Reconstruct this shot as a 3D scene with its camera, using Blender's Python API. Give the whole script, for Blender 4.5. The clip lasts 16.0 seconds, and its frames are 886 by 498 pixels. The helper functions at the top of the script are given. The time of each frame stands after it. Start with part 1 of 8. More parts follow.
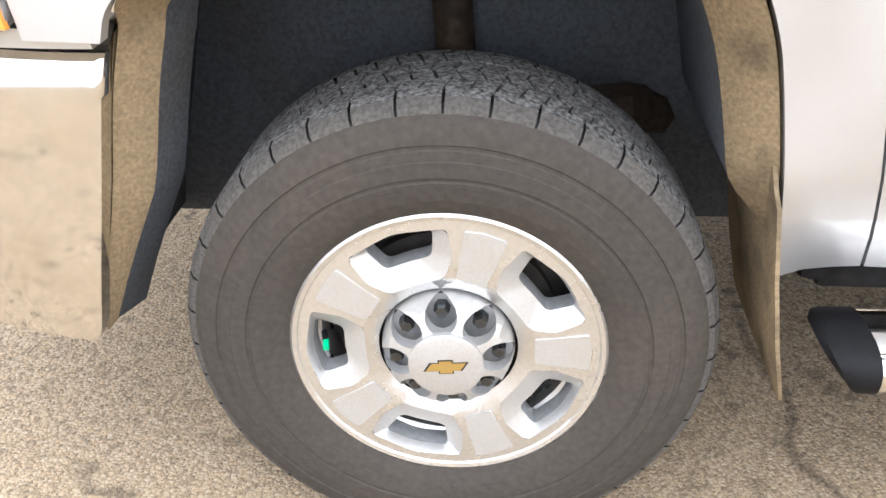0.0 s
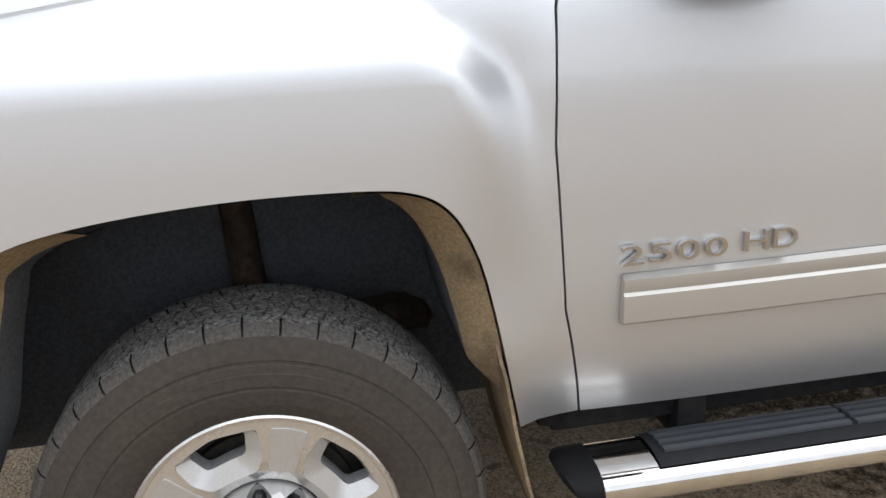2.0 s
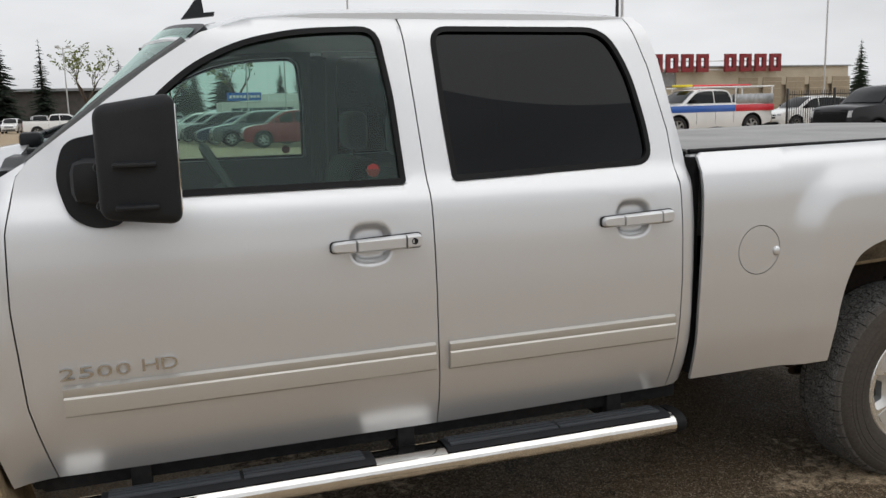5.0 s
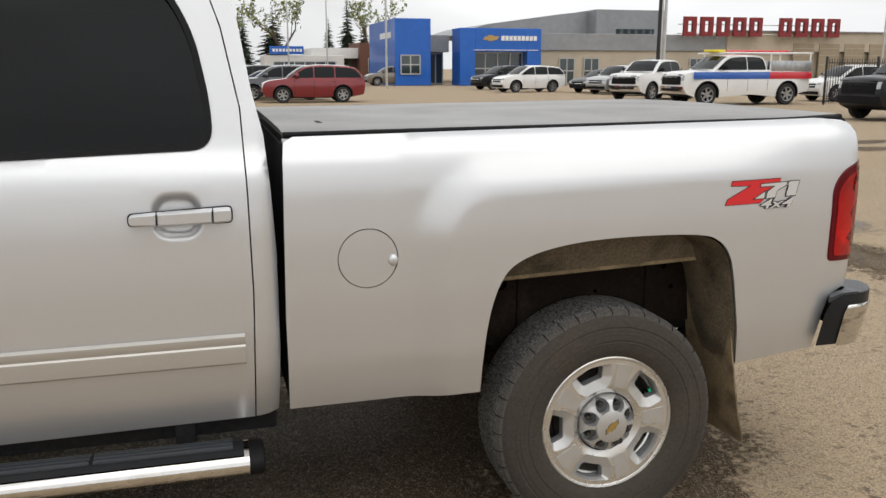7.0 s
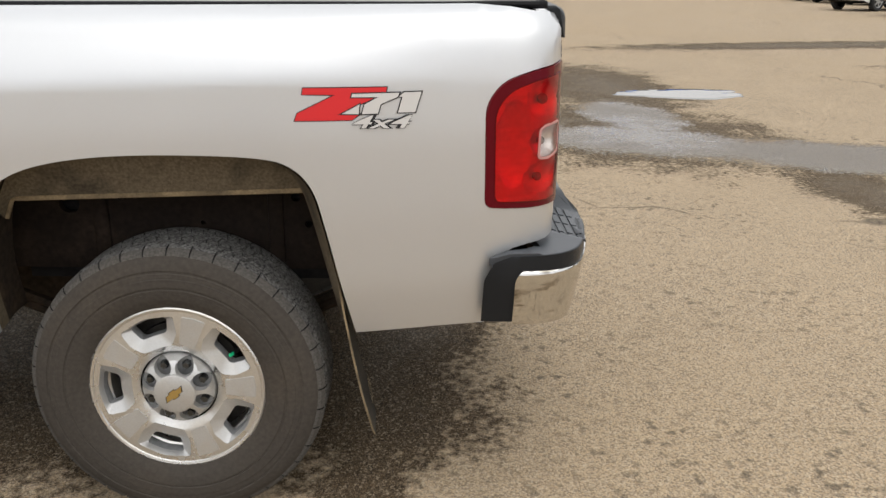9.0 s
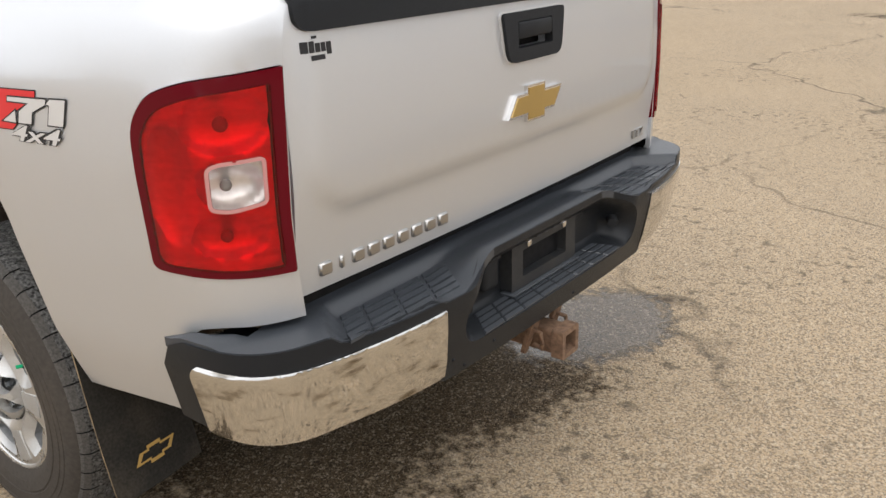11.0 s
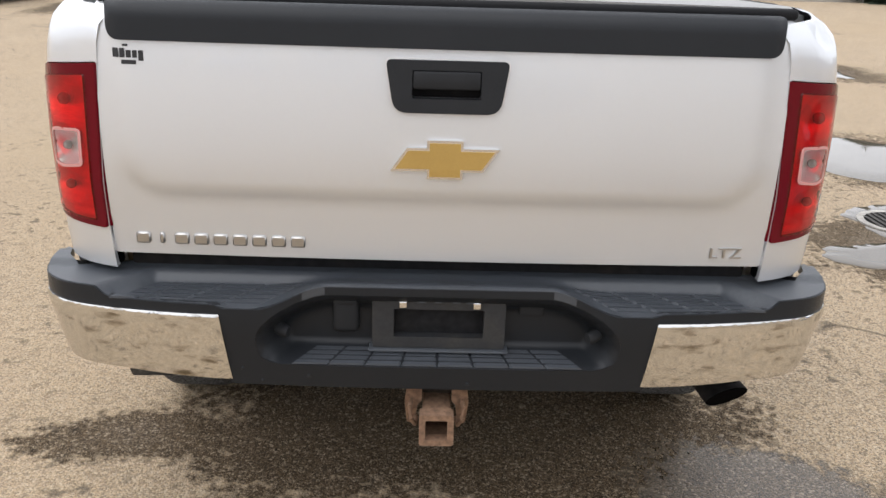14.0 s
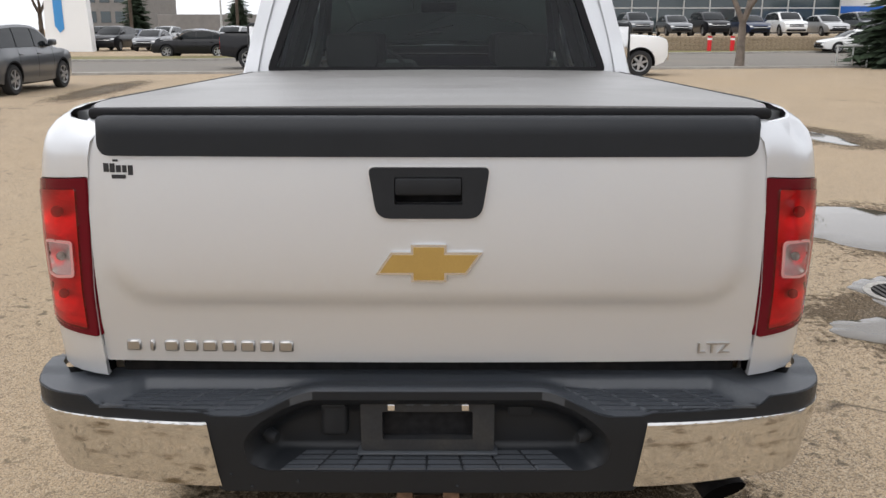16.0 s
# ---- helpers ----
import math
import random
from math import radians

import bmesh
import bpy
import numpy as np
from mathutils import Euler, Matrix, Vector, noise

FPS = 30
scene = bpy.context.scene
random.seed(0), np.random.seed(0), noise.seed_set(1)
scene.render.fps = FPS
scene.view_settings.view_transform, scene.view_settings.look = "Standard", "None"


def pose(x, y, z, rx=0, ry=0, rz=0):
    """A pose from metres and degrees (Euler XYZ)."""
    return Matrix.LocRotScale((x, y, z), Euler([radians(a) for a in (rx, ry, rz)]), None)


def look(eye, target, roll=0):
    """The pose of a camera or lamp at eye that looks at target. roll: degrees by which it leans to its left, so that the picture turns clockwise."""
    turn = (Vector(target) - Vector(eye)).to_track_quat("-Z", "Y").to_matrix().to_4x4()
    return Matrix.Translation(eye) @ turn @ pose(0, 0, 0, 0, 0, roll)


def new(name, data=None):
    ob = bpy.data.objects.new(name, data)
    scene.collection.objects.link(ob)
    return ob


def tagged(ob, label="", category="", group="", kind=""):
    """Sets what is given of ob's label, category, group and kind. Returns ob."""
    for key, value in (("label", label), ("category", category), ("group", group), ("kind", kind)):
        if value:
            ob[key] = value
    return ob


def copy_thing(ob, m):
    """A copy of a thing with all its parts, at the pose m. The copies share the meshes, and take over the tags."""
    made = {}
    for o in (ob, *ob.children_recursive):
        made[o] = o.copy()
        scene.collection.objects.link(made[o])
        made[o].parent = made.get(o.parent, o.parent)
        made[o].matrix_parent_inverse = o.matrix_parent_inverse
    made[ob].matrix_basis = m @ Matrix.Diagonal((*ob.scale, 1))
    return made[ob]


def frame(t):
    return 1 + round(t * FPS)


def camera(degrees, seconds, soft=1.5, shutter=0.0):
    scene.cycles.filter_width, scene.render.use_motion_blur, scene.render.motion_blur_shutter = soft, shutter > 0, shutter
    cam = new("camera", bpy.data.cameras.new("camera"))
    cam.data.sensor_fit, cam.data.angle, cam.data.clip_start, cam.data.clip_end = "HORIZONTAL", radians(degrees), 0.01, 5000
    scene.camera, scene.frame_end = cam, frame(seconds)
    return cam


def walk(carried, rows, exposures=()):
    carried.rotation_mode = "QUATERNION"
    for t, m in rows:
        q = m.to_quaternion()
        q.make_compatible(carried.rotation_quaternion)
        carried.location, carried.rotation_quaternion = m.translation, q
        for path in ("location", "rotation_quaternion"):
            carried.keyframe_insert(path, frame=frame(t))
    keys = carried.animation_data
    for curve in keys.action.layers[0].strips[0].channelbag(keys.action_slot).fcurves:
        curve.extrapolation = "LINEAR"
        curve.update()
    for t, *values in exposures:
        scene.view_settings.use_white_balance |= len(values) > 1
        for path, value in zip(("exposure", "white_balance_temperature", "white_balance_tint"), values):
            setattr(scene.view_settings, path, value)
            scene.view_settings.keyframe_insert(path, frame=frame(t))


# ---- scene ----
cam = camera(55.2, 16.0)
PATH = [
    (0, (0.089, -1.969, 1.196), (-0.063, -0.267, 0.156), -1.6),
    (0.5, (0.088, -1.989, 1.172), (-0.055, -0.324, 0.073), -1.4),
    (1, (0.088, -2.0, 1.193), (-0.025, -0.33, 0.099), -1.9),
    (1.5, (0.1, -2.07, 1.238), (0.094, -0.295, 0.316), -2.4),
    (2, (0.129, -2.27, 1.342), (0.434, -0.398, 0.707), -3.0),
    (2.5, (0.121, -2.539, 1.437), (0.708, -0.719, 0.852), -1.8),
    (3, (0.182, -2.771, 1.473), (0.842, -0.976, 0.888), -0.2),
    (3.2, (0.202, -2.853, 1.482), (0.864, -1.052, 0.919), -0.2),
    (5.3, (1.134, -3.558, 1.611), (1.764, -1.685, 1.302), -1.5),
    (5.5, (1.28, -3.514, 1.626), (1.901, -1.637, 1.323), -1.4),
    (6, (1.693, -3.496, 1.604), (2.2, -1.59, 1.275), -1.0),
    (6.5, (2.121, -3.502, 1.611), (2.532, -1.58, 1.24), -0.8),
    (7, (2.603, -3.459, 1.6), (3.119, -1.573, 1.18), 0.0),
    (7.5, (3.122, -3.486, 1.587), (3.645, -1.614, 1.115), -0.0),
    (8, (3.611, -3.36, 1.554), (4.042, -1.483, 1.014), -1.1),
    (8.5, (4.139, -3.266, 1.525), (4.399, -1.375, 0.929), -0.3),
    (9, (4.593, -3.07, 1.504), (4.617, -1.172, 0.876), 0.7),
    (9.5, (5.038, -2.821, 1.502), (4.79, -0.944, 0.859), 0.8),
    (10, (5.446, -2.557, 1.513), (4.834, -0.774, 0.846), 0.1),
    (10.2, (5.558, -2.387, 1.485), (4.851, -0.647, 0.798), -0.2),
    (12.3, (6.662, -0.891, 1.52), (4.903, -0.22, 0.846), -1.8),
    (12.5, (6.671, -0.745, 1.485), (4.872, -0.193, 0.806), -1.4),
    (13, (6.661, -0.392, 1.523), (4.806, -0.076, 0.846), -0.3),
    (13.5, (6.736, -0.11, 1.518), (4.854, -0.033, 0.846), 1.3),
    (14, (6.821, -0.028, 1.531), (4.935, 0.006, 0.866), 1.7),
    (14.5, (6.85, 0.004, 1.54), (4.95, 0.018, 0.926), 0.6),
    (15, (6.853, 0.01, 1.582), (4.933, 0.011, 1.039), 0.3),
    (15.5, (6.832, 0.025, 1.598), (4.903, 0.029, 1.089), 0.1),
    (16, (6.817, 0.04, 1.606), (4.887, 0.036, 1.101), 0.0),
]
EXPOSURES = [(0.0, 2.12, 6000, 12), (0.5, 2.02, 5850, 12), (1.0, 1.88, 5820, 12), (1.5, 1.48, 5780, 12), (2.0, 0.94, 6150, 11), (2.5, 0.12, 6640, 10), (3.0, 0.30, 6720, 10), (5.5, 0.35, 6470, 10), (6.5, 0.55, 6480, 10),
             (7.0, 0.58, 6620, 10), (8.0, 0.69, 6690, 10), (9.0, 0.83, 6600, 10), (10.0, 0.85, 6650, 11), (12.5, 1.27, 6230, 11), (13.2, 1.30, 6280, 11), (14.0, 1.22, 6310, 12), (14.5, 1.18, 6330, 12), (15.0, 1.05, 6360, 12), (16.0, 0.87, 6360, 12)]
walk(cam, [(t, look(eye, target, roll)) for t, eye, target, roll in PATH], EXPOSURES)

# ---- light ----
world = bpy.data.worlds.new("overcast_sky")
scene.world = world
world.use_nodes = True
wn, wl = world.node_tree.nodes, world.node_tree.links
sky = wn.new("ShaderNodeTexSky")
sky.sky_type, sky.sun_disc = "NISHITA", False
sky.sun_elevation, sky.sun_rotation = radians(52), radians(200)
sky.air_density, sky.dust_density = 1.0, 3.0
grey = wn.new("ShaderNodeHueSaturation")
grey.inputs["Saturation"].default_value = 0.10
cloud = wn.new("ShaderNodeTexNoise")
cloud.inputs["Scale"].default_value, cloud.inputs["Detail"].default_value = 2.2, 5.0
squash = wn.new("ShaderNodeMapping")
squash.inputs["Scale"].default_value = (1, 1, 3.5)
coord = wn.new("ShaderNodeTexCoord")
ramp = wn.new("ShaderNodeMapRange")
ramp.inputs["From Min"].default_value, ramp.inputs["From Max"].default_value = 0.3, 0.7
ramp.inputs["To Min"].default_value, ramp.inputs["To Max"].default_value = 0.80, 1.15
layer = wn.new("ShaderNodeMix")
layer.data_type, layer.inputs["Factor"].default_value = "RGBA", 0.80
layer.inputs["B"].default_value = (7.75, 7.9, 8.1, 1)
height = wn.new("ShaderNodeSeparateXYZ")
dome = wn.new("ShaderNodeMapRange")
dome.inputs["From Min"].default_value, dome.inputs["From Max"].default_value = 0.05, 0.95
dome.inputs["To Min"].default_value, dome.inputs["To Max"].default_value = 1.05, 1.15
both = wn.new("ShaderNodeMath")
both.operation = "MULTIPLY"
wl.new(coord.outputs["Generated"], height.inputs["Vector"])
wl.new(height.outputs["Z"], dome.inputs["Value"])
wl.new(dome.outputs["Result"], both.inputs[0])
wl.new(ramp.outputs["Result"], both.inputs[1])
shade = wn.new("ShaderNodeVectorMath")
shade.operation = "SCALE"
wl.new(coord.outputs["Generated"], squash.inputs["Vector"])
wl.new(squash.outputs["Vector"], cloud.inputs["Vector"])
wl.new(cloud.outputs["Fac"], ramp.inputs["Value"])
wl.new(sky.outputs["Color"], grey.inputs["Color"])
wl.new(grey.outputs["Color"], layer.inputs["A"])
wl.new(layer.outputs["Result"], shade.inputs[0])
wl.new(both.outputs["Value"], shade.inputs["Scale"])
wl.new(shade.outputs["Vector"], wn["Background"].inputs["Color"])
wn["Background"].inputs["Strength"].default_value = 0.088
sun = new("sun", bpy.data.lights.new("sun", "SUN"))
sun.data.energy, sun.data.angle, sun.data.color = 0.72, radians(70), (1.0, 0.97, 0.92)
sun.matrix_world = look((10, -7, 22), (0, 0, 0))


# ---- materials ----
def material(name, color, rough=0.5, metal=0.0, coat=0.0, grain=0.0, scale=60.0, spots=0.0, spot_scale=3.0,
             spot_color=None, bump=0.0, spec=0.5, transmission=0.0, alpha=1.0, ior=1.45, rough_var=0.0, detail=4.0):
    """Principled surface with fine grain, larger stains and relief."""
    m = bpy.data.materials.new(name)
    m.use_nodes = True
    n, l = m.node_tree.nodes, m.node_tree.links
    b = n["Principled BSDF"]
    b.inputs["Roughness"].default_value, b.inputs["Metallic"].default_value = rough, metal
    b.inputs["Coat Weight"].default_value, b.inputs["Coat Roughness"].default_value = coat, 0.04
    b.inputs["Specular IOR Level"].default_value, b.inputs["IOR"].default_value = spec, ior
    b.inputs["Transmission Weight"].default_value, b.inputs["Alpha"].default_value = transmission, alpha
    b.inputs["Base Color"].default_value = (*color, 1)
    if grain or spots or bump or rough_var:
        tc = n.new("ShaderNodeTexCoord")
        fine = n.new("ShaderNodeTexNoise")
        fine.inputs["Scale"].default_value, fine.inputs["Detail"].default_value = scale, detail
        big = n.new("ShaderNodeTexNoise")
        big.inputs["Scale"].default_value, big.inputs["Detail"].default_value = spot_scale, 6.0
        l.new(tc.outputs["Object"], fine.inputs["Vector"])
        l.new(tc.outputs["Object"], big.inputs["Vector"])
        mr = n.new("ShaderNodeMapRange")
        mr.inputs["From Min"].default_value, mr.inputs["From Max"].default_value = 0.3, 0.7
        mr.inputs["To Min"].default_value, mr.inputs["To Max"].default_value = 1 - grain, 1 + grain
        l.new(fine.outputs["Fac"], mr.inputs["Value"])
        mx = n.new("ShaderNodeMix")
        mx.data_type = "RGBA"
        mx.inputs["A"].default_value = (*color, 1)
        mx.inputs["B"].default_value = (*(spot_color or [c * 0.5 for c in color]), 1)
        sm = n.new("ShaderNodeMapRange")
        sm.inputs["From Min"].default_value, sm.inputs["From Max"].default_value = 0.48, 0.72
        sm.inputs["To Max"].default_value = spots
        l.new(big.outputs["Fac"], sm.inputs["Value"])
        l.new(sm.outputs["Result"], mx.inputs["Factor"])
        sc = n.new("ShaderNodeVectorMath")
        sc.operation = "SCALE"
        l.new(mx.outputs["Result"], sc.inputs[0])
        l.new(mr.outputs["Result"], sc.inputs["Scale"])
        l.new(sc.outputs["Vector"], b.inputs["Base Color"])
        if rough_var:
            rv = n.new("ShaderNodeMapRange")
            rv.inputs["From Min"].default_value, rv.inputs["From Max"].default_value = 0.35, 0.65
            rv.inputs["To Min"].default_value = max(0.02, rough - rough_var)
            rv.inputs["To Max"].default_value = min(1, rough + rough_var)
            l.new(big.outputs["Fac"], rv.inputs["Value"])
            l.new(rv.outputs["Result"], b.inputs["Roughness"])
        if bump:
            bp = n.new("ShaderNodeBump")
            bp.inputs["Strength"].default_value, bp.inputs["Distance"].default_value = 1.0, bump
            l.new(fine.outputs["Fac"], bp.inputs["Height"])
            l.new(bp.outputs["Normal"], b.inputs["Normal"])
    return m


def glass(name, tint, clear, rough=0.0, ior=1.5):
    """Window pane: mixes a see-through tint with a mirror-like face."""
    m = bpy.data.materials.new(name)
    m.use_nodes = True
    n, l = m.node_tree.nodes, m.node_tree.links
    n.remove(n["Principled BSDF"])
    see = n.new("ShaderNodeBsdfTransparent")
    see.inputs["Color"].default_value = (*[c * clear for c in tint], 1)
    face = n.new("ShaderNodeBsdfGlossy")
    face.inputs["Roughness"].default_value = rough
    face.inputs["Color"].default_value = (0.95, 0.97, 1.0, 1)
    fr = n.new("ShaderNodeFresnel")
    fr.inputs["IOR"].default_value = ior
    mix = n.new("ShaderNodeMixShader")
    l.new(fr.outputs["Fac"], mix.inputs["Fac"])
    l.new(see.outputs["BSDF"], mix.inputs[1])
    l.new(face.outputs["BSDF"], mix.inputs[2])
    l.new(mix.outputs["Shader"], n["Material Output"].inputs["Surface"])
    return m


def paint(name, color, metal=0.0, rough=0.35):
    return material(name, color, rough, metal, coat=1.0, grain=0.04, scale=900, spots=0.15, spot_scale=1.3)


SILVER = material("silver_metallic_paint", (0.605, 0.615, 0.630), 0.41, 0.70, coat=0.85, grain=0.05, scale=1200, spots=0.08, spot_scale=1.1)
TRIM = material("satin_silver_trim", (0.50, 0.485, 0.455), 0.42, 0.60, coat=0.3, grain=0.04, scale=500)
CHROME = material("chrome", (0.70, 0.69, 0.67), 0.07, 1.0, grain=0.05, scale=25, spots=0.35, spot_scale=14, spot_color=(0.55, 0.5, 0.42), rough_var=0.03)
CHROMEDIRT = material("road_dirty_chrome", (0.66, 0.65, 0.63), 0.06, 1.0, grain=0.04, scale=30, spots=0.95, spot_scale=13, spot_color=(0.20, 0.17, 0.125), rough_var=0.04)
for nd in list(CHROMEDIRT.node_tree.nodes):
    if nd.type == "TEX_NOISE" and nd.inputs["Scale"].default_value == 13:
        streak = CHROMEDIRT.node_tree.nodes.new("ShaderNodeMapping")
        streak.inputs["Scale"].default_value = (1.0, 1.0, 3.2)
        CHROMEDIRT.node_tree.links.new(nd.inputs["Vector"].links[0].from_socket, streak.inputs["Vector"])
        CHROMEDIRT.node_tree.links.new(streak.outputs["Vector"], nd.inputs["Vector"])
    if nd.type == "MAP_RANGE" and nd.inputs["From Max"].default_value > 0.71:
        nd.inputs["From Min"].default_value = 0.56
DOORBADGE = material("dusty_badge_chrome", (0.52, 0.51, 0.50), 0.22, 1.0)
BADGE = material("badge_chrome", (0.70, 0.69, 0.68), 0.12, 1.0)
BLACK = material("black_textured_plastic", (0.016, 0.017, 0.019), 0.55, grain=0.25, scale=700, bump=0.0004, spots=0.25, spot_scale=5, spot_color=(0.045, 0.045, 0.045), spec=0.2)
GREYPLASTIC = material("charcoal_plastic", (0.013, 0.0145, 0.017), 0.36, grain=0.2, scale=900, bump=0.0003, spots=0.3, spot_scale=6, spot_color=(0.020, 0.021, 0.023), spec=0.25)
RUBBER = material("black_rubber", (0.007, 0.007, 0.008), 0.6, grain=0.2, scale=200, spec=0.2)
VOID = material("underbody_black", (0.010, 0.010, 0.011), 0.8, grain=0.4, scale=40, spots=0.5, spot_scale=5, spot_color=(0.02, 0.016, 0.012), spec=0.2)
RUSTFRAME = material("dirty_frame_steel", (0.030, 0.022, 0.016), 0.8, grain=0.4, scale=50, spots=0.7, spot_scale=9, spot_color=(0.07, 0.045, 0.028), bump=0.001, spec=0.2)
MUD = material("dried_mud_on_plastic", (0.25, 0.19, 0.115), 0.9, grain=0.25, scale=160, spots=0.85, spot_scale=10, spot_color=(0.075, 0.06, 0.042), bump=0.0012, spec=0.2)
MUDDARK = material("dusty_black_liner", (0.125, 0.101, 0.069), 0.9, grain=0.3, scale=120, spots=0.8, spot_scale=7, spot_color=(0.032, 0.027, 0.021), bump=0.001, spec=0.2)
FLAPRUBBER = material("dusty_flap_rubber", (0.024, 0.022, 0.019), 0.8, grain=0.3, scale=150, spots=0.6, spot_scale=5, spot_color=(0.075, 0.062, 0.046), bump=0.0005, spec=0.2)
LINER = material("black_wheel_liner", (0.052, 0.057, 0.064), 0.75, grain=0.25, scale=150, spots=0.5, spot_scale=4, spot_color=(0.045, 0.040, 0.033), spec=0.2)
TYRE = material("tyre_rubber", (0.055, 0.048, 0.041), 0.8, grain=0.15, scale=90, spots=0.6, spot_scale=5, spot_color=(0.070, 0.058, 0.046), bump=0.0003, spec=0.2)
TREAD = material("tread_rubber", (0.100, 0.098, 0.095), 0.85, grain=0.85, scale=150, spots=0.6, spot_scale=45, spot_color=(0.18, 0.176, 0.168), bump=0.004, spec=0.2)
SHOULDER = material("dusty_tyre_shoulder", (0.080, 0.075, 0.069), 0.85, grain=0.3, scale=160, spots=0.5, spot_scale=9, spot_color=(0.095, 0.086, 0.076), bump=0.0006, spec=0.2)
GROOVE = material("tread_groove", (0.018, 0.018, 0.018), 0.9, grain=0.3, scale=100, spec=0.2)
ALLOY = material("machined_alloy", (0.64, 0.635, 0.62), 0.30, 0.85, grain=0.05, scale=120, spots=0.32, spot_scale=11, spot_color=(0.50, 0.43, 0.33), rough_var=0.1)
ALLOYPAINT = material("painted_alloy", (0.52, 0.52, 0.515), 0.38, 0.6, grain=0.05, scale=200, spots=0.35, spot_scale=14, spot_color=(0.48, 0.43, 0.36))
LUGSEAT = material("dull_grey_hub_face", (0.26, 0.265, 0.27), 0.5, 0.3, grain=0.15, scale=80)
LUG = material("dark_lug_nut", (0.09, 0.095, 0.10), 0.25, 0.9, grain=0.2, scale=100)
GOLD = material("gold_emblem", (0.47, 0.315, 0.095), 0.32, 0.6, coat=0.6, grain=0.05, scale=400, spots=0.12, spot_scale=12)
GREENCAP = material("green_valve_cap", (0.0, 0.42, 0.18), 0.4)
ROTOR = material("brake_steel", (0.05, 0.045, 0.04), 0.6, 0.5, grain=0.3, scale=40)
def lens_plastic(name, tint, gloss):
    """Clear coloured lamp plastic with a glossy face."""
    m = glass(name, tint, 1.0, 0.02, 1.45)
    n, l = m.node_tree.nodes, m.node_tree.links
    streak = n.new("ShaderNodeTexNoise")
    streak.inputs["Scale"].default_value = 1.0
    place = n.new("ShaderNodeMapping")
    place.inputs["Scale"].default_value = (9, 9, 160)
    tc = n.new("ShaderNodeTexCoord")
    l.new(tc.outputs["Object"], place.inputs["Vector"])
    l.new(place.outputs["Vector"], streak.inputs["Vector"])
    mix = n.new("ShaderNodeMix")
    mix.data_type = "RGBA"
    mix.inputs["A"].default_value = (*[c * gloss for c in tint], 1)
    mix.inputs["B"].default_value = (*tint, 1)
    l.new(streak.outputs["Fac"], mix.inputs["Factor"])
    l.new(mix.outputs["Result"], n["Transparent BSDF"].inputs["Color"])
    return m


REDLENS = lens_plastic("clear_red_lamp_plastic", (0.90, 0.004, 0.018), 0.78)
FARLENS = material("red_lamp_lens", (0.50, 0.006, 0.010), 0.12, coat=0.3)
REFLECTOR = material("lamp_reflector", (0.92, 0.91, 0.90), 0.32, 0.75, grain=0.08, scale=90)
BULB = material("lamp_bulb", (0.30, 0.29, 0.28), 0.15, 0.0, coat=0.6)
CLEARRIM = material("frosted_lens_edge", (0.52, 0.24, 0.23), 0.35, 0.1, coat=0.4)
DARKRED = material("dark_red_lamp_rim", (0.10, 0.002, 0.007), 0.12, coat=0.12, spec=0.15)
CLEARLENS = lens_plastic("clear_lamp_lens", (0.94, 0.90, 0.88), 0.85)
LOUVRE = material("sun_faded_charcoal_plastic", (0.075, 0.076, 0.080), 0.5, grain=0.2, scale=700, bump=0.0003, spots=0.3, spot_scale=5, spot_color=(0.10, 0.10, 0.10), spec=0.35)
LOUVREDARK = material("dusty_black_bracket", (0.022, 0.023, 0.025), 0.5, grain=0.15, scale=120, spots=0.5, spot_scale=14, spot_color=(0.045, 0.042, 0.037), spec=0.35)
# deck and step plastics: sky sheen on upward faces put into a paler base colour
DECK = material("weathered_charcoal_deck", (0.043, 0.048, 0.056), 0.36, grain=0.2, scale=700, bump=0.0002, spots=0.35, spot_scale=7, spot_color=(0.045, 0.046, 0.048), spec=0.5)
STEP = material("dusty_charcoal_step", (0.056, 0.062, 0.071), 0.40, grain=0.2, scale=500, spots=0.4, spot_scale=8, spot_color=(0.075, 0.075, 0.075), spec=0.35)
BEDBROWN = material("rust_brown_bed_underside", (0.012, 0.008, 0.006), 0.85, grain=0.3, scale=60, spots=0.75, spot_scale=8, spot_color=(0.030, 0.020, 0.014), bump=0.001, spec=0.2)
AMBER = material("amber_lamp_lens", (0.85, 0.30, 0.05), 0.12, coat=1.0, grain=0.2, scale=30)
HEADLENS = material("clear_headlamp", (0.40, 0.40, 0.40), 0.10, 0.4, coat=1.0, grain=0.3, scale=20)
# black cover's base colour is raised to carry the sky's grazing sheen
VINYL = material("black_vinyl_cover", (0.19, 0.185, 0.178), 0.38, grain=0.12, scale=600, spots=0.6, spot_scale=2.2, spot_color=(0.16, 0.155, 0.15), bump=0.0003, rough_var=0.06, spec=0.9)
RUST = material("rusty_steel", (0.165, 0.098, 0.060), 0.85, grain=0.35, scale=70, spots=0.8, spot_scale=14, spot_color=(0.10, 0.055, 0.035), bump=0.0012)
# gloss-free black that paints shade into body seams and the exhaust mouth
SEAMBLACK = material("seam_shadow_rubber", (0.004, 0.004, 0.004), 0.95, spec=0.0)
LETTERS = material("dull_chrome_letters", (0.42, 0.41, 0.40), 0.28, 1.0)
REDDECAL = material("red_decal", (0.62, 0.012, 0.018), 0.4, coat=0.4)
BLACKDECAL = material("black_decal", (0.012, 0.012, 0.014), 0.45)
SILVERDECAL = material("silver_decal", (0.62, 0.61, 0.60), 0.4, 0.3)
WHITEPLASTIC = material("white_plate", (0.78, 0.78, 0.77), 0.4)
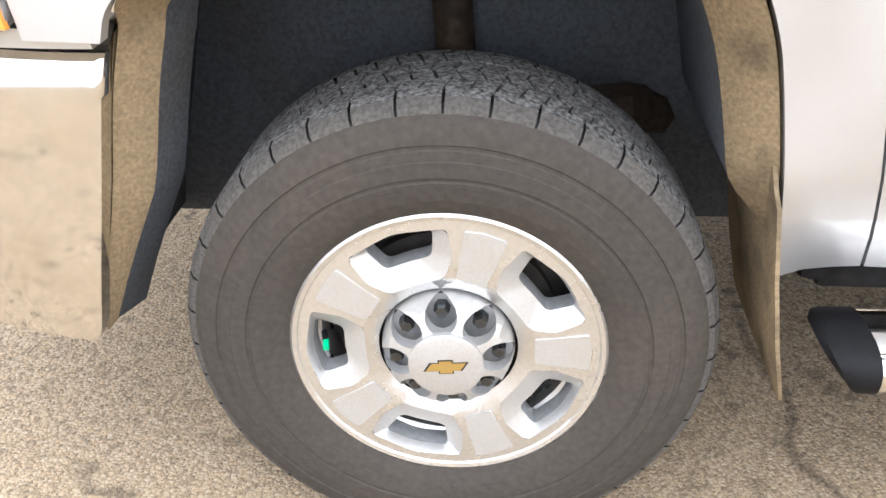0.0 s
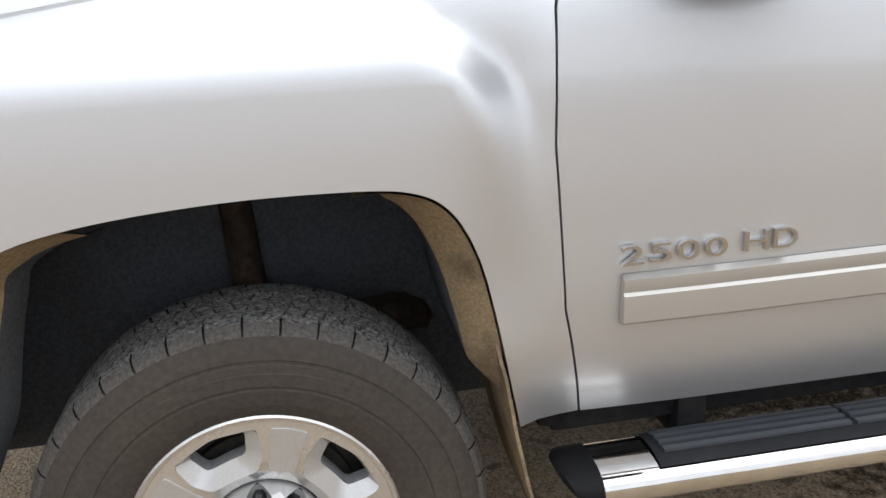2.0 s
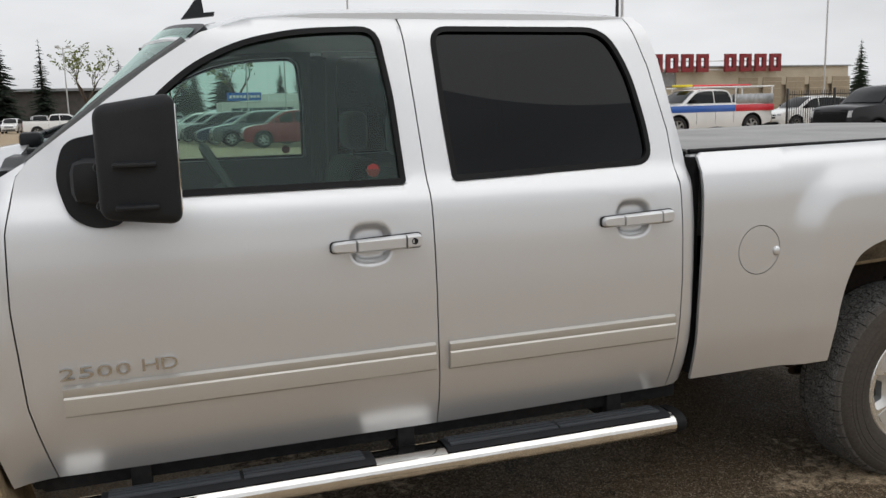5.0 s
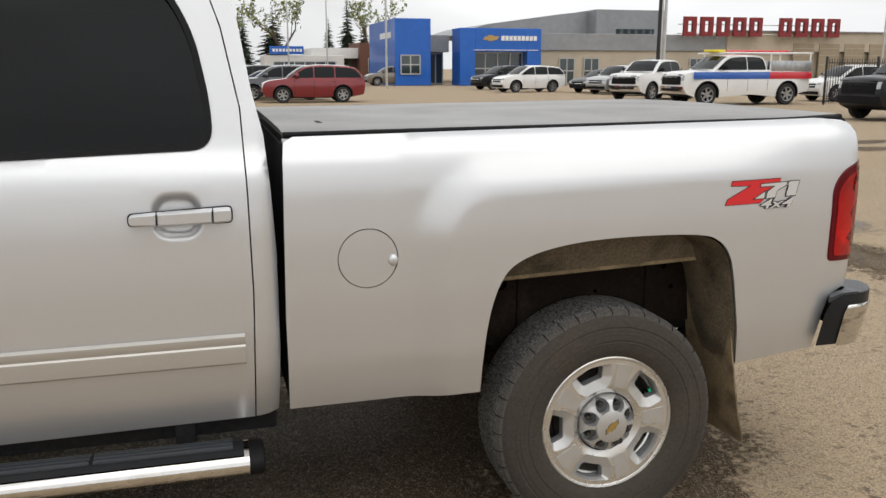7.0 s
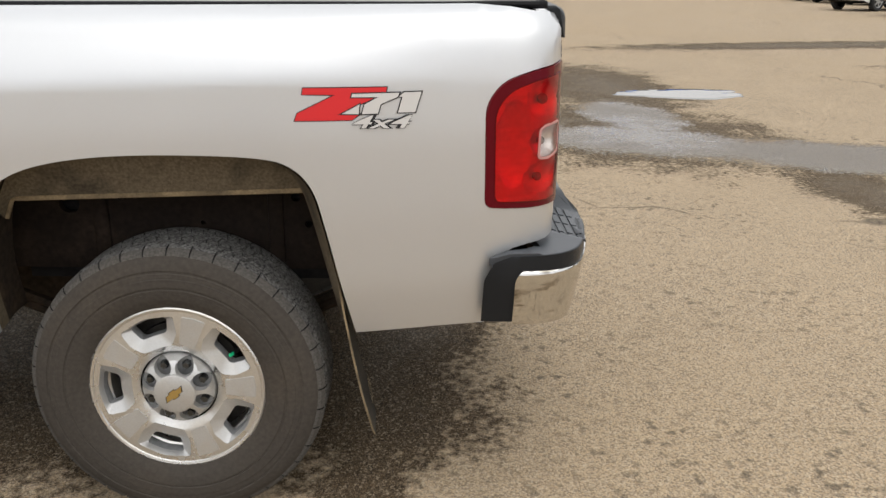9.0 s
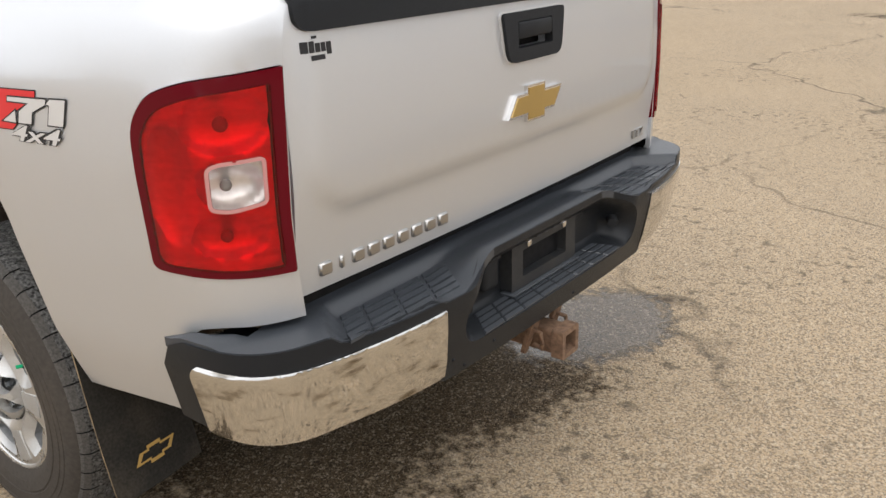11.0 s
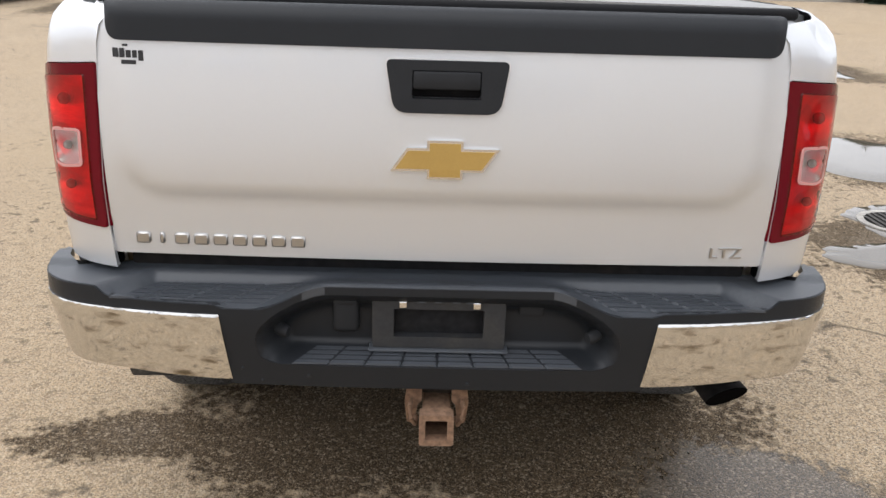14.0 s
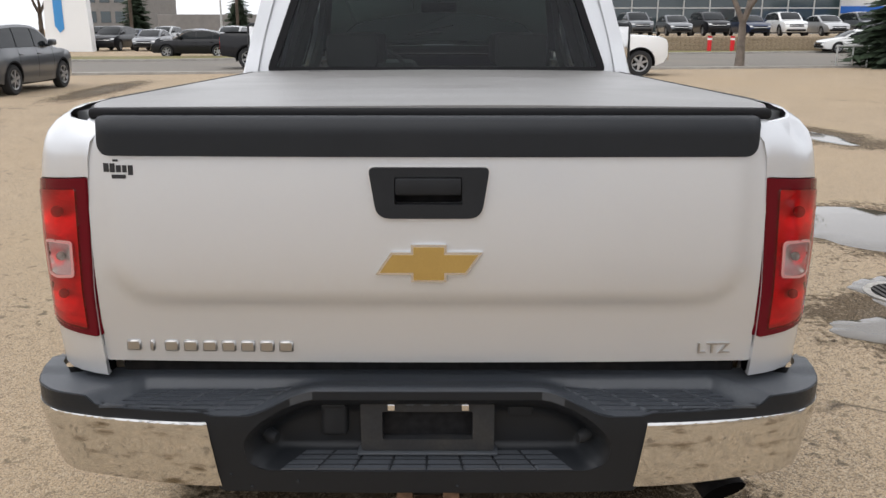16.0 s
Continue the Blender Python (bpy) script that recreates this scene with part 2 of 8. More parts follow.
SEAT = material("dark_grey_seat", (0.035, 0.036, 0.038), 0.75, grain=0.2, scale=200)
DASH = material("charcoal_dashboard", (0.075, 0.077, 0.078), 0.6, grain=0.15, scale=300)
CLEARGLASS = glass("green_tinted_glass", (0.72, 0.92, 0.84), 0.84, ior=1.55)
CLEARGLASS.node_tree.nodes["Glossy BSDF"].inputs["Color"].default_value = (0.78, 0.96, 0.90, 1)
DARKGLASS = glass("privacy_glass", (0.9, 1.0, 1.0), 0.004, ior=1.33)
REARGLASS = glass("rear_privacy_glass", (0.88, 1.0, 0.96), 0.36, ior=1.34)
STICKER = material("red_sticker", (0.30, 0.05, 0.045), 0.5)


# ---- building tools ----
def finish(bm, angle=38):
    bmesh.ops.recalc_face_normals(bm, faces=bm.faces)
    limit = radians(angle)
    for f in bm.faces:
        f.smooth = True
    for e in bm.edges:
        if len(e.link_faces) != 2 or e.calc_face_angle(0) > limit:
            e.smooth = False
    return bm


def part(name, bm, mats, parent, label="", angle=38, recalc=True):
    """Links a bmesh as one mesh object under a thing or a part."""
    if recalc:
        finish(bm, angle)
    me = bpy.data.meshes.new(name)
    bm.to_mesh(me)
    bm.free()
    for m in (mats if isinstance(mats, (list, tuple)) else [mats]):
        me.materials.append(m)
    ob = new(name, me)
    ob.parent = parent
    if label:
        tagged(ob, label)
    return ob


def mirrored(ob, parent, name=None):
    """The same part on the truck's other side."""
    bm = bmesh.new()
    bm.from_mesh(ob.data)
    for v in bm.verts:
        v.co.y = -v.co.y
    bmesh.ops.reverse_faces(bm, faces=bm.faces)
    me = bpy.data.meshes.new(ob.data.name)
    bm.to_mesh(me)
    bm.free()
    for m in ob.data.materials:
        me.materials.append(m)
    twin = new(name or ob.name.split(".")[0], me)
    twin.parent = parent
    if "label" in ob:
        twin["label"] = ob["label"]
    return twin


def root(name, label, category, group="", at=(0, 0, 0), kind=""):
    ob = new(name)
    ob.location = at
    ob.empty_display_size = 0.2
    return tagged(ob, label, category, group, kind)


def inside(p, poly):
    x, y = p
    hit = False
    for (x0, y0), (x1, y1) in zip(poly, poly[1:] + poly[:1]):
        if (y0 > y) != (y1 > y) and x < (x1 - x0) * (y - y0) / (y1 - y0) + x0:
            hit = not hit
    return hit


def resample(poly, step):
    out = []
    for a, b in zip(poly, poly[1:] + poly[:1]):
        n = max(1, int(math.hypot(b[0] - a[0], b[1] - a[1]) / step))
        out += [(a[0] + (b[0] - a[0]) * k / n, a[1] + (b[1] - a[1]) * k / n) for k in range(n)]
    return out


def rounded(poly, r, n=5):
    """Rounds the corners of a polygon; r is a radius or one radius for each corner."""
    out, count = [], len(poly)
    for i, p in enumerate(poly):
        rr = r[i] if isinstance(r, (list, tuple)) else r
        a, b = Vector(poly[i - 1]), Vector(poly[(i + 1) % count])
        p = Vector(p)
        u, w = a - p, b - p
        k = min(rr, u.length * 0.48, w.length * 0.48)
        if k < 1e-5:
            out.append(tuple(p))
            continue
        s, e = p + u.normalized() * k, p + w.normalized() * k
        for j in range(n + 1):
            t = j / n
            out.append(tuple(s * (1 - t) ** 2 + p * 2 * t * (1 - t) + e * t * t))
    return out


def offset(poly, d):
    """Polygon moved inwards by d (outwards when negative); edges that a tight corner swallows vanish."""
    area = sum(a[0] * b[1] - b[0] * a[1] for a, b in zip(poly, poly[1:] + poly[:1]))
    s = 1 if area > 0 else -1
    lines = []
    for a, b in zip(poly, poly[1:] + poly[:1]):
        e = Vector(b) - Vector(a)
        if e.length > 1e-5:
            e.normalize()
            lines.append((Vector(a) + Vector((-e.y, e.x)) * d * s, Vector(b) + Vector((-e.y, e.x)) * d * s, e))

    def meet(p, q):
        cross = p[2].x * q[2].y - p[2].y * q[2].x
        if abs(cross) < 0.02:
            return (p[1] + q[0]) / 2
        w = q[0] - p[0]
        k = (w.x * q[2].y - w.y * q[2].x) / cross
        point = p[0] + p[2] * k
        far = (point - p[1]).length
        return point if far < 4 * abs(d) + 0.002 or (p[1] - q[0]).length > abs(d) * 3 else (p[1] + q[0]) / 2
    while len(lines) > 3:
        pts = [meet(lines[k - 1], lines[k]) for k in range(len(lines))]
        runs = [(pts[(k + 1) % len(lines)] - pts[k]).dot(lines[k][2]) for k in range(len(lines))]
        worst = min(range(len(lines)), key=lambda k: runs[k])
        if runs[worst] >= -1e-6:
            break
        lines.pop(worst)
    return [tuple(meet(lines[k - 1], lines[k])) for k in range(len(lines))]


def panel(outline, holes, step, place, flange=(0, 0.02, 0), fine=(), mat=0, bm=None, shrink=0.0):
    """A sheet over an outline with holes, laid on a surface by place(u, v), with its edges turned in by flange."""
    from mathutils.geometry import delaunay_2d_cdt
    bm = bm or bmesh.new()
    if shrink:
        outline = offset(outline, shrink)
    loops = [resample(outline, step)] + [resample(h, step) for h in holes]
    pts, edges = [], []
    for loop in loops:
        o = len(pts)
        pts += loop
        edges += [(o + i, o + (i + 1) % len(loop)) for i in range(len(loop))]
    xs, zs = [p[0] for p in outline], [p[1] for p in outline]

    def grid(x0, x1, z0, z1, s):
        nx, nz = max(1, int((x1 - x0) / s)), max(1, int((z1 - z0) / s))
        for i in range(nx + 1):
            for j in range(nz + 1):
                p = (x0 + (x1 - x0) * i / nx + (s * 0.37 if j % 2 else 0), z0 + (z1 - z0) * j / nz)
                if inside(p, outline) and not any(inside(p, h) for h in holes):
                    near = min((p[0] - q[0]) ** 2 + (p[1] - q[1]) ** 2 for loop in loops for q in loop)
                    if near > (s * 0.45) ** 2:
                        pts.append(p)
    for x0, x1, z0, z1, s in fine:
        grid(x0, x1, z0, z1, s)
    kept = len(pts)
    grid(min(xs), max(xs), min(zs), max(zs), step)
    if fine:
        pts[kept:] = [p for p in pts[kept:] if not any(x0 <= p[0] <= x1 and z0 <= p[1] <= z1 for x0, x1, z0, z1, _ in fine)]
    v2, _, f2, _, _, _ = delaunay_2d_cdt([Vector(p) for p in pts], edges, [], 1, 1e-6)
    vs = [bm.verts.new(place(v.x, v.y)) for v in v2]
    made = []
    for f in f2:
        c = (sum(v2[i].x for i in f) / len(f), sum(v2[i].y for i in f) / len(f))
        if inside(c, outline) and not any(inside(c, h) for h in holes):
            try:
                face = bm.faces.new([vs[i] for i in f])
                face.material_index = mat
                made.append(face)
            except ValueError:
                pass
    bmesh.ops.delete(bm, geom=[v for v in vs if not v.link_faces], context="VERTS")
    if flange:
        rim = [e for e in {e for f in made for e in f.edges} if len(e.link_faces) == 1]
        got = bmesh.ops.extrude_edge_only(bm, edges=rim)["geom"]
        for v in [g for g in got if isinstance(g, bmesh.types.BMVert)]:
            v.co += Vector(flange if isinstance(flange, tuple) else flange(v.co))
        for g in got:
            if isinstance(g, bmesh.types.BMFace):
                g.material_index = mat
    return bm


def cuboid(bm, lo, hi, bevel=0.0, mat=0, taper=None, seg=2):
    """A block between two corners with rounded edges; taper(v) may shift its corners first."""
    got = bmesh.ops.create_cube(bm, size=1)["verts"]
    lo, hi = Vector(lo), Vector(hi)
    for v in got:
        v.co = Vector(lo[i] + (hi[i] - lo[i]) * (v.co[i] + 0.5) for i in range(3))
        if taper:
            taper(v.co)
    faces = {f for v in got for f in v.link_faces}
    for f in faces:
        f.material_index = mat
    if bevel:
        edges = list({e for v in got for e in v.link_edges})
        bmesh.ops.bevel(bm, geom=edges, offset=bevel, segments=seg, affect="EDGES", profile=0.5, material=mat)
    return bm


def tube(bm, points, radius, sides=10, mat=0, cap=True, flat=1.0):
    """A round bar along points; radius may be one number or one for each point."""
    pts = [Vector(p) for p in points]
    rings = []
    for i, p in enumerate(pts):
        d = (pts[min(i + 1, len(pts) - 1)] - pts[max(i - 1, 0)]).normalized()
        a = d.cross(Vector((0, 0, 1)))
        if a.length < 1e-3:
            a = d.cross(Vector((0, 1, 0)))
        a.normalize()
        b = a.cross(d)
        r = radius[i] if isinstance(radius, (list, tuple)) else radius
        rings.append([bm.verts.new(p + a * math.cos(t) * r + b * math.sin(t) * r * flat) for t in (2 * math.pi * k / sides for k in range(sides))])
    for r0, r1 in zip(rings, rings[1:]):
        for k in range(sides):
            f = bm.faces.new((r0[k], r0[(k + 1) % sides], r1[(k + 1) % sides], r1[k]))
            f.material_index = mat
    if cap:
        for r in (rings[0], rings[-1]):
            bm.faces.new(r).material_index = mat
    return bm


def lathe(bm, profile, n=48, centre=(0, 0, 0), mat=0, close=False, mats=None):
    """Turns (radius, y) pairs about the y axis."""
    c = Vector(centre)
    rings = []
    for r, y in profile:
        if r < 1e-6:
            rings.append([bm.verts.new(c + Vector((0, y, 0)))])
        else:
            rings.append([bm.verts.new(c + Vector((r * math.cos(a), y, r * math.sin(a)))) for a in (2 * math.pi * k / n for k in range(n))])
    pairs = list(zip(rings, rings[1:])) + ([(rings[-1], rings[0])] if close else [])
    for i, (a, b) in enumerate(pairs):
        m = mats[i] if mats else mat
        for k in range(n):
            k2 = (k + 1) % n
            if len(a) == 1 and len(b) == 1:
                continue
            if len(a) == 1:
                f = bm.faces.new((a[0], b[k2], b[k]))
            elif len(b) == 1:
                f = bm.faces.new((a[k], a[k2], b[0]))
            else:
                f = bm.faces.new((a[k], a[k2], b[k2], b[k]))
            f.material_index = m
    return bm


def prism(bm, poly, place, d0, d1, mat=0):
    """A polygon given thickness: place(u, v, d) puts its corners at depth d."""
    a = [bm.verts.new(place(u, v, d0)) for u, v in poly]
    b = [bm.verts.new(place(u, v, d1)) for u, v in poly]
    fs = [bm.faces.new(a), bm.faces.new(list(reversed(b)))]
    for i in range(len(poly)):
        j = (i + 1) % len(poly)
        fs.append(bm.faces.new((a[j], a[i], b[i], b[j])))
    for f in fs:
        f.material_index = mat
    return bm


def lettering(text, height, depth, matrix, width=None, shear=0.0, spacing=1.0, grow=0.0):
    """Raised letters as a bmesh; width squeezes or stretches them to that length."""
    cu = bpy.data.curves.new("letters", "FONT")
    cu.body, cu.size, cu.extrude, cu.space_character, cu.shear, cu.offset = text, 1.0, 0.05, spacing, shear, grow
    ob = bpy.data.objects.new("letters", cu)
    scene.collection.objects.link(ob)
    dg = bpy.context.evaluated_depsgraph_get()
    me = bpy.data.meshes.new_from_object(ob.evaluated_get(dg))
    bpy.data.objects.remove(ob)
    bm = bmesh.new()
    bm.from_mesh(me)
    bpy.data.meshes.remove(me)
    lo = Vector([min(v.co[i] for v in bm.verts) for i in range(3)])
    hi = Vector([max(v.co[i] for v in bm.verts) for i in range(3)])
    k = height / (hi.y - lo.y)
    kx = width / (hi.x - lo.x) if width else k
    for v in bm.verts:
        v.co = matrix @ Vector(((v.co.x - lo.x) * kx, (v.co.y - lo.y) * k, (v.co.z - lo.z) / (hi.z - lo.z) * depth))
    return bm

# ---- the pickup truck: front axle at x = 0, rear axle at x = 3.886, centre line y = 0 ----
def smooth_table(pairs, sigma=0.02):
    z = np.linspace(0.2, 2.1, 381)
    w = np.interp(z, [p[0] for p in pairs], [p[1] for p in pairs])
    k = np.exp(-0.5 * (np.arange(-24, 25) * 0.005 / sigma) ** 2)
    w = np.convolve(np.pad(w, 24, mode="edge"), k / k.sum(), "valid")
    return z, w


CAB_SIDE = smooth_table([(0.45, 0.87), (0.53, 0.905), (0.60, 0.94), (0.70, 0.972), (0.80, 0.985), (1.0, 0.992), (1.15, 0.990),
                         (1.27, 0.978), (1.315, 0.968), (1.345, 0.935), (1.84, 0.785), (1.89, 0.745), (1.93, 0.66)], 0.014)
BOX_SIDE = smooth_table([(0.50, 0.89), (0.58, 0.915), (0.70, 0.945), (0.90, 0.962), (1.10, 0.968), (1.25, 0.963),
                         (1.32, 0.953), (1.365, 0.939), (1.390, 0.924), (1.408, 0.898), (1.425, 0.862)], 0.011)
FENDER_SIDE = smooth_table([(0.45, 0.88), (0.55, 0.915), (0.70, 0.955), (0.90, 0.963), (1.10, 0.962), (1.26, 0.955), (1.31, 0.945), (1.345, 0.922), (1.38, 0.885), (1.42, 0.845), (1.5, 0.80)], 0.014)


def ease(t):
    t = max(0.0, min(1.0, t))
    return t * t * (3 - 2 * t)


def plateau(x, z, x0, z0, r, w, sign):
    """1 within the raised field beyond x0 and below z0, falling to 0 over w; its corner is rounded by r."""
    dx, dz = sign * (x0 - x), z - z0
    ax, az = dx + r, dz + r
    d = math.hypot(max(ax, 0), max(az, 0)) + min(max(ax, az), 0) - r
    t = max(0.0, min(1.0, (d + w * 0.5) / w))
    return 1 - (0.6 * t + 0.4 * ease(t))


def cab_w(x, z):
    return float(np.interp(z, *CAB_SIDE))


DENTS = []


def cab(x, z, out=0.0):
    w = cab_w(x, z)
    if x > 2.70:
        w -= 0.09 - math.sqrt(max(0.0, 0.09 ** 2 - (x - 2.70) ** 2))
    if x < 0.9 and z < 1.5:
        w -= 0.012 * ((0.9 - x) / 0.4) ** 2
    for cx, cz, rx, rz, depth in DENTS:
        q = abs((x - cx) / rx) ** 3 + abs((z - cz) / rz) ** 2.6
        if q < 1:
            w -= depth * ease(min(1, (1 - q) * 1.5))
    return Vector((x, -w - out, z))


def fender(x, z, out=0.0):
    w = float(np.interp(z, *FENDER_SIDE))
    rear = float(np.interp(z, [0.70, 0.856, 0.965, 1.058, 1.126, 1.198, 1.26], [0.530, 0.516, 0.497, 0.472, 0.448, 0.420, 0.395]))
    fade = 1 - 0.75 * ease((1.14 - z) / 0.34) * ease((x - 0.30) / 0.16)
    w += 0.047 * fade * plateau(x, z, rear, 1.246, 0.12, 0.088, -1)
    if x > 0.46:
        k = ease((x - 0.46) / 0.085)
        w = w * (1 - k) + (cab_w(x, min(z, 1.25)) - 0.008 - 2.6 * max(0, z - 1.22) ** 2) * k
    if x < -0.45:
        w -= 0.5 * (x + 0.45) ** 2
    return Vector((x, -w - out, z))


TURN = [(4.30, 0.0), (4.45, 0.001), (4.55, 0.003), (4.65, 0.008), (4.72, 0.015), (4.78, 0.026), (4.83, 0.043), (4.865, 0.066), (4.895, 0.100), (4.915, 0.140), (4.930, 0.188)]
LENGTHS = [4.30]
for (xa, da), (xb, db) in zip(TURN, TURN[1:]):
    LENGTHS.append(LENGTHS[-1] + math.hypot(xb - xa, db - da))
U_END = LENGTHS[-1]


def box_drop(x):
    """How much lower the box's top edge lies towards the cab."""
    return 0.020 * max(0.0, min(1.0, (4.74 - x) / 1.9))


def box_side(u, z, out=0.0):
    """The cargo box's outside, which turns round the rear corner; u runs along it."""
    x = u if u < 4.30 else float(np.interp(u, LENGTHS, [p[0] for p in TURN]))
    turn = 0 if u < 4.30 else float(np.interp(u, LENGTHS, [p[1] for p in TURN]))
    w = float(np.interp(z + box_drop(x) * ease((z - 1.20) / 0.15), *BOX_SIDE))
    flare = 0.008 + 0.031 * plateau(x, z, 3.245, 1.275 + 0.043 * (x - 3.44), 0.205, 0.118, 1)
    w += flare * (1 - ease((x - 4.25) / 0.45))
    k = ease((turn - 0.03) / 0.17)
    w = w * (1 - k) + min(w, 0.968 - 0.05 * max(0, z - 0.95) - 0.25 * max(0, z - 1.37)) * k - turn
    nx = ease((u - 4.6) / (U_END - 4.6))
    x -= 0.035 * nx * max(0, (z - 1.345) / 0.075) ** 2
    return Vector((x + out * nx, -w - out * (1 - nx), z))


truck = root("pickup_truck", "silver crew-cab pickup truck with chrome steps and black bed cover", "pickup truck")

ARCH_F = [(-0.40, 0.886), (-0.385, 0.931), (-0.343, 0.963), (-0.303, 0.983), (-0.227, 1.0), (-0.119, 1.013), (0.015, 1.021), (0.126, 1.021),
          (0.244, 1.017), (0.293, 1.008), (0.328, 0.993), (0.358, 0.963), (0.382, 0.919), (0.405, 0.858), (0.426, 0.764), (0.444, 0.667), (0.478, 0.512)]
ARCH_R = [(3.418, 0.550), (3.416, 0.712), (3.439, 0.866), (3.475, 0.955), (3.522, 0.998), (3.616, 1.033), (3.771, 1.055), (3.973, 1.060),
          (4.183, 1.053), (4.249, 1.026), (4.293, 0.971), (4.316, 0.880), (4.350, 0.72), (4.385, 0.556)]
GAP_F = [(0.600, 0.522), (0.549, 0.768), (0.531, 1.058), (0.537, 1.27), (0.567, 1.42), (0.603, 1.468)]
GAP_M = [(1.790, 0.516), (1.777, 0.80), (1.772, 1.107), (1.768, 1.347), (1.757, 1.600), (1.746, 1.800), (1.735, 1.900)]
GAP_R = [(2.694, 0.528), (2.697, 0.74), (2.702, 0.944), (2.698, 1.256), (2.691, 1.482), (2.649, 1.714), (2.592, 1.895)]
def softened(line, turns=2):
    """Cuts the corners of an open line, keeping its ends."""
    for _ in range(turns):
        cut = [line[0]]
        for a, b in zip(line, line[1:]):
            cut += [(a[0] * 0.75 + b[0] * 0.25, a[1] * 0.75 + b[1] * 0.25), (a[0] * 0.25 + b[0] * 0.75, a[1] * 0.25 + b[1] * 0.75)]
        line = cut + [line[-1]]
    return line


ARCH_F, ARCH_R = softened(ARCH_F), softened(ARCH_R)
IN = (0, 0.022, 0)
SEAM = 0.0022

# front fenders, hood, front end
fen_line = [(0.478, 0.512)] + GAP_F + [(0.50, 1.408), (0.42, 1.385), (0.29, 1.364), (-0.13, 1.322), (-0.45, 1.278), (-0.80, 1.21), (-0.80, 1.18), (-0.53, 1.16), (-0.50, 0.89)] + ARCH_F[:-1]
front_fender = part("front_fender", panel(fen_line, [], 0.035, fender, IN, shrink=SEAM, fine=[(-0.6, 0.36, 1.17, 1.31, 0.018), (0.36, 0.56, 0.62, 1.42, 0.018)]), SILVER, truck)
mirrored(front_fender, truck)


def hood_place(x, y):
    e = abs(y)
    edge = float(np.interp(x, [-0.95, -0.80, -0.45, -0.13, 0.29, 0.45, 0.62], [1.15, 1.213, 1.282, 1.326, 1.368, 1.392, 1.42]))
    w = -fender(max(x, -0.8), edge).y
    k = min(1.0, e / w)
    rise = 0.085 * (1 - ease((k - 0.45) / 0.55)) + 0.012 * (1 - ease((e - 0.42) / 0.12))
    return Vector((x - 0.10 * (1 - k * k) * (x < 0), y, edge + rise))


rim_y = [(x, -fender(x, z).y - 0.004) for x, z in ((0.50, 1.403), (0.42, 1.386), (0.29, 1.366), (0.08, 1.346), (-0.13, 1.324), (-0.45, 1.280), (-0.78, 1.214))]
hood_line = [(x, -y) for x, y in rim_y] + [(-0.90, -0.70), (-0.92, 0.0), (-0.90, 0.70)] + [(x, y) for x, y in reversed(rim_y)] + [(0.56, 0.45), (0.58, 0), (0.56, -0.45)]
hood = part("hood", panel(hood_line, [], 0.06, hood_place, (0, 0, -0.03)), SILVER, truck)
bm = panel([(0.50, -0.83), (0.63, -0.80), (0.76, -0.55), (0.80, 0), (0.76, 0.55), (0.63, 0.80), (0.50, 0.83), (0.53, 0.5), (0.55, 0), (0.53, -0.5)], [], 0.05,
           lambda x, y: Vector((x, y, 1.455 + 0.03 * (1 - (y / 0.85) ** 2) - 0.02 * (abs(y) > 0.7))), (0, 0, -0.05))
for i in range(14):
    cuboid(bm, (0.575, -0.66 + i * 0.018, 1.475), (0.66, -0.652 + i * 0.018, 1.492), 0.002)
part("cowl_grille", bm, GREYPLASTIC, truck, "slotted charcoal plastic cowl below the windscreen")
# vent louvre with a white name plate on the hood's edge
for s in (-1, 1):
    def louvre_place(u, v, d=0.0, s=s):
        z = float(np.interp(v, [0.48, 0.60, 0.69, 0.74, 0.79, 0.845], [1.441, 1.424, 1.406, 1.392, 1.368, 1.346])) + 0.075 * (u - 0.15)
        return Vector((u, s * (v + 0.5 * d * (v > 0.70)), z + d))
    bm = bmesh.new()
    shape = [(0.056, 0.832), (0.335, 0.842), (0.350, 0.56), (0.05, 0.50), (-0.018, 0.60)]
    panel(rounded(shape, 0.02), [], 0.025, lambda u, v: louvre_place(u, v, 0.0), (0, 0, -0.03), bm=bm)
    for i in range(5):
        x0 = 0.035 + i * 0.050
        ridge = [(x0, 0.57), (x0 + 0.034, 0.57), (x0 + 0.060, 0.705), (x0 + 0.030, 0.715)]
        low = [bm.verts.new(louvre_place(u, v, 0.003)) for u, v in ridge]
        top = [bm.verts.new(louvre_place(u, v, h)) for (u, v), h in zip(ridge, (0.006, 0.020, 0.018, 0.006))]
        for q in range(4):
            bm.faces.new((low[q], low[(q + 1) % 4], top[(q + 1) % 4], top[q]))
        bm.faces.new(top)
    louvre = part("hood_louvre", bm, LOUVRE, truck, "charcoal plastic vent louvre on the hood")
    bm = bmesh.new()
    prism(bm, rounded([(0.085, 0.752), (0.238, 0.752), (0.238, 0.788), (0.085, 0.788)], 0.008), louvre_place, -0.002, 0.005)
    part("name_plate", bm, WHITEPLASTIC, louvre, "white name plate with a dark unreadable mark")
    bm = bmesh.new()
    for i in range(6):
        u = 0.112 + i * 0.0165
        prism(bm, [(u, 0.768), (u + 0.0135, 0.768), (u + 0.0115, 0.781), (u - 0.002, 0.781)], louvre_place, 0.004, 0.0062)
    part("plate_mark", bm, BLACKDECAL, louvre)

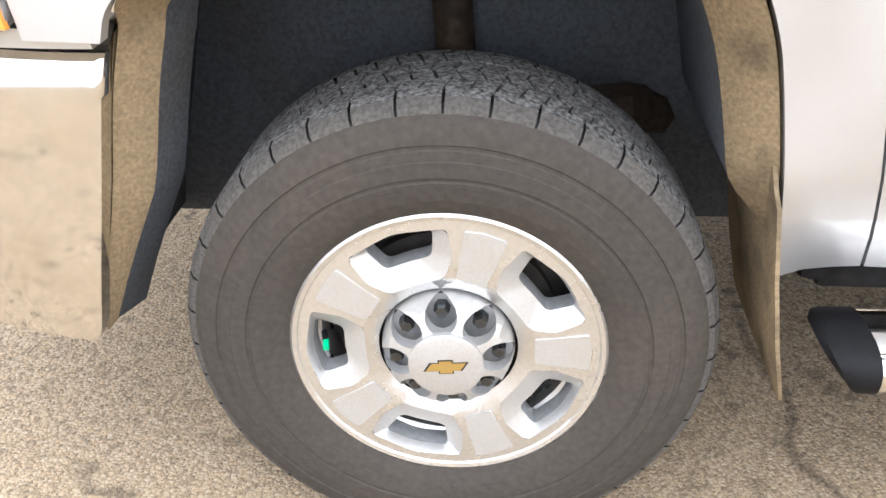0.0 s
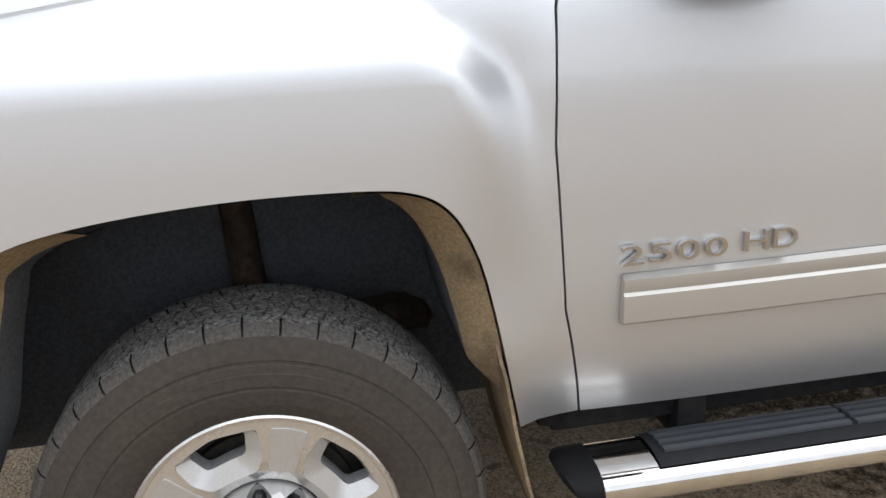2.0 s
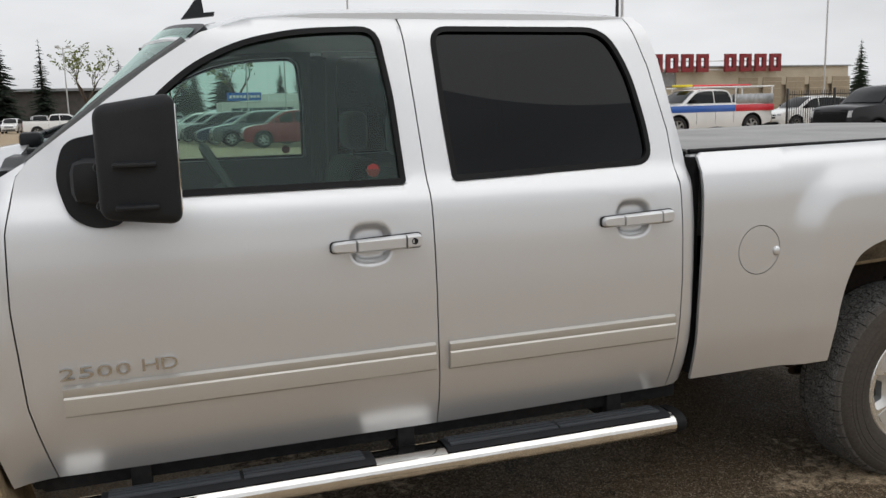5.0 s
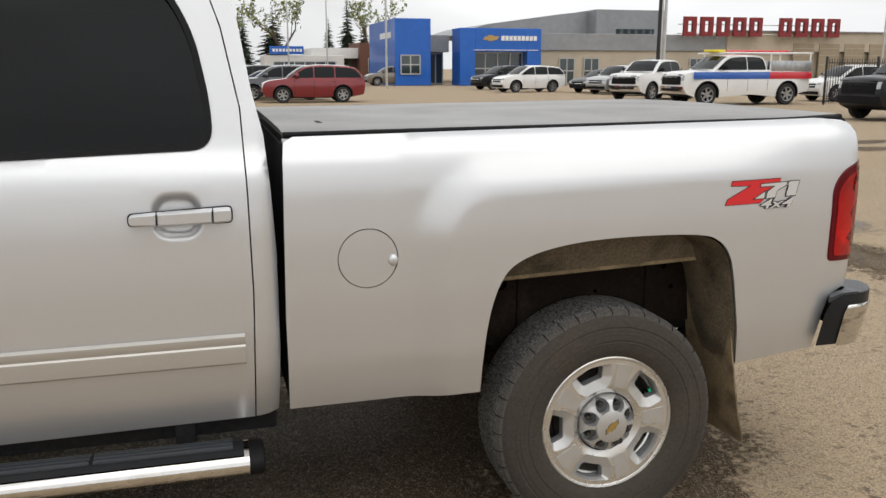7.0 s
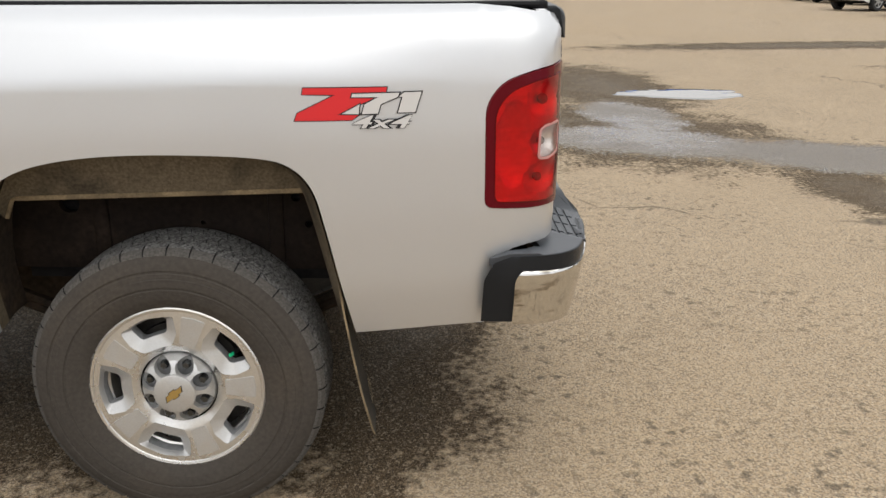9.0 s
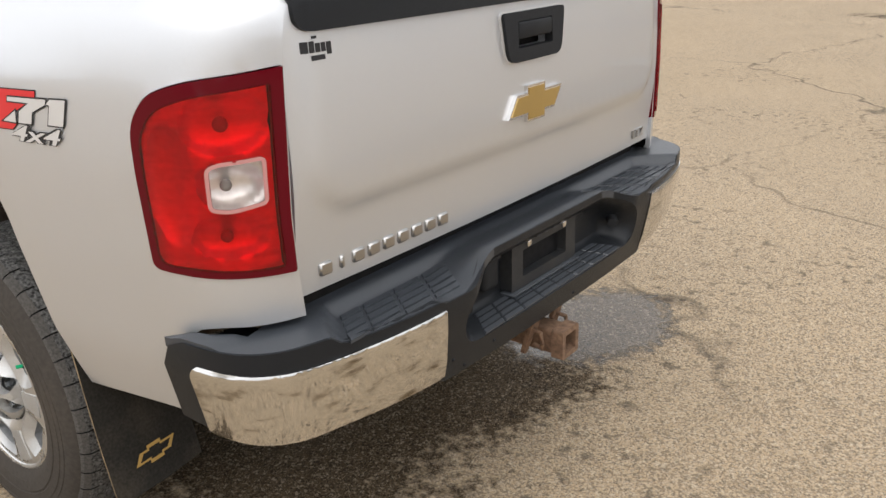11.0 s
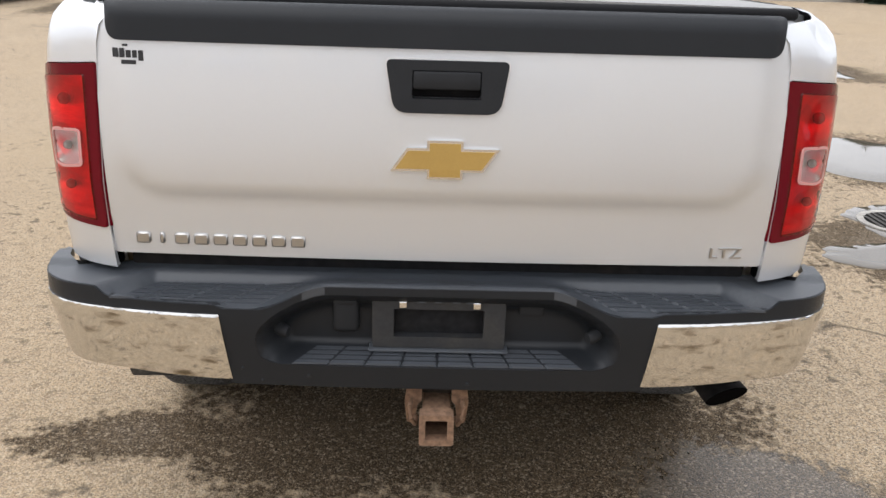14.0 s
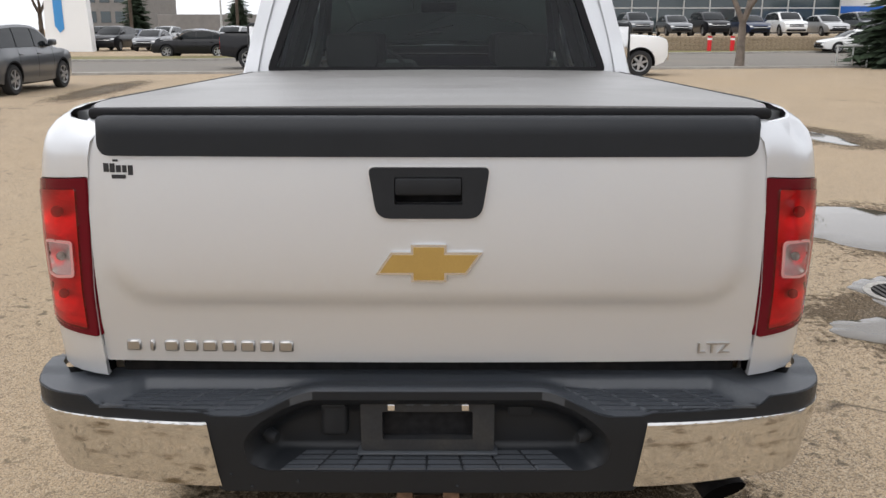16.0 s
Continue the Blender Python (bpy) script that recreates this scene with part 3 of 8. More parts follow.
bm = bmesh.new()
cuboid(bm, (-0.98, -0.62, 0.90), (-0.93, 0.62, 1.19), 0.02)
for z in (0.96, 1.02, 1.08, 1.14):
    cuboid(bm, (-0.995, -0.60, z), (-0.97, 0.60, z + 0.02), 0.004)
part("grille", bm, CHROME, truck)
def lamp_place(x, z):
    return fender(x, z, 0.006)
lamp = part("headlamp", panel(rounded([(-0.505, 0.900), (-0.535, 1.155), (-0.80, 1.175), (-0.88, 1.10), (-0.86, 0.90)], 0.03), [], 0.05, lamp_place, (0, 0.05, 0)), HEADLENS, truck)
amber = part("turn_signal", panel([(-0.508, 0.908), (-0.522, 1.02), (-0.60, 1.02), (-0.60, 0.908)], [], 0.03, lambda x, z: fender(x, z, 0.012), (0, 0.01, 0)), AMBER, lamp)
twin = mirrored(lamp, truck)
mirrored(amber, twin)


def bumper_front(x, z, out=0.0):
    w = 0.985 - 0.9 * max(0, -0.62 - x) ** 1.7 - 0.22 * max(0, 0.60 - z) ** 2 - 0.10 * max(0, z - 0.80)
    w -= 0.040 * max(0.0, (z - 0.826) / 0.071) ** 1.6
    return Vector((x, -w, z))


bm = panel(rounded([(-0.410, 0.897), (-0.432, 0.800), (-0.470, 0.640), (-0.520, 0.440), (-0.532, 0.412), (-1.0, 0.50), (-1.06, 0.70), (-1.0, 0.897)], 0.012), [], 0.04, bumper_front, (0.0, 0.03, 0), fine=[(-1.0, -0.40, 0.80, 0.90, 0.012)])
side = part("bumper_side", bm, CHROME, truck, "chrome front bumper end")
mirrored(side, truck)
bm = bmesh.new()
cuboid(bm, (-1.12, -0.62, 0.50), (-1.0, 0.62, 0.88), 0.04)
part("front_bumper", bm, CHROME, truck)
bm = panel([(-0.425, 0.902), (-0.80, 0.905), (-0.80, 0.880), (-0.418, 0.878)], [], 0.03, lambda x, z: fender(x, 0.9, -0.012) * 1.0 + Vector((0, 0, z - 0.9)), (0, 0.02, 0))
gapf = part("bumper_gap_filler", bm, TRIM, truck)
mirrored(gapf, truck)


# wheel housings
def housing(arch, surface, start, bm, mat_edge, mat_in, widths=(0.0, 0.10, 0.16, 0.45)):
    """Liner that runs inwards from a wheel arch's edge."""
    rings = []
    for i, (x, z) in enumerate(arch):
        row = []
        for j, d in enumerate(widths):
            cx, cz = start
            out = 0.012 * (j > 0) + 0.01 * (j > 1)
            v = Vector((x - cx, z - cz))
            v.normalize()
            row.append(bm.verts.new((x + v.x * out, surface(x, z) + 0.008 + d, z + v.y * out)))
        rings.append(row)
    for a, b in zip(rings, rings[1:]):
        for j in range(len(widths) - 1):
            f = bm.faces.new((a[j], a[j + 1], b[j + 1], b[j]))
            f.material_index = mat_edge if j == 0 else mat_in
    return rings


bm = bmesh.new()
front_edge = [(-0.527, 0.415), (-0.505, 0.52), (-0.465, 0.66), (-0.432, 0.80), (-0.408, 0.885)]
def front_skin(x, z):
    return fender(x, z).y if x > -0.2 or z > 0.95 else -0.963 + (fender(x, z).y + 0.963) * ease((z - 0.88) / 0.07)
rings = housing(front_edge + ARCH_F[2:], front_skin, (0, 0.4), bm, 0, 1, (0.0, 0.08, 0.13, 0.52))
back = panel([(-0.56, 0.40), (-0.56, 1.08), (0.55, 1.08), (0.55, 0.40)], [], 0.2, lambda x, z: Vector((x, -0.53, z)), (0, 0.01, 0), mat=1, bm=bm)
liner = part("front_wheel_liner", bm, [MUD, LINER], truck, "black wheel housing with dried mud at its lip", angle=60)
mirrored(liner, truck)
# wide mud-caked lips behind the arch's edge
bm = bmesh.new()
lip = softened([(-0.530, 0.412), (-0.505, 0.52), (-0.463, 0.66), (-0.432, 0.80), (-0.405, 0.885), (-0.385, 0.931), (-0.343, 0.963), (-0.303, 0.983), (-0.24, 0.997)])
a = [bm.verts.new((x, front_skin(x, z) + 0.013, z)) for x, z in lip]
b = [bm.verts.new((x + 0.050 * min(1, (z - 0.40) * 4) * (1 - 0.5 * ease((z - 0.86) / 0.13)), -0.915, z - 0.030 * ease((z - 0.86) / 0.12))) for x, z in lip]
c = [bm.verts.new((v.co.x + 0.02, -0.85, v.co.z - 0.006)) for v in b]
for r0, r1, mi in ((a, b, 0), (b, c, 1)):
    for i in range(len(lip) - 1):
        bm.faces.new((r0[i], r0[i + 1], r1[i + 1], r1[i])).material_index = mi
flange = part("liner_lip", bm, [MUD, LINER], truck, "liner lip caked with tan dried mud", angle=70)
mirrored(flange, truck)
bm = bmesh.new()
lip = softened([(0.20, 1.010), (0.244, 1.012), (0.293, 1.003), (0.328, 0.988), (0.358, 0.958), (0.382, 0.914), (0.405, 0.853), (0.426, 0.760), (0.442, 0.675), (0.456, 0.60)])
a = [bm.verts.new((x, fender(x, z).y + 0.012, z)) for x, z in lip]
b = [bm.verts.new((x - 0.058 * min(1, i / 12) * ease((z - 0.58) / 0.12), -0.915, z - 0.012 * min(1, i / 8))) for i, (x, z) in enumerate(lip)]
c = [bm.verts.new((v.co.x + 0.005, -0.50, v.co.z)) for v in b]
for r0, r1, mi in ((a, b, 0), (b, c, 1)):
    for i in range(len(lip) - 1):
        bm.faces.new((r0[i], r1[i], r1[i + 1], r0[i + 1])).material_index = mi
flange = part("liner_lip", bm, [MUD, LINER], truck, angle=70)
mirrored(flange, truck)


def flap(points, y0, y1, mat, label, thick=0.006, bow=0.02):
    """Mud flap hanging along (x, z) points."""
    bm = bmesh.new()
    rows = []
    for i, (x, z, wid) in enumerate(points):
        rows.append([bm.verts.new((x + dx + bow * ((y - y0) / (y1 - y0)) ** 2, y, z)) for dx in (0, thick) for y in (y0 + wid, (y0 + y1) / 2, y1)])
    for a, b in zip(rows, rows[1:]):
        for i in range(2):
            bm.faces.new((a[i], a[i + 1], b[i + 1], b[i]))
            bm.faces.new((a[3 + i + 1], a[3 + i], b[3 + i], b[3 + i + 1])).material_index = 1 if isinstance(mat, list) else 0
        bm.faces.new((a[0], b[0], b[3], a[3]))
        bm.faces.new((a[2], a[5], b[5], b[2]))
    for r in (rows[0], rows[-1]):
        bm.faces.new((r[0], r[1], r[2], r[5], r[4], r[3]))
    return part("mud_flap", bm, mat, truck, label, angle=50)


f1 = flap([(0.424, 0.74, 0.05), (0.430, 0.68, 0.012), (0.434, 0.66, 0.0), (0.450, 0.55, 0.0), (0.470, 0.44, 0.0), (0.492, 0.345, 0.004), (0.502, 0.318, 0.03)], -0.985, -0.66, MUD, "tan mud-caked plastic mud flap", bow=0.004)
mirrored(f1, truck)
f2 = flap([(4.318, 0.90, 0.0), (4.335, 0.75, 0.0), (4.352, 0.62, 0.0), (4.372, 0.50, 0.0), (4.395, 0.38, 0.0), (4.425, 0.262, 0.0), (4.430, 0.245, 0.01)], -0.955, -0.70, [MUD, FLAPRUBBER], "dusty black rubber mud flap with a gold emblem outline", bow=-0.03)
f2r = mirrored(f2, truck)
BOWTIE = [(-1.0, -0.30), (-0.70, 0.30), (-0.33, 0.30), (-0.33, 0.50), (0.33, 0.50), (0.33, 0.30), (1.0, 0.30), (0.70, -0.30), (0.33, -0.30), (0.33, -0.50), (-0.33, -0.50), (-0.33, -0.30)]
for s, ob in ((1, f2), (-1, f2r)):
    bm = bmesh.new()
    inner = [(u * 0.78, v * 0.62) for u, v in BOWTIE]
    ring = list(zip(BOWTIE, inner))
    va = [[bm.verts.new((4.4225 + 0.25 * (0.318 - (0.325 + v * 0.045)) - 0.0076 - 0.0073 * u, s * (-0.83 + u * 0.062), 0.325 + v * 0.045)) for u, v in p] for p in ring]
    for i in range(len(va)):
        j = (i + 1) % len(va)
        bm.faces.new((va[i][0], va[i][1], va[j][1], va[j][0]))
    part("flap_emblem", bm, GOLD, ob, "gold emblem outline")

# doors
WIN_F = rounded([(0.905, 1.352), (0.87, 1.54), (0.955, 1.634), (1.063, 1.727), (1.213, 1.800), (1.40, 1.838), (1.655, 1.846), (1.683, 1.62), (1.692, 1.352)],
                [0.01, 0.06, 0.05, 0.08, 0.1, 0.1, 0.06, 0.05, 0.012], 5)
WIN_R = rounded([(1.862, 1.353), (1.850, 1.55), (1.842, 1.846), (2.490, 1.846), (2.568, 1.70), (2.603, 1.50), (2.606, 1.374)],
                [0.012, 0.05, 0.06, 0.11, 0.08, 0.08, 0.12], 6)
DOORS = {
    "front_door": ([(0.600, 0.522)] + GAP_F[1:] + [(0.78, 1.602), (0.96, 1.738), (1.10, 1.830), (1.25, 1.878), (1.45, 1.898)] + list(reversed(GAP_M)), WIN_F, (1.565, 1.155), 1.434, 1.722, 0.645, 1.762),
    "rear_door": (GAP_M + [(2.2, 1.904)] + list(reversed(GAP_R)), WIN_R, (2.505, 1.172), 2.372, 2.650, 1.811, 2.671),
}
for cx, cz in ((1.567, 1.154), (2.507, 1.172)):
    DENTS.append((cx - 0.006, cz + 0.015, 0.070, 0.066, 0.022))
for name, (line, win, (hx, hz), h0, h1, m0, m1) in DOORS.items():
    door = part(name, panel(line, [win], 0.034, cab, IN, fine=[(hx - 0.090, hx + 0.085, hz - 0.075, hz + 0.100, 0.0070)], shrink=SEAM), SILVER, truck, angle=62)
    twin = mirrored(door, truck)
    sub = []
    inner = offset(win, 0.012)
    sub.append(part("weatherstrip", panel(offset(win, -0.006), [inner], 0.03, lambda x, z: cab(x, z, 0.004), (0, 0.02, 0)), RUBBER, door, "black rubber window surround"))
    pane = part("window_pane", panel(offset(win, 0.008), [], 0.05, lambda x, z: cab(x, z, -0.010), None), CLEARGLASS if name == "front_door" else DARKGLASS, door,
                "green-tinted clear glass" if name == "front_door" else "black privacy glass")
    sub.append(pane)
    # inner trim panel
    sub.append(part("door_trim", panel(offset(line, 0.03), [offset(win, -0.002)], 0.15, lambda x, z: cab(x, z, -0.075), (0, -0.03, 0)), DASH, door))
    # moulding
    bm = bmesh.new()
    rows = []
    for k in range(13):
        x = m0 + (m1 - m0) * k / 12
        prof = [(-0.047, 0.001), (-0.0465, 0.015), (-0.040, 0.0225), (-0.012, 0.0215), (0.010, 0.0188), (0.0155, 0.0135), (0.024, 0.0165), (0.040, 0.0155), (0.047, 0.001)]
        rows.append([bm.verts.new(cab(x, 0.780 + a + 0.003 * (k / 12), o + 0.001)) for a, o in prof])
    for a, b in zip(rows, rows[1:]):
        for i in range(8):
            bm.faces.new((a[i], a[i + 1], b[i + 1], b[i]))
    bm.faces.new(rows[0]), bm.faces.new(rows[-1])
    sub.append(part("side_moulding", bm, TRIM, door, "satin silver moulding", angle=25))
    # handle: a black plate painting its shadow outline, the strap and its two ends
    bm = bmesh.new()

    def grip(u, v, d, hx=hx, h0=h0, h1=h1, hz=hz):
        p = cab_w(u, 1.16)
        bow = 0.010 * (1 - ((u - (h0 + h1) / 2) / ((h1 - h0) / 2)) ** 2)
        return Vector((u, -p - d - bow, v + 0.010 * (u - hx)))
    zc = 1.169 if name == "front_door" else 1.186
    prism(bm, rounded([(h0 - 0.004, zc - 0.021), (h1 + 0.004, zc - 0.024), (h1 + 0.004, zc + 0.027), (h0 - 0.004, zc + 0.017)], 0.016), grip, 0.000, 0.005, 1)
    mid = h0 + 0.075
    bar = [rounded([(h0, zc - 0.018), (mid - 0.001, zc - 0.021), (mid - 0.001, zc + 0.019), (h0, zc + 0.014)], [0.014, 0.002, 0.002, 0.014]),
           rounded([(mid + 0.001, zc - 0.021), (h1 - 0.052, zc - 0.021), (h1 - 0.052, zc + 0.023), (mid + 0.001, zc + 0.019)], 0.003),
           rounded([(h1 - 0.050, zc - 0.021), (h1, zc - 0.020), (h1, zc + 0.024), (h1 - 0.050, zc + 0.023)], [0.002, 0.012, 0.012, 0.002])]
    for shape in bar:
        lower = [grip(u, v, 0.004) for u, v in shape]
        upper = [grip(u + ((sum(p[0] for p in shape) / len(shape)) - u) * 0.05, v + (zc - v) * 0.35, 0.027) for u, v in shape]
        mids = [grip(u, v + (zc - v) * 0.06, 0.018) for u, v in shape]
        rings = [[bm.verts.new(p) for p in row] for row in (lower, mids, upper)]
        for a, b in zip(rings, rings[1:]):
            for i in range(len(a)):
                bm.faces.new((a[i], a[(i + 1) % len(a)], b[(i + 1) % len(a)], b[i]))
        bm.faces.new(rings[-1])
    if name == "front_door":
        p = grip(h1 - 0.026, zc + 0.002, 0.026)
        lathe(bm, [(0.0105, 0.002), (0.0105, -0.003), (0.0075, -0.004), (0.007, -0.001), (0.0, -0.001)], 16, p, 1)
    sub.append(part("door_handle", bm, [SILVER, BLACK], door, "silver pull handle over a dished recess", angle=40))
    for ob in sub:
        mirrored(ob, twin)
    pane.visible_shadow = False
    for ch in twin.children:
        if ch.name.startswith("window_pane"):
            ch.visible_shadow = False
    for d, s in ((door, -1), (twin, 1)):
        if name == "front_door":
            turn = Matrix(((1, 0, 0, 0), (0, 0, -1, 0), (0, 1, 0, 0), (0, 0, 0, 1))) if s < 0 else Matrix(((-1, 0, 0, 0), (0, 0, 1, 0), (0, 1, 0, 0), (0, 0, 0, 1)))
            o = Matrix.Translation((0.640 if s < 0 else 0.957, s * 0.987, 0.846)) @ turn
            for k, ch in enumerate("2500"):
                part("badge_digit", lettering(ch, 0.034, 0.010, o @ Matrix.Translation((0.050 * k, 0, 0)), 0.040), DOORBADGE, d, "raised chrome digit " + ch)
            for k, ch in enumerate("HD"):
                part("badge_letter", lettering(ch, 0.036, 0.010, o @ Matrix.Translation((0.222 + 0.054 * k, 0.002, 0)), 0.045), DOORBADGE, d, "raised chrome letter " + ch)
            bm = bmesh.new()
            lathe(bm, [(0.0, -0.001), (0.022, -0.001), (0.022, 0.001), (0.0, 0.001)], 8, (1.598, s * (cab_w(0, 1.392) - 0.012), 1.392))
            part("sticker", bm, STICKER, d, "small red octagonal window sticker")

# cab shell: corners, roof, rear wall, floor, pillars
line = GAP_R + [(2.640, 1.895), (2.665, 1.853), (2.700, 1.733), (2.728, 1.538), (2.757, 1.403), (2.768, 1.25), (2.778, 1.056), (2.778, 0.751), (2.770, 0.535)]
line = [(x, z) for x, z in line]
corner = part("cab_corner", panel(line, [], 0.025, cab, (0, 0.06, 0), shrink=SEAM), SILVER, truck)
mirrored(corner, truck)


def roof_place(x, y):
    e = abs(y) / 0.745
    front = float(np.interp(x, [1.02, 1.10, 1.25, 1.45, 1.8, 2.3, 2.55, 2.62, 2.66], [1.845, 1.875, 1.925, 1.948, 1.960, 1.960, 1.950, 1.935, 1.905]))
    edge = float(np.interp(x, [1.02, 1.10, 1.25, 1.45, 1.8, 2.3, 2.62, 2.66], [1.79, 1.829, 1.876, 1.897, 1.903, 1.902, 1.893, 1.88]))
    return Vector((x - 0.07 * (1 - e * e) * (x < 1.15), y, edge + (front - edge) * (1 - e ** 3.2) - 0.004))


bm = panel([(1.06, -0.745), (1.25, -0.748), (1.6, -0.750), (2.5, -0.750), (2.655, -0.735), (2.665, 0), (2.655, 0.735), (2.5, 0.750), (1.6, 0.750), (1.25, 0.748), (1.06, 0.745), (1.02, 0.4), (1.0, 0), (1.02, -0.4)], [], 0.06, roof_place, (0, 0, -0.02))
part("roof", bm, SILVER, truck)
bm = panel([(1.15, -0.70), (2.6, -0.70), (2.6, 0.70), (1.15, 0.70)], [], 0.2, lambda x, y: roof_place(x, y) - Vector((0, 0, 0.035)), (0, 0, -0.01))
part("headliner", bm, material("grey_headliner", (0.30, 0.29, 0.28), 0.9, grain=0.1, scale=300), truck)


def wall_place(y, z, d=0.0):
    return Vector((2.745 - d - (0.085 * max(0, (z - 1.36)) / 0.5), y, z))


rear_hole = rounded([(-0.80, 1.395), (0.80, 1.395), (0.635, 1.845), (-0.635, 1.845)], 0.05)
bm = panel([(-0.905, 0.55), (0.905, 0.55), (0.915, 1.33), (0.868, 1.40), (0.715, 1.885), (-0.715, 1.885), (-0.868, 1.40), (-0.915, 1.33)], [rear_hole], 0.06, wall_place, (-0.03, 0, 0))
part("cab_rear_wall", bm, SILVER, truck)
bm = panel(offset(rear_hole, -0.004), [offset(rear_hole, 0.03)], 0.05, lambda y, z: wall_place(y, z, -0.006), (-0.015, 0, 0))
part("rear_window_seal", bm, RUBBER, truck)
pane = part("rear_window", panel(offset(rear_hole, 0.01), [], 0.08, lambda y, z: wall_place(y, z, 0.002), None), REARGLASS, truck, "dark rear cab window")
pane.visible_shadow = False
bm = bmesh.new()
cuboid(bm, (2.700, -0.10, 1.865), (2.735, 0.10, 1.895), 0.008)
part("brake_lamp", bm, DARKRED, truck)
# windscreen and its pillars
def screen_place(y, v, d=0.0):
    e = (abs(y) / 0.80) ** 2
    return Vector((0.665 + v * 0.435 - 0.11 * (1 - e) + d * 0.75, y * (1.0 - 0.12 * v), 1.475 + v * 0.375 + 0.035 * (1 - e) * v - d * 0.65))
screen = [(-0.80, 0), (0.80, 0), (0.80, 1), (-0.80, 1)]
pane = part("windscreen", panel(rounded(screen, 0.05), [], 0.1, lambda y, v: screen_place(y, v), None), CLEARGLASS, truck, "green-tinted windscreen")
pane.visible_shadow = False
bm = panel(rounded([(-0.83, -0.05), (0.83, -0.05), (0.83, 1.04), (-0.83, 1.04)], 0.04), [rounded([(-0.775, 0.07), (0.775, 0.07), (0.775, 0.95), (-0.775, 0.95)], 0.04)], 0.06, lambda y, v: screen_place(y, v, 0.004), (0.01, 0, -0.012))
part("windscreen_seal", bm, GREYPLASTIC, truck)
for s in (-1, 1):
    bm = bmesh.new()
    tube(bm, [(0.60, s * 0.83, 1.45), (0.85, s * 0.80, 1.655), (1.06, s * 0.745, 1.80)], 0.022, 8)
    part("pillar", bm, DASH, truck)
    bm = bmesh.new()
    tube(bm, [(1.765, s * 0.865, 0.6), (1.765, s * 0.86, 1.34), (1.745, s * 0.695, 1.84)], 0.045, 8)
    part("pillar", bm, DASH, truck)
    bm = bmesh.new()
    tube(bm, [(0.56, s * 0.30 - 0.12, 1.515), (0.62, s * 0.30 + 0.10, 1.545), (0.70, s * 0.30 + 0.32, 1.575)], [0.012, 0.009, 0.006], 8)
    cuboid(bm, (0.53, s * 0.30 - 0.16, 1.49), (0.60, s * 0.30 - 0.09, 1.54), 0.015)
    tube(bm, [(0.60, s * 0.30 - 0.02, 1.535), (0.80, s * 0.30 + 0.40, 1.62)], 0.005, 6)
    part("wiper", bm, GREYPLASTIC, truck)
bm = bmesh.new()
cuboid(bm, (0.52, -0.88, 0.48), (2.74, 0.88, 0.56), 0.02)
cuboid(bm, (0.48, -0.80, 0.50), (0.56, 0.80, 1.42), 0.02)
part("cab_floor", bm, VOID, truck)
bm = bmesh.new()
cuboid(bm, (0.60, -0.86, 1.05), (1.05, 0.86, 1.34), 0.07)
cuboid(bm, (0.70, -0.55, 1.30), (0.98, -0.15, 1.39), 0.05)
part("dashboard", bm, DASH, truck)
bm = bmesh.new()
c = Vector((1.20, -0.40, 1.30))
ring = [c + Matrix.Rotation(radians(-28), 3, "Y") @ Vector((0, math.cos(a) * 0.19, math.sin(a) * 0.19)) for a in [2 * math.pi * k / 28 for k in range(29)]]
tube(bm, ring, 0.016, 8, cap=False)
tube(bm, [c, (0.98, -0.40, 1.20)], 0.05, 8)
tube(bm, [c + Vector((0, -0.18, 0)), c + Vector((-0.02, 0, -0.01)), c + Vector((0, 0.18, 0))], 0.02, 6)
part("steering_wheel", bm, DASH, truck)
for y in (-0.42, 0.42):
    for x, back in ((1.30, 1.70), (2.00, 2.34)):
        bm = bmesh.new()
        w = 0.26 if x < 2 else 0.36
        cuboid(bm, (x, y - w, 0.80), (back + 0.05, y + w, 1.00), 0.06)
        def lean(co, b=back):
            co.x += 0.22 * (co.z - 0.95) * (1 if b < 2 else 0.5)
        cuboid(bm, (back - 0.02, y - w, 0.92), (back + 0.12, y + w, 1.37), 0.05, taper=lean)
        cuboid(bm, (back + 0.10, y - 0.13, 1.40), (back + 0.19, y + 0.13, 1.58), 0.04)
        tube(bm, [(back + 0.13, y - 0.05, 1.33), (back + 0.14, y - 0.05, 1.45)], 0.008, 6)
        tube(bm, [(back + 0.13, y + 0.05, 1.33), (back + 0.14, y + 0.05, 1.45)], 0.008, 6)
        part("seat", bm, SEAT, truck)
bm = bmesh.new()
cuboid(bm, (0.93, -0.12, 1.70), (0.96, 0.12, 1.77), 0.02)
tube(bm, [(0.93, 0, 1.76), (0.93, 0, 1.84)], 0.008, 6)
part("interior_mirror", bm, DASH, truck)
bm = bmesh.new()
prism(bm, [(1.085, 1.948), (1.21, 1.962), (1.212, 1.976), (1.172, 1.972), (1.166, 2.026), (1.140, 2.020), (1.115, 1.985)],
      lambda u, v, d: Vector((u, d * (1 - 0.6 * (v - 1.95) / 0.08), v)), -0.022, 0.022)
part("antenna_fin", bm, BLACK, truck)

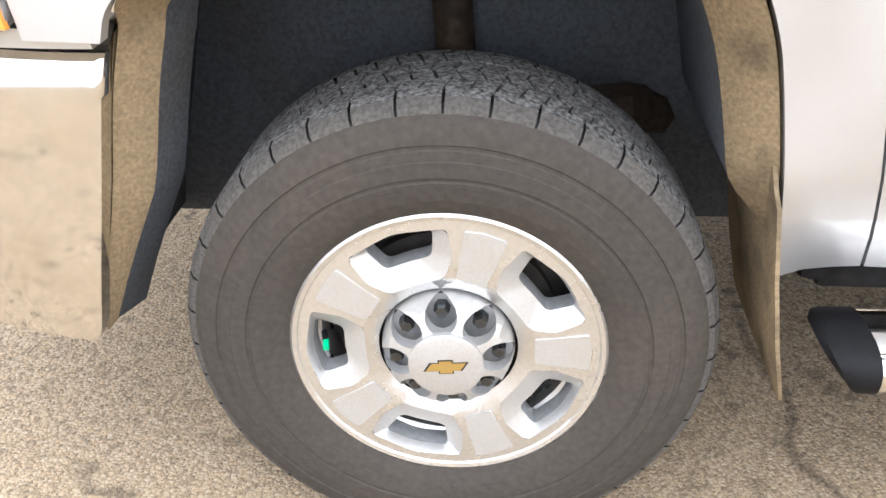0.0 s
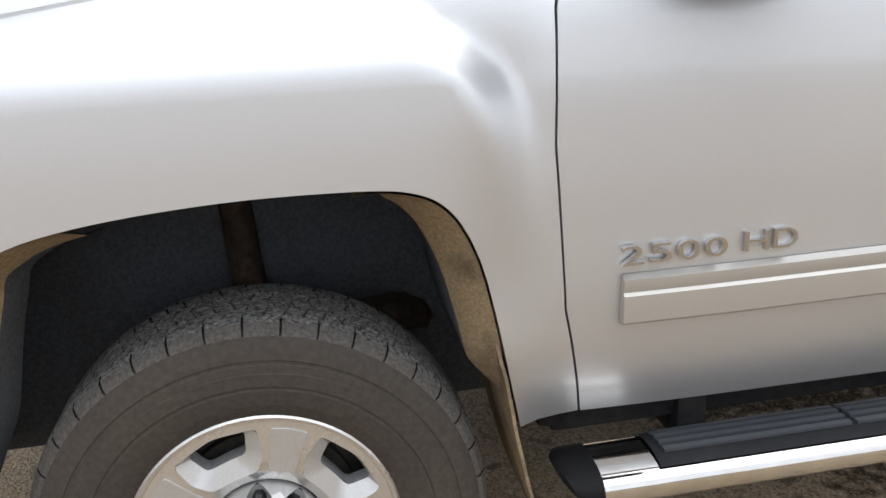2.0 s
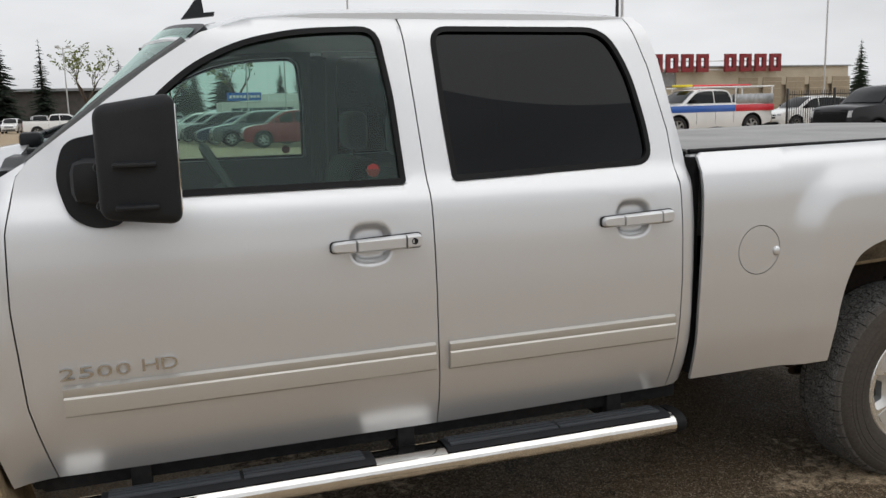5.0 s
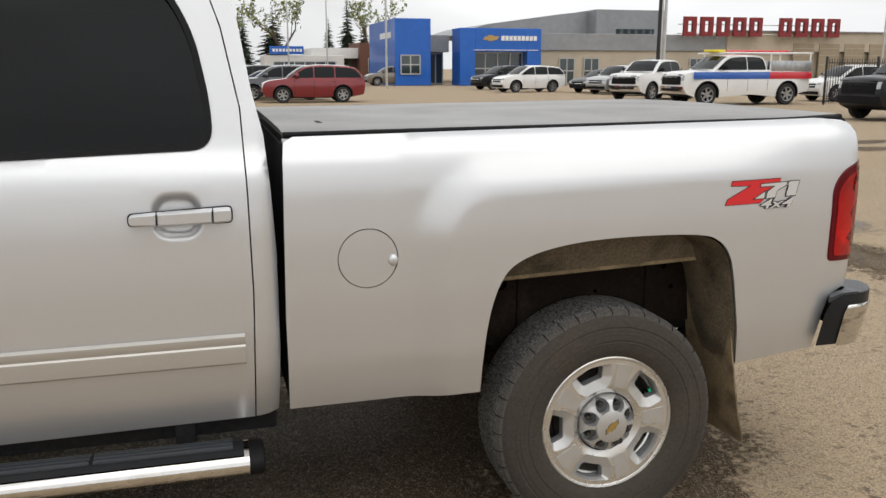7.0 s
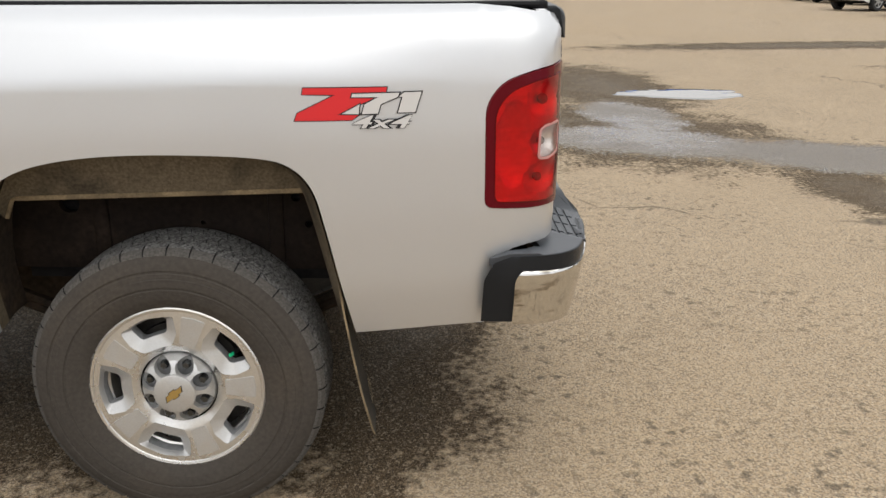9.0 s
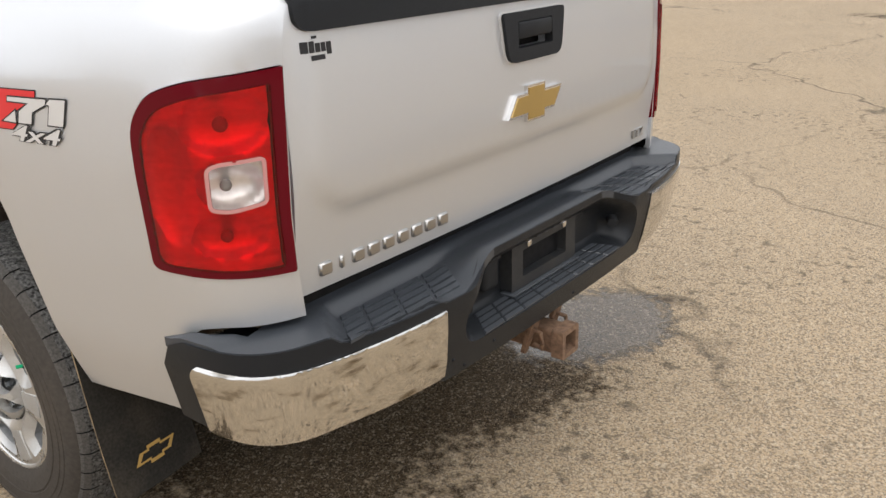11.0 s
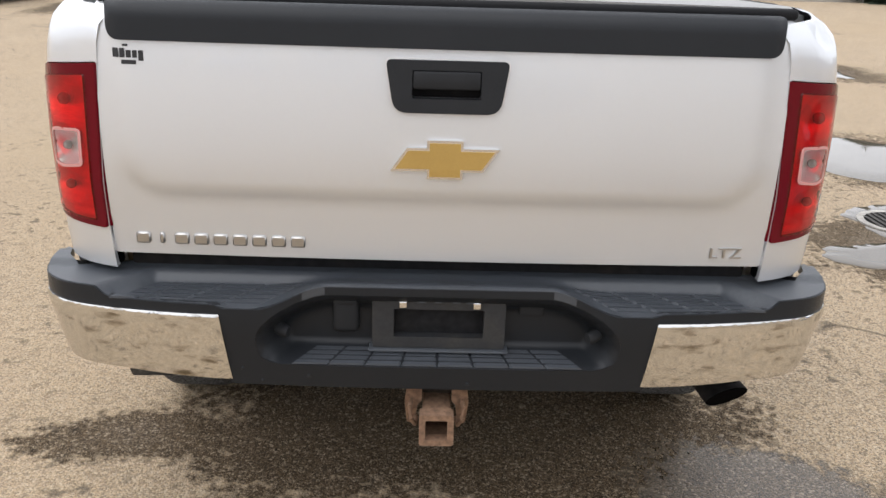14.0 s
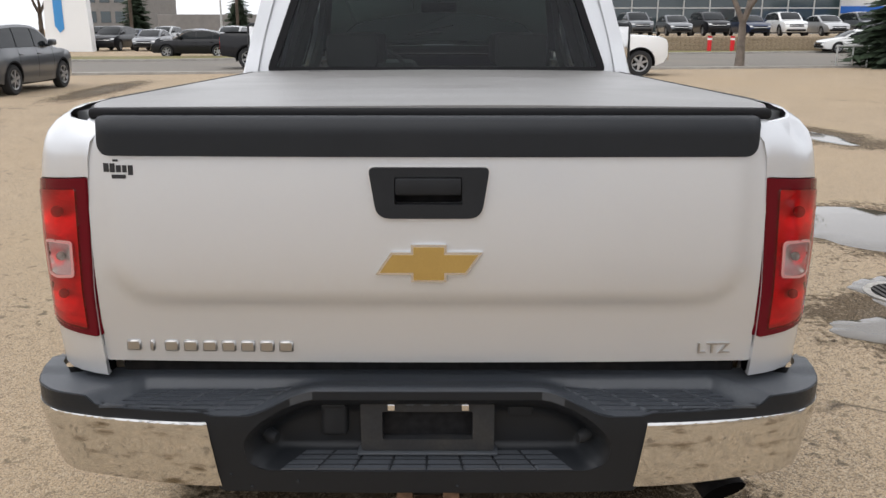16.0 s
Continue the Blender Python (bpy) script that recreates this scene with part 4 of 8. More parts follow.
# towing mirrors
bm = bmesh.new()
mount = rounded([(0.705, 1.52), (0.675, 1.42), (0.700, 1.315), (0.765, 1.272), (0.855, 1.280), (0.860, 1.44), (0.865, 1.55)], 0.04)
prism(bm, mount, lambda u, v, d: Vector((u, -cab_w(u, min(v, 1.34)) - d, v)), -0.01, 0.022)
cuboid(bm, (0.72, -1.06, 1.345), (0.850, -0.93, 1.470), 0.035)
mirror_mount = part("mirror_mount", bm, BLACK, truck, "black plastic mirror mount")
bm = bmesh.new()
for z in (1.355, 1.455):
    cuboid(bm, (0.790, -1.20, z - 0.012), (0.885, -1.00, z + 0.012), 0.01)
part("mirror_arm", bm, BLACK, mirror_mount)
bm = bmesh.new()
def swell(co):
    if co.x < 0.9:
        co.z += 0.02 if co.z < 1.4 else -0.03
        co.y += 0.03 if co.y < -1.2 else -0.01
cuboid(bm, (0.800, -1.285, 1.302), (1.000, -1.080, 1.640), 0.032, taper=swell, seg=4)
for z in (1.355, 1.462):
    cuboid(bm, (0.84, -1.292, z - 0.006), (0.945, -1.265, z + 0.006), 0.005)
head = part("mirror_head", bm, BLACK, mirror_mount, "tall black towing mirror housing")
bm = bmesh.new()
cuboid(bm, (0.994, -1.262, 1.335), (1.002, -1.105, 1.612), 0.006)
glassy = part("mirror_glass", bm, BADGE, mirror_mount)
twin = mirrored(mirror_mount, truck)
for ch in list(mirror_mount.children):
    mirrored(ch, twin)

# cargo box
LAMP = rounded([(4.728, 0.914), (4.724, 1.185), (4.765, 1.240), (4.845, 1.266), (U_END - 0.004, 1.280), (U_END - 0.004, 0.896)], [0.022, 0.06, 0.06, 0.06, 0.004, 0.01], 5)
FUEL = [(3.047 + 0.0935 * math.cos(a), 1.030 + 0.0935 * math.sin(a)) for a in [2 * math.pi * k / 40 for k in range(40)]]
line = [(2.800, 0.545), (2.795, 0.854), (2.798, 1.10), (2.803, 1.328), (2.810, 1.382), (2.84, 1.396), (4.70, 1.422), (4.80, 1.416), (4.88, 1.405), (U_END, 1.396),
        (U_END, 0.800), (4.86, 0.804), (4.81, 0.797), (4.768, 0.772), (4.747, 0.72), (4.738, 0.572)] + list(reversed(ARCH_R))
box_panel = part("box_side", panel(line, [LAMP, FUEL], 0.036, box_side, lambda co: (-0.020, 0.0, 0) if co.x > 4.78 else (0, 0.014, 0), fine=[(4.72, U_END, 0.79, 1.42, 0.024), (3.16, 3.33, 0.56, 1.17, 0.019), (3.16, 4.60, 1.17, 1.36, 0.019)]), SILVER, truck)
box_twin = mirrored(box_panel, truck)
for v in box_twin.data.vertices:
    q = ((v.co.x - 4.872) / 0.055) ** 2 + ((v.co.y - 0.865) / 0.060) ** 2 + ((v.co.z - 1.372) / 0.032) ** 2
    if q < 1:
        v.co += Vector((-0.5, -0.6, -0.4)) * 0.020 * ease(1 - q)
bm = panel([(3.047 + 0.0905 * math.cos(a), 1.030 + 0.0905 * math.sin(a)) for a in [2 * math.pi * k / 40 for k in range(40)]], [], 0.03, box_side, (0, 0.012, 0))
fuel = part("fuel_door", bm, SILVER, box_panel, "round silver fuel filler door")
bm = bmesh.new()
bmesh.ops.create_uvsphere(bm, u_segments=16, v_segments=10, radius=0.017)
for v in bm.verts:
    v.co = Vector((3.124 + v.co.x * 0.95, box_side(3.124, 1.03).y + v.co.y * 0.75, 1.022 + v.co.z * 1.1))
part("fuel_door_knob", bm, SILVER, box_panel)
bm = bmesh.new()
lathe(bm, [(0.100, 0.012), (0.0, 0.012)], 32, (3.047, box_side(3.047, 1.03).y, 1.03))
part("fuel_recess", bm, VOID, box_panel)
# decal: a slanted red mark, outlined figures and 4x4
def sticker(name, shape, mat, d, label=""):
    bm = panel([(x - 0.005, z - 0.002) for x, z in shape], [], 0.03, lambda u, v: box_side(u, v, 0.0012 + d), None)
    return part(name, bm, mat, box_panel, label)
ZED = [(4.281, 1.228), (4.483, 1.230), (4.480, 1.217), (4.409, 1.216), (4.396, 1.204), (4.451, 1.204), (4.369, 1.166), (4.417, 1.165), (4.397, 1.151), (4.258, 1.149), (4.265, 1.167), (4.357, 1.212), (4.278, 1.213)]
SEVEN = [(4.399, 1.215), (4.514, 1.217), (4.509, 1.206), (4.468, 1.189), (4.461, 1.166), (4.421, 1.165), (4.428, 1.189), (4.460, 1.206), (4.396, 1.206)]
FOOT = [(4.372, 1.166), (4.417, 1.190), (4.414, 1.165)]
ONE = [(4.524, 1.218), (4.568, 1.219), (4.552, 1.168), (4.509, 1.168), (4.520, 1.206), (4.511, 1.207)]
sticker("decal_outline", offset(ZED, -0.0022), BLACKDECAL, 0.0)
sticker("decal_mark", ZED, REDDECAL, 0.0008, "red slanted decal mark")
for shape in (FOOT, SEVEN, ONE):
    sticker("decal_outline", offset(shape, -0.0024), BLACKDECAL, 0.0014)
    sticker("decal_figure", offset(shape, 0.0004), SILVERDECAL, 0.0020, "silver figure with black outline")
for grow, mat, nm, d in ((0.075, BLACKDECAL, "decal_outline", 0.0028), (0.012, SILVERDECAL, "decal_figure", 0.0036)):
    bm = lettering("4x4", 0.031 + grow * 0.044, 0.0005, Matrix.Translation((-grow * 0.03, -grow * 0.022, 0)), 0.146 + grow * 0.06, 0.28, grow=grow)
    for v in bm.verts:
        v.co = box_side(4.393 + v.co.x, 1.129 + v.co.y, 0.0012 + d + v.co.z)
    part(nm, bm, mat, box_panel, "silver 4x4 lettering with black outline" if grow < 0.05 else "")
# tail lamps
for s in (-1, 1):
    flip = (lambda p: p) if s < 0 else (lambda p: Vector((p.x, -p.y, p.z)))
    lens = rounded([(4.750, 0.930), (4.746, 1.165), (4.780, 1.214), (4.852, 1.240), (U_END - 0.034, 1.252), (U_END - 0.030, 0.913)], [0.02, 0.05, 0.05, 0.05, 0.006, 0.01], 5)
    bm = panel(offset(LAMP, 0.002), [offset(lens, 0.002)], 0.022, lambda u, z: flip(box_side(u, z, 0.006)), (-0.018, -s * 0.016, 0))
    lampo = part("tail_lamp", bm, DARKRED, truck, "red tail lamp with a clear reversing lens")
    clear = rounded([(4.868, 1.040), (4.870, 1.115), (4.89, 1.122), (U_END - 0.052, 1.126), (U_END - 0.052, 1.044), (4.90, 1.034)], 0.010)
    bm = panel(lens, [clear], 0.018, lambda u, z: flip(box_side(u, z, 0.0095)), (-0.002, -s * 0.004, 0))
    glassy = part("red_lens", bm, REDLENS, lampo, "clear red plastic lens")
    glassy.visible_shadow = False
    um = (4.80 + U_END) / 2
    cells = ((um, 1.188, 0.075, 0.052), (um, 1.080, 0.060, 0.042), (um - 0.01, 0.985, 0.070, 0.040), (4.80, 1.08, 0.05, 0.11))

    def chamber(u, z):
        deep = 0.006
        for uc, zc, ru, rz in cells:
            q = ((u - uc) / ru) ** 2 + ((z - zc) / rz) ** 2
            if q < 1:
                deep = max(deep, 0.006 + 0.034 * math.sqrt(1 - q))
        deep += 0.0022 * math.sin(z * 620) * (z < 0.955) + 0.0018 * math.sin(u * 420) * (z > 1.05) * (u < 4.85)
        return flip(box_side(u, z, 0.0088 - deep))
    bm = panel(offset(lens, 0.001), [], 0.02, chamber, None, fine=[(4.75, U_END - 0.03, 0.915, 1.25, 0.007)])
    part("reflector", bm, REFLECTOR, lampo, "bright moulded reflector chambers", angle=50)
    for (uc, zc, _, _), r in zip(cells[:3], (0.014, 0.011, 0.012)):
        bm = bmesh.new()
        bmesh.ops.create_uvsphere(bm, u_segments=12, v_segments=8, radius=r)
        mid = flip(box_side(uc, zc, -0.016))
        for v in bm.verts:
            v.co = v.co + mid
        part("bulb", bm, BULB, lampo)
    bm = panel(offset(clear, -0.003), [offset(clear, 0.004)], 0.02, lambda u, z: flip(box_side(u, z, 0.0105)), (-0.002, -s * 0.003, 0))
    part("lens_frame", bm, CLEARRIM, lampo, "pale frosted edge of the reversing lens")
    bm = panel(offset(clear, 0.003), [], 0.02, lambda u, z: flip(box_side(u, z, 0.010)), (-0.002, -s * 0.004, 0))
    glassy = part("reverse_lens", bm, CLEARLENS, lampo, "clear reversing lens")
    glassy.visible_shadow = False
    # top rail of the box and inner wall
    bm = bmesh.new()
    def rake(co):
        co.z -= box_drop(co.x)
    cuboid(bm, (2.81, min(s * 0.775, s * 0.865), 1.380), (4.72, max(s * 0.775, s * 0.865), 1.4085), 0.006, taper=rake)
    cuboid(bm, (2.82, min(s * 0.775, s * 0.80), 1.09), (4.84, max(s * 0.775, s * 0.80), 1.385), 0.004, taper=rake)
    part("box_rail", bm, SILVER, truck)
bm = bmesh.new()
cuboid(bm, (2.80, -0.90, 0.56), (2.83, 0.90, 1.380), 0.006)
cuboid(bm, (2.80, -0.68, 0.86), (4.80, 0.68, 0.93), 0.01)
part("box_floor", bm, VOID, truck)
# soft rolled cover
def cover_top(x):
    return 1.4195 - 0.95 * box_drop(x)


def cover_place(x, y):
    e = abs(y) / 0.862
    sag = 0.004 * math.sin(x * 9) * (1 - e) + 0.0015 * math.sin(x * 31 + 4 * y) * (1 - e)
    return Vector((x, y, cover_top(x) + 0.009 + 0.006 * (1 - e * e) - 0.006 * max(0, e - 0.93) / 0.07 + sag))


bm = panel(rounded([(2.812, -0.848), (4.55, -0.848), (4.76, -0.800), (4.874, -0.758), (4.874, 0.770), (4.76, 0.806), (4.55, 0.848), (2.812, 0.848)], [0.02, 0.1, 0.05, 0.02, 0.02, 0.05, 0.1, 0.02]), [], 0.06, cover_place, (0, 0, -0.014))
cover = part("bed_cover", bm, VINYL, truck, "dusty black vinyl bed cover")
for s in (-1, 1):
    bm = bmesh.new()
    tube(bm, [(x, s * y, cover_top(x) - 0.001) for x, y in ((2.815, 0.849), (3.7, 0.849), (4.55, 0.849), (4.76, 0.801), (4.866, 0.764))], 0.0085, 8)
    part("cover_edge", bm, RUBBER, cover, "black sewn edge")
bm = bmesh.new()
cuboid(bm, (4.835, -0.768, 1.404), (4.890, 0.780, 1.429), 0.009, seg=3)
part("cover_rail", bm, RUBBER, cover, "black rear cover rail")
bm = bmesh.new()
cuboid(bm, (2.806, -0.84, 1.360), (2.850, 0.84, 1.402), 0.012)
part("cover_rail", bm, RUBBER, cover, "black front cover rail")
for y in (-0.52, -0.24):
    bm = bmesh.new()
    cuboid(bm, (2.95, y - 0.05, 1.400), (2.975, y + 0.05, 1.418), 0.006)
    part("cover_strap", bm, RUBBER, cover)

# tailgate
def gate(y, z, out=0.0):
    bowed = 0.016 * (1 - (y / 0.78) ** 2)
    ax, az = abs(y) - 0.725 + 0.10, 0.992 - z + 0.10
    q = math.hypot(max(ax, 0), max(az, 0)) + min(max(ax, az), 0) - 0.10
    field = 1 - ease((q + 0.020) / 0.040)
    lean = 0.016 * ease((z - 0.83) / 0.25) - 0.011 * (max(0.0, z - 1.06) / 0.30) ** 1.7
    top = -0.05 * max(0, (z - 1.372) / 0.04) ** 2
    return Vector((4.917 + bowed + lean + 0.011 * field + top + out, y, z))


gate_line = rounded([(-0.7710, 0.834), (0.7710, 0.834), (0.7690, 1.411), (-0.7690, 1.411)], 0.012)
hole = rounded([(-0.073, 1.222), (0.080, 1.222), (0.080, 1.286), (-0.073, 1.286)], 0.006)
tailgate = part("tailgate", panel(gate_line, [hole], 0.045, gate, (-0.03, 0, 0), fine=[(-0.74, 0.74, 0.955, 1.02, 0.016), (-0.745, -0.62, 1.02, 1.40, 0.022), (0.62, 0.745, 1.02, 1.40, 0.022)]), SILVER, truck)
def cap_place(y, z):
    t = min(1.0, max(0.0, (z - 1.379) / 0.037))
    return Vector((gate(y, min(z, 1.36)).x + 0.010 - 0.034 * (1 - math.sqrt(1 - t * t)), y, z))
bm = panel(rounded([(-0.735, 1.330), (0.738, 1.328), (0.742, 1.415), (-0.738, 1.415)], [0.03, 0.03, 0.01, 0.01]), [], 0.04, cap_place, (-0.03, 0, 0), fine=[(-0.75, 0.75, 1.375, 1.417, 0.009)])
part("tailgate_cap", bm, GREYPLASTIC, tailgate, "charcoal plastic cap along the tailgate's top")
bezel = rounded([(-0.112, 1.192), (0.122, 1.192), (0.140, 1.306), (-0.130, 1.306)], [0.03, 0.03, 0.014, 0.014])
bm = panel(bezel, [offset(hole, 0.001)], 0.03, lambda y, z: gate(y, z, 0.012), (-0.022, 0, 0))
bz = part("handle_bezel", bm, BLACK, tailgate, "black plastic tailgate handle surround")
bm = panel(offset(bezel, -0.004), [offset(bezel, 0.003)], 0.03, lambda y, z: gate(y, z, 0.003), (-0.01, 0, 0))
part("bezel_line", bm, SILVERDECAL, tailgate)
bm = bmesh.new()
cuboid(bm, (4.905, -0.090, 1.20), (4.915, 0.10, 1.300), 0.001)
part("handle_recess", bm, VOID, tailgate)
bm = bmesh.new()
cuboid(bm, (4.930, -0.071, 1.244), (4.968, 0.078, 1.284), 0.006)
part("tailgate_handle", bm, BLACK, tailgate)
emblem_line = [(0.004 + u * 0.122, 1.088 + v * 0.088) for u, v in BOWTIE]
for shape, mat, nm, d0, d1 in ((emblem_line, BADGE, "emblem_rim", 0.0, 0.010), (offset(emblem_line, 0.0055), GOLD, "emblem", 0.008, 0.0118)):
    bm = bmesh.new()
    prism(bm, shape, lambda y, z, d: gate(y, z, d), d0, d1)
    part(nm, bm, mat, tailgate, "gold emblem with a bright rim" if mat == GOLD else "")
for i in range(9):
    bm = bmesh.new()
    y0 = -0.716 + i * 0.0455
    w = 0.012 if i == 1 else 0.034
    y0 += 0.010 if i == 1 else 0
    gx = gate(y0 + w / 2, 0.875).x
    cuboid(bm, (gx - 0.006, y0, 0.861), (gx + 0.007, y0 + w, 0.888), 0.0035, seg=1)
    part("name_bar", bm, LETTERS, tailgate, "raised chrome bar")
turn = Matrix(((0, 0, 1, 0), (1, 0, 0, 0), (0, 1, 0, 0), (0, 0, 0, 1)))
bm = lettering("LTZ", 0.025, 0.005, Matrix.Translation((4.927, 0.642, 0.856)) @ turn, 0.076)
for v in bm.verts:
    v.co.x = gate(v.co.y, v.co.z).x + (v.co.x - 4.927) * 1.2
part("trim_badge", bm, LETTERS, tailgate, "small raised chrome LTZ lettering")
for y0, y1, z0, z1 in ((-0.726, -0.712, 1.292, 1.312), (-0.709, -0.698, 1.292, 1.312), (-0.695, -0.684, 1.292, 1.308), (-0.681, -0.671, 1.292, 1.308), (-0.668, -0.657, 1.286, 1.308),
                       (-0.702, -0.690, 1.316, 1.321), (-0.706, -0.674, 1.278, 1.287)):
    bm = bmesh.new()
    prism(bm, [(y0, z0), (y1, z0), (y1, z1), (y0, z1)], lambda y, z, d: gate(y, z, d), 0.0, 0.0012)
    part("sticker_bar", bm, BLACKDECAL, tailgate, "small black sticker bar")
bm = bmesh.new()
cuboid(bm, (4.82, -0.75, 0.76), (4.876, 0.75, 0.845), 0.01)
# dark sheet added behind the gate so that its edge gaps look shaded
cuboid(bm, (4.85, -0.79, 0.84), (4.878, 0.79, 1.385), 0.004)
part("tailgate_sill", bm, VOID, truck)
# dark blocks added to close the see-through gap at the bumper ends with shade
for s in (-1, 1):
    bm = bmesh.new()
    cuboid(bm, (4.775, min(s * 0.80, s * 0.938), 0.70), (4.90, max(s * 0.80, s * 0.938), 0.758), 0.004)
    part("bumper_bracket", bm, VOID, truck)
# black strips added in the tailgate's side gaps to paint their shade
for s in (-1, 1):
    bm = bmesh.new()
    cuboid(bm, (4.876, min(s * 0.7660, s * 0.7775), 0.80), (4.9150, max(s * 0.7660, s * 0.7775), 1.360), 0.001)
    part("seam_filler", bm, SEAMBLACK, truck)

# rear bumper
BUMP = [(4.745, 0.962), (4.80, 0.962), (4.875, 0.953), (4.930, 0.934), (4.968, 0.904), (4.996, 0.862), (5.018, 0.79), (5.040, 0.69), (5.058, 0.56), (5.066, 0.40), (5.072, 0.20), (5.072, 0.0)]
BUMP = [tuple(sum(k * p[i] for k, p in zip(((-t + 2 * t * t - t ** 3) / 2, (2 - 5 * t * t + 3 * t ** 3) / 2, (t + 4 * t * t - 3 * t ** 3) / 2, (t ** 3 - t * t) / 2), four)) for i in (0, 1))
        for a in range(len(BUMP) - 1) for four in [(BUMP[max(a - 1, 0)], BUMP[a], BUMP[a + 1], BUMP[min(a + 2, len(BUMP) - 1)])] for t in (0, 0.25, 0.5, 0.75)] + [BUMP[-1]]
BL = [0.0]
for (xa, ya), (xb, yb) in zip(BUMP, BUMP[1:]):
    BL.append(BL[-1] + math.hypot(xb - xa, yb - ya))


def bump(s, z, out=0.0):
    """Bumper face: s runs from its front end on one side round to the middle and on to the other side."""
    m = BL[-1]
    mirror = s > m
    q = 2 * m - s if mirror else s
    x = float(np.interp(q, BL, [p[0] for p in BUMP]))
    y = float(np.interp(q, BL, [p[1] for p in BUMP]))
    nx = ease((q - 0.05) / 0.35)
    under = max(0.0, 0.725 - z)
    back = 0.046 * ease((z - 0.665) / 0.10) * (1 - ease((y - 0.27) / 0.14))
    x += out * nx - 0.15 * under * nx - back
    y += out * (1 - nx) - 0.21 * under * ease((y - 0.50) / 0.30)
    return Vector((x, (1 if mirror else -1) * y, z))


MID = BL[-1]
def s_of(y):
    return float(np.interp(-abs(y), [-p[1] for p in BUMP[8:]], BL[8:])) if y <= 0 else 2 * MID - float(np.interp(-y, [-p[1] for p in BUMP[8:]], BL[8:]))
# top deck of the bumper: two step trays between a back ridge, raised ends and a raised middle
def deck(x, y):
    w = abs(y)
    end = 0.700 + 0.80 * (x - 4.900)
    rim = max(ease((w - end + 0.042) / 0.042), 1 - ease((x - 4.890) / 0.036))
    mid = 1 - ease((w - 0.262 - 0.20 * (x - 5.04)) / 0.150)
    z = 0.757 + max(0.030 * rim, (0.019 + 0.024 * ease((x - 4.92) / 0.09)) * mid)
    curb = float(np.interp(-w, [-p[1] for p in BUMP], [p[0] for p in BUMP])) - 0.022
    z += 0.008 * ease((w - 0.490) / 0.016) * ease((x - curb) / 0.010) * (1 - rim)
    z += 0.006 * (1 - ease((x - 4.868) / 0.02)) - 0.012 * ease((4.80 - x) / 0.05)
    return Vector((x, y, z))


half = [(0.0, 0.590), (0.20, 0.588), (s_of(-0.80), 0.584), (s_of(-0.495), 0.578), (s_of(-0.482), 0.554)]
lip_y = [0.25 + 0.02 * k for k in range(34)]
lip = []
for y in lip_y:
    x = float(np.interp(-y, [-p[1] for p in BUMP[8:]], [p[0] for p in BUMP[8:]]))
    x -= 0.046 * (1 - ease((y - 0.27) / 0.14)) if y < 0.41 else 0.0
    lip.append((s_of(-y), deck(x, y).z - 0.0015))
top = lip + [(0.075, 0.786), (0.030, 0.768), (0.005, 0.720)]
face = half + [(2 * MID - q, z) for q, z in reversed(half)] + [(2 * MID - q, z) for q, z in top[::-1]] + top
bay_half = [(s_of(-0.378), 0.614), (s_of(-0.414), 0.632), (s_of(-0.424), 0.690), (s_of(-0.385), 0.738), (s_of(-0.335), 0.763), (s_of(-0.268), 0.780)]
BAY = rounded([(2 * MID - q, z) for q, z in bay_half] + [(q, z) for q, z in reversed(bay_half)], [0.02, 0.025, 0.03, 0.03, 0.03, 0.03] + [0.03, 0.03, 0.03, 0.03, 0.025, 0.02], 4)
bumper = part("rear_bumper", panel(rounded(face, [0.002] * 3 + [0.008] * 4 + [0.002] * 3 + [0.004] * (len(face) - 10), 2), [BAY], 0.034, bump, (-0.02, 0, 0)), GREYPLASTIC, truck, "charcoal plastic rear step bumper with chrome ends")
for s in (-1, 1):
    sg = (lambda q: q) if s < 0 else (lambda q: 2 * MID - q)
    o = [(0.078, 0.582), (s_of(-0.80), 0.572), (s_of(-0.480), 0.566), (s_of(-0.498), 0.742), (s_of(-0.80), 0.740), (0.24, 0.742), (0.095, 0.745), (0.080, 0.72)]
    bm = panel(rounded([(sg(q), z) for q, z in o], [0.01, 0.05, 0.004, 0.004, 0.05, 0.05, 0.02, 0.01]), [], 0.035, lambda q, z: bump(q, z, 0.006 - 0.005 * (max(0.0, z - 0.734) / 0.010) ** 2 - 0.0045 * (max(0.0, 0.590 - z) / 0.020) ** 2), (-0.012, 0, 0),
               fine=[(min(sg(0.08), sg(s_of(-0.478))), max(sg(0.08), sg(s_of(-0.478))), 0.726, 0.746, 0.006)])
    part("chrome_end", bm, CHROMEDIRT, bumper, "chrome bumper end with dirt specks")


dl = [(x - 0.003, -(y - 0.003)) for x, y in BUMP if y > 0.43] + [(5.062, -0.425), (5.052, -0.39), (5.036, -0.325), (5.024, -0.26), (5.024, 0)]
outer = dl + [(x, -y) for x, y in reversed(dl[:-1])]
bm = panel(outer + [(4.765, 0.936), (4.83, 0.918), (4.886, 0.876), (4.880, 0.84), (4.866, 0.80), (4.862, 0.70), (4.862, 0), (4.862, -0.70), (4.866, -0.80), (4.880, -0.84), (4.886, -0.876), (4.83, -0.918), (4.765, -0.936)], [], 0.020, deck, (0, 0, -0.02),
           fine=[(4.860, 4.930, -0.80, 0.80, 0.008), (4.92, 5.03, -0.80, -0.64, 0.012), (4.92, 5.03, 0.64, 0.80, 0.012), (4.92, 5.07, -0.44, -0.20, 0.012), (4.92, 5.07, 0.20, 0.44, 0.012)])
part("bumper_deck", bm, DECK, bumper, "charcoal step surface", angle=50)


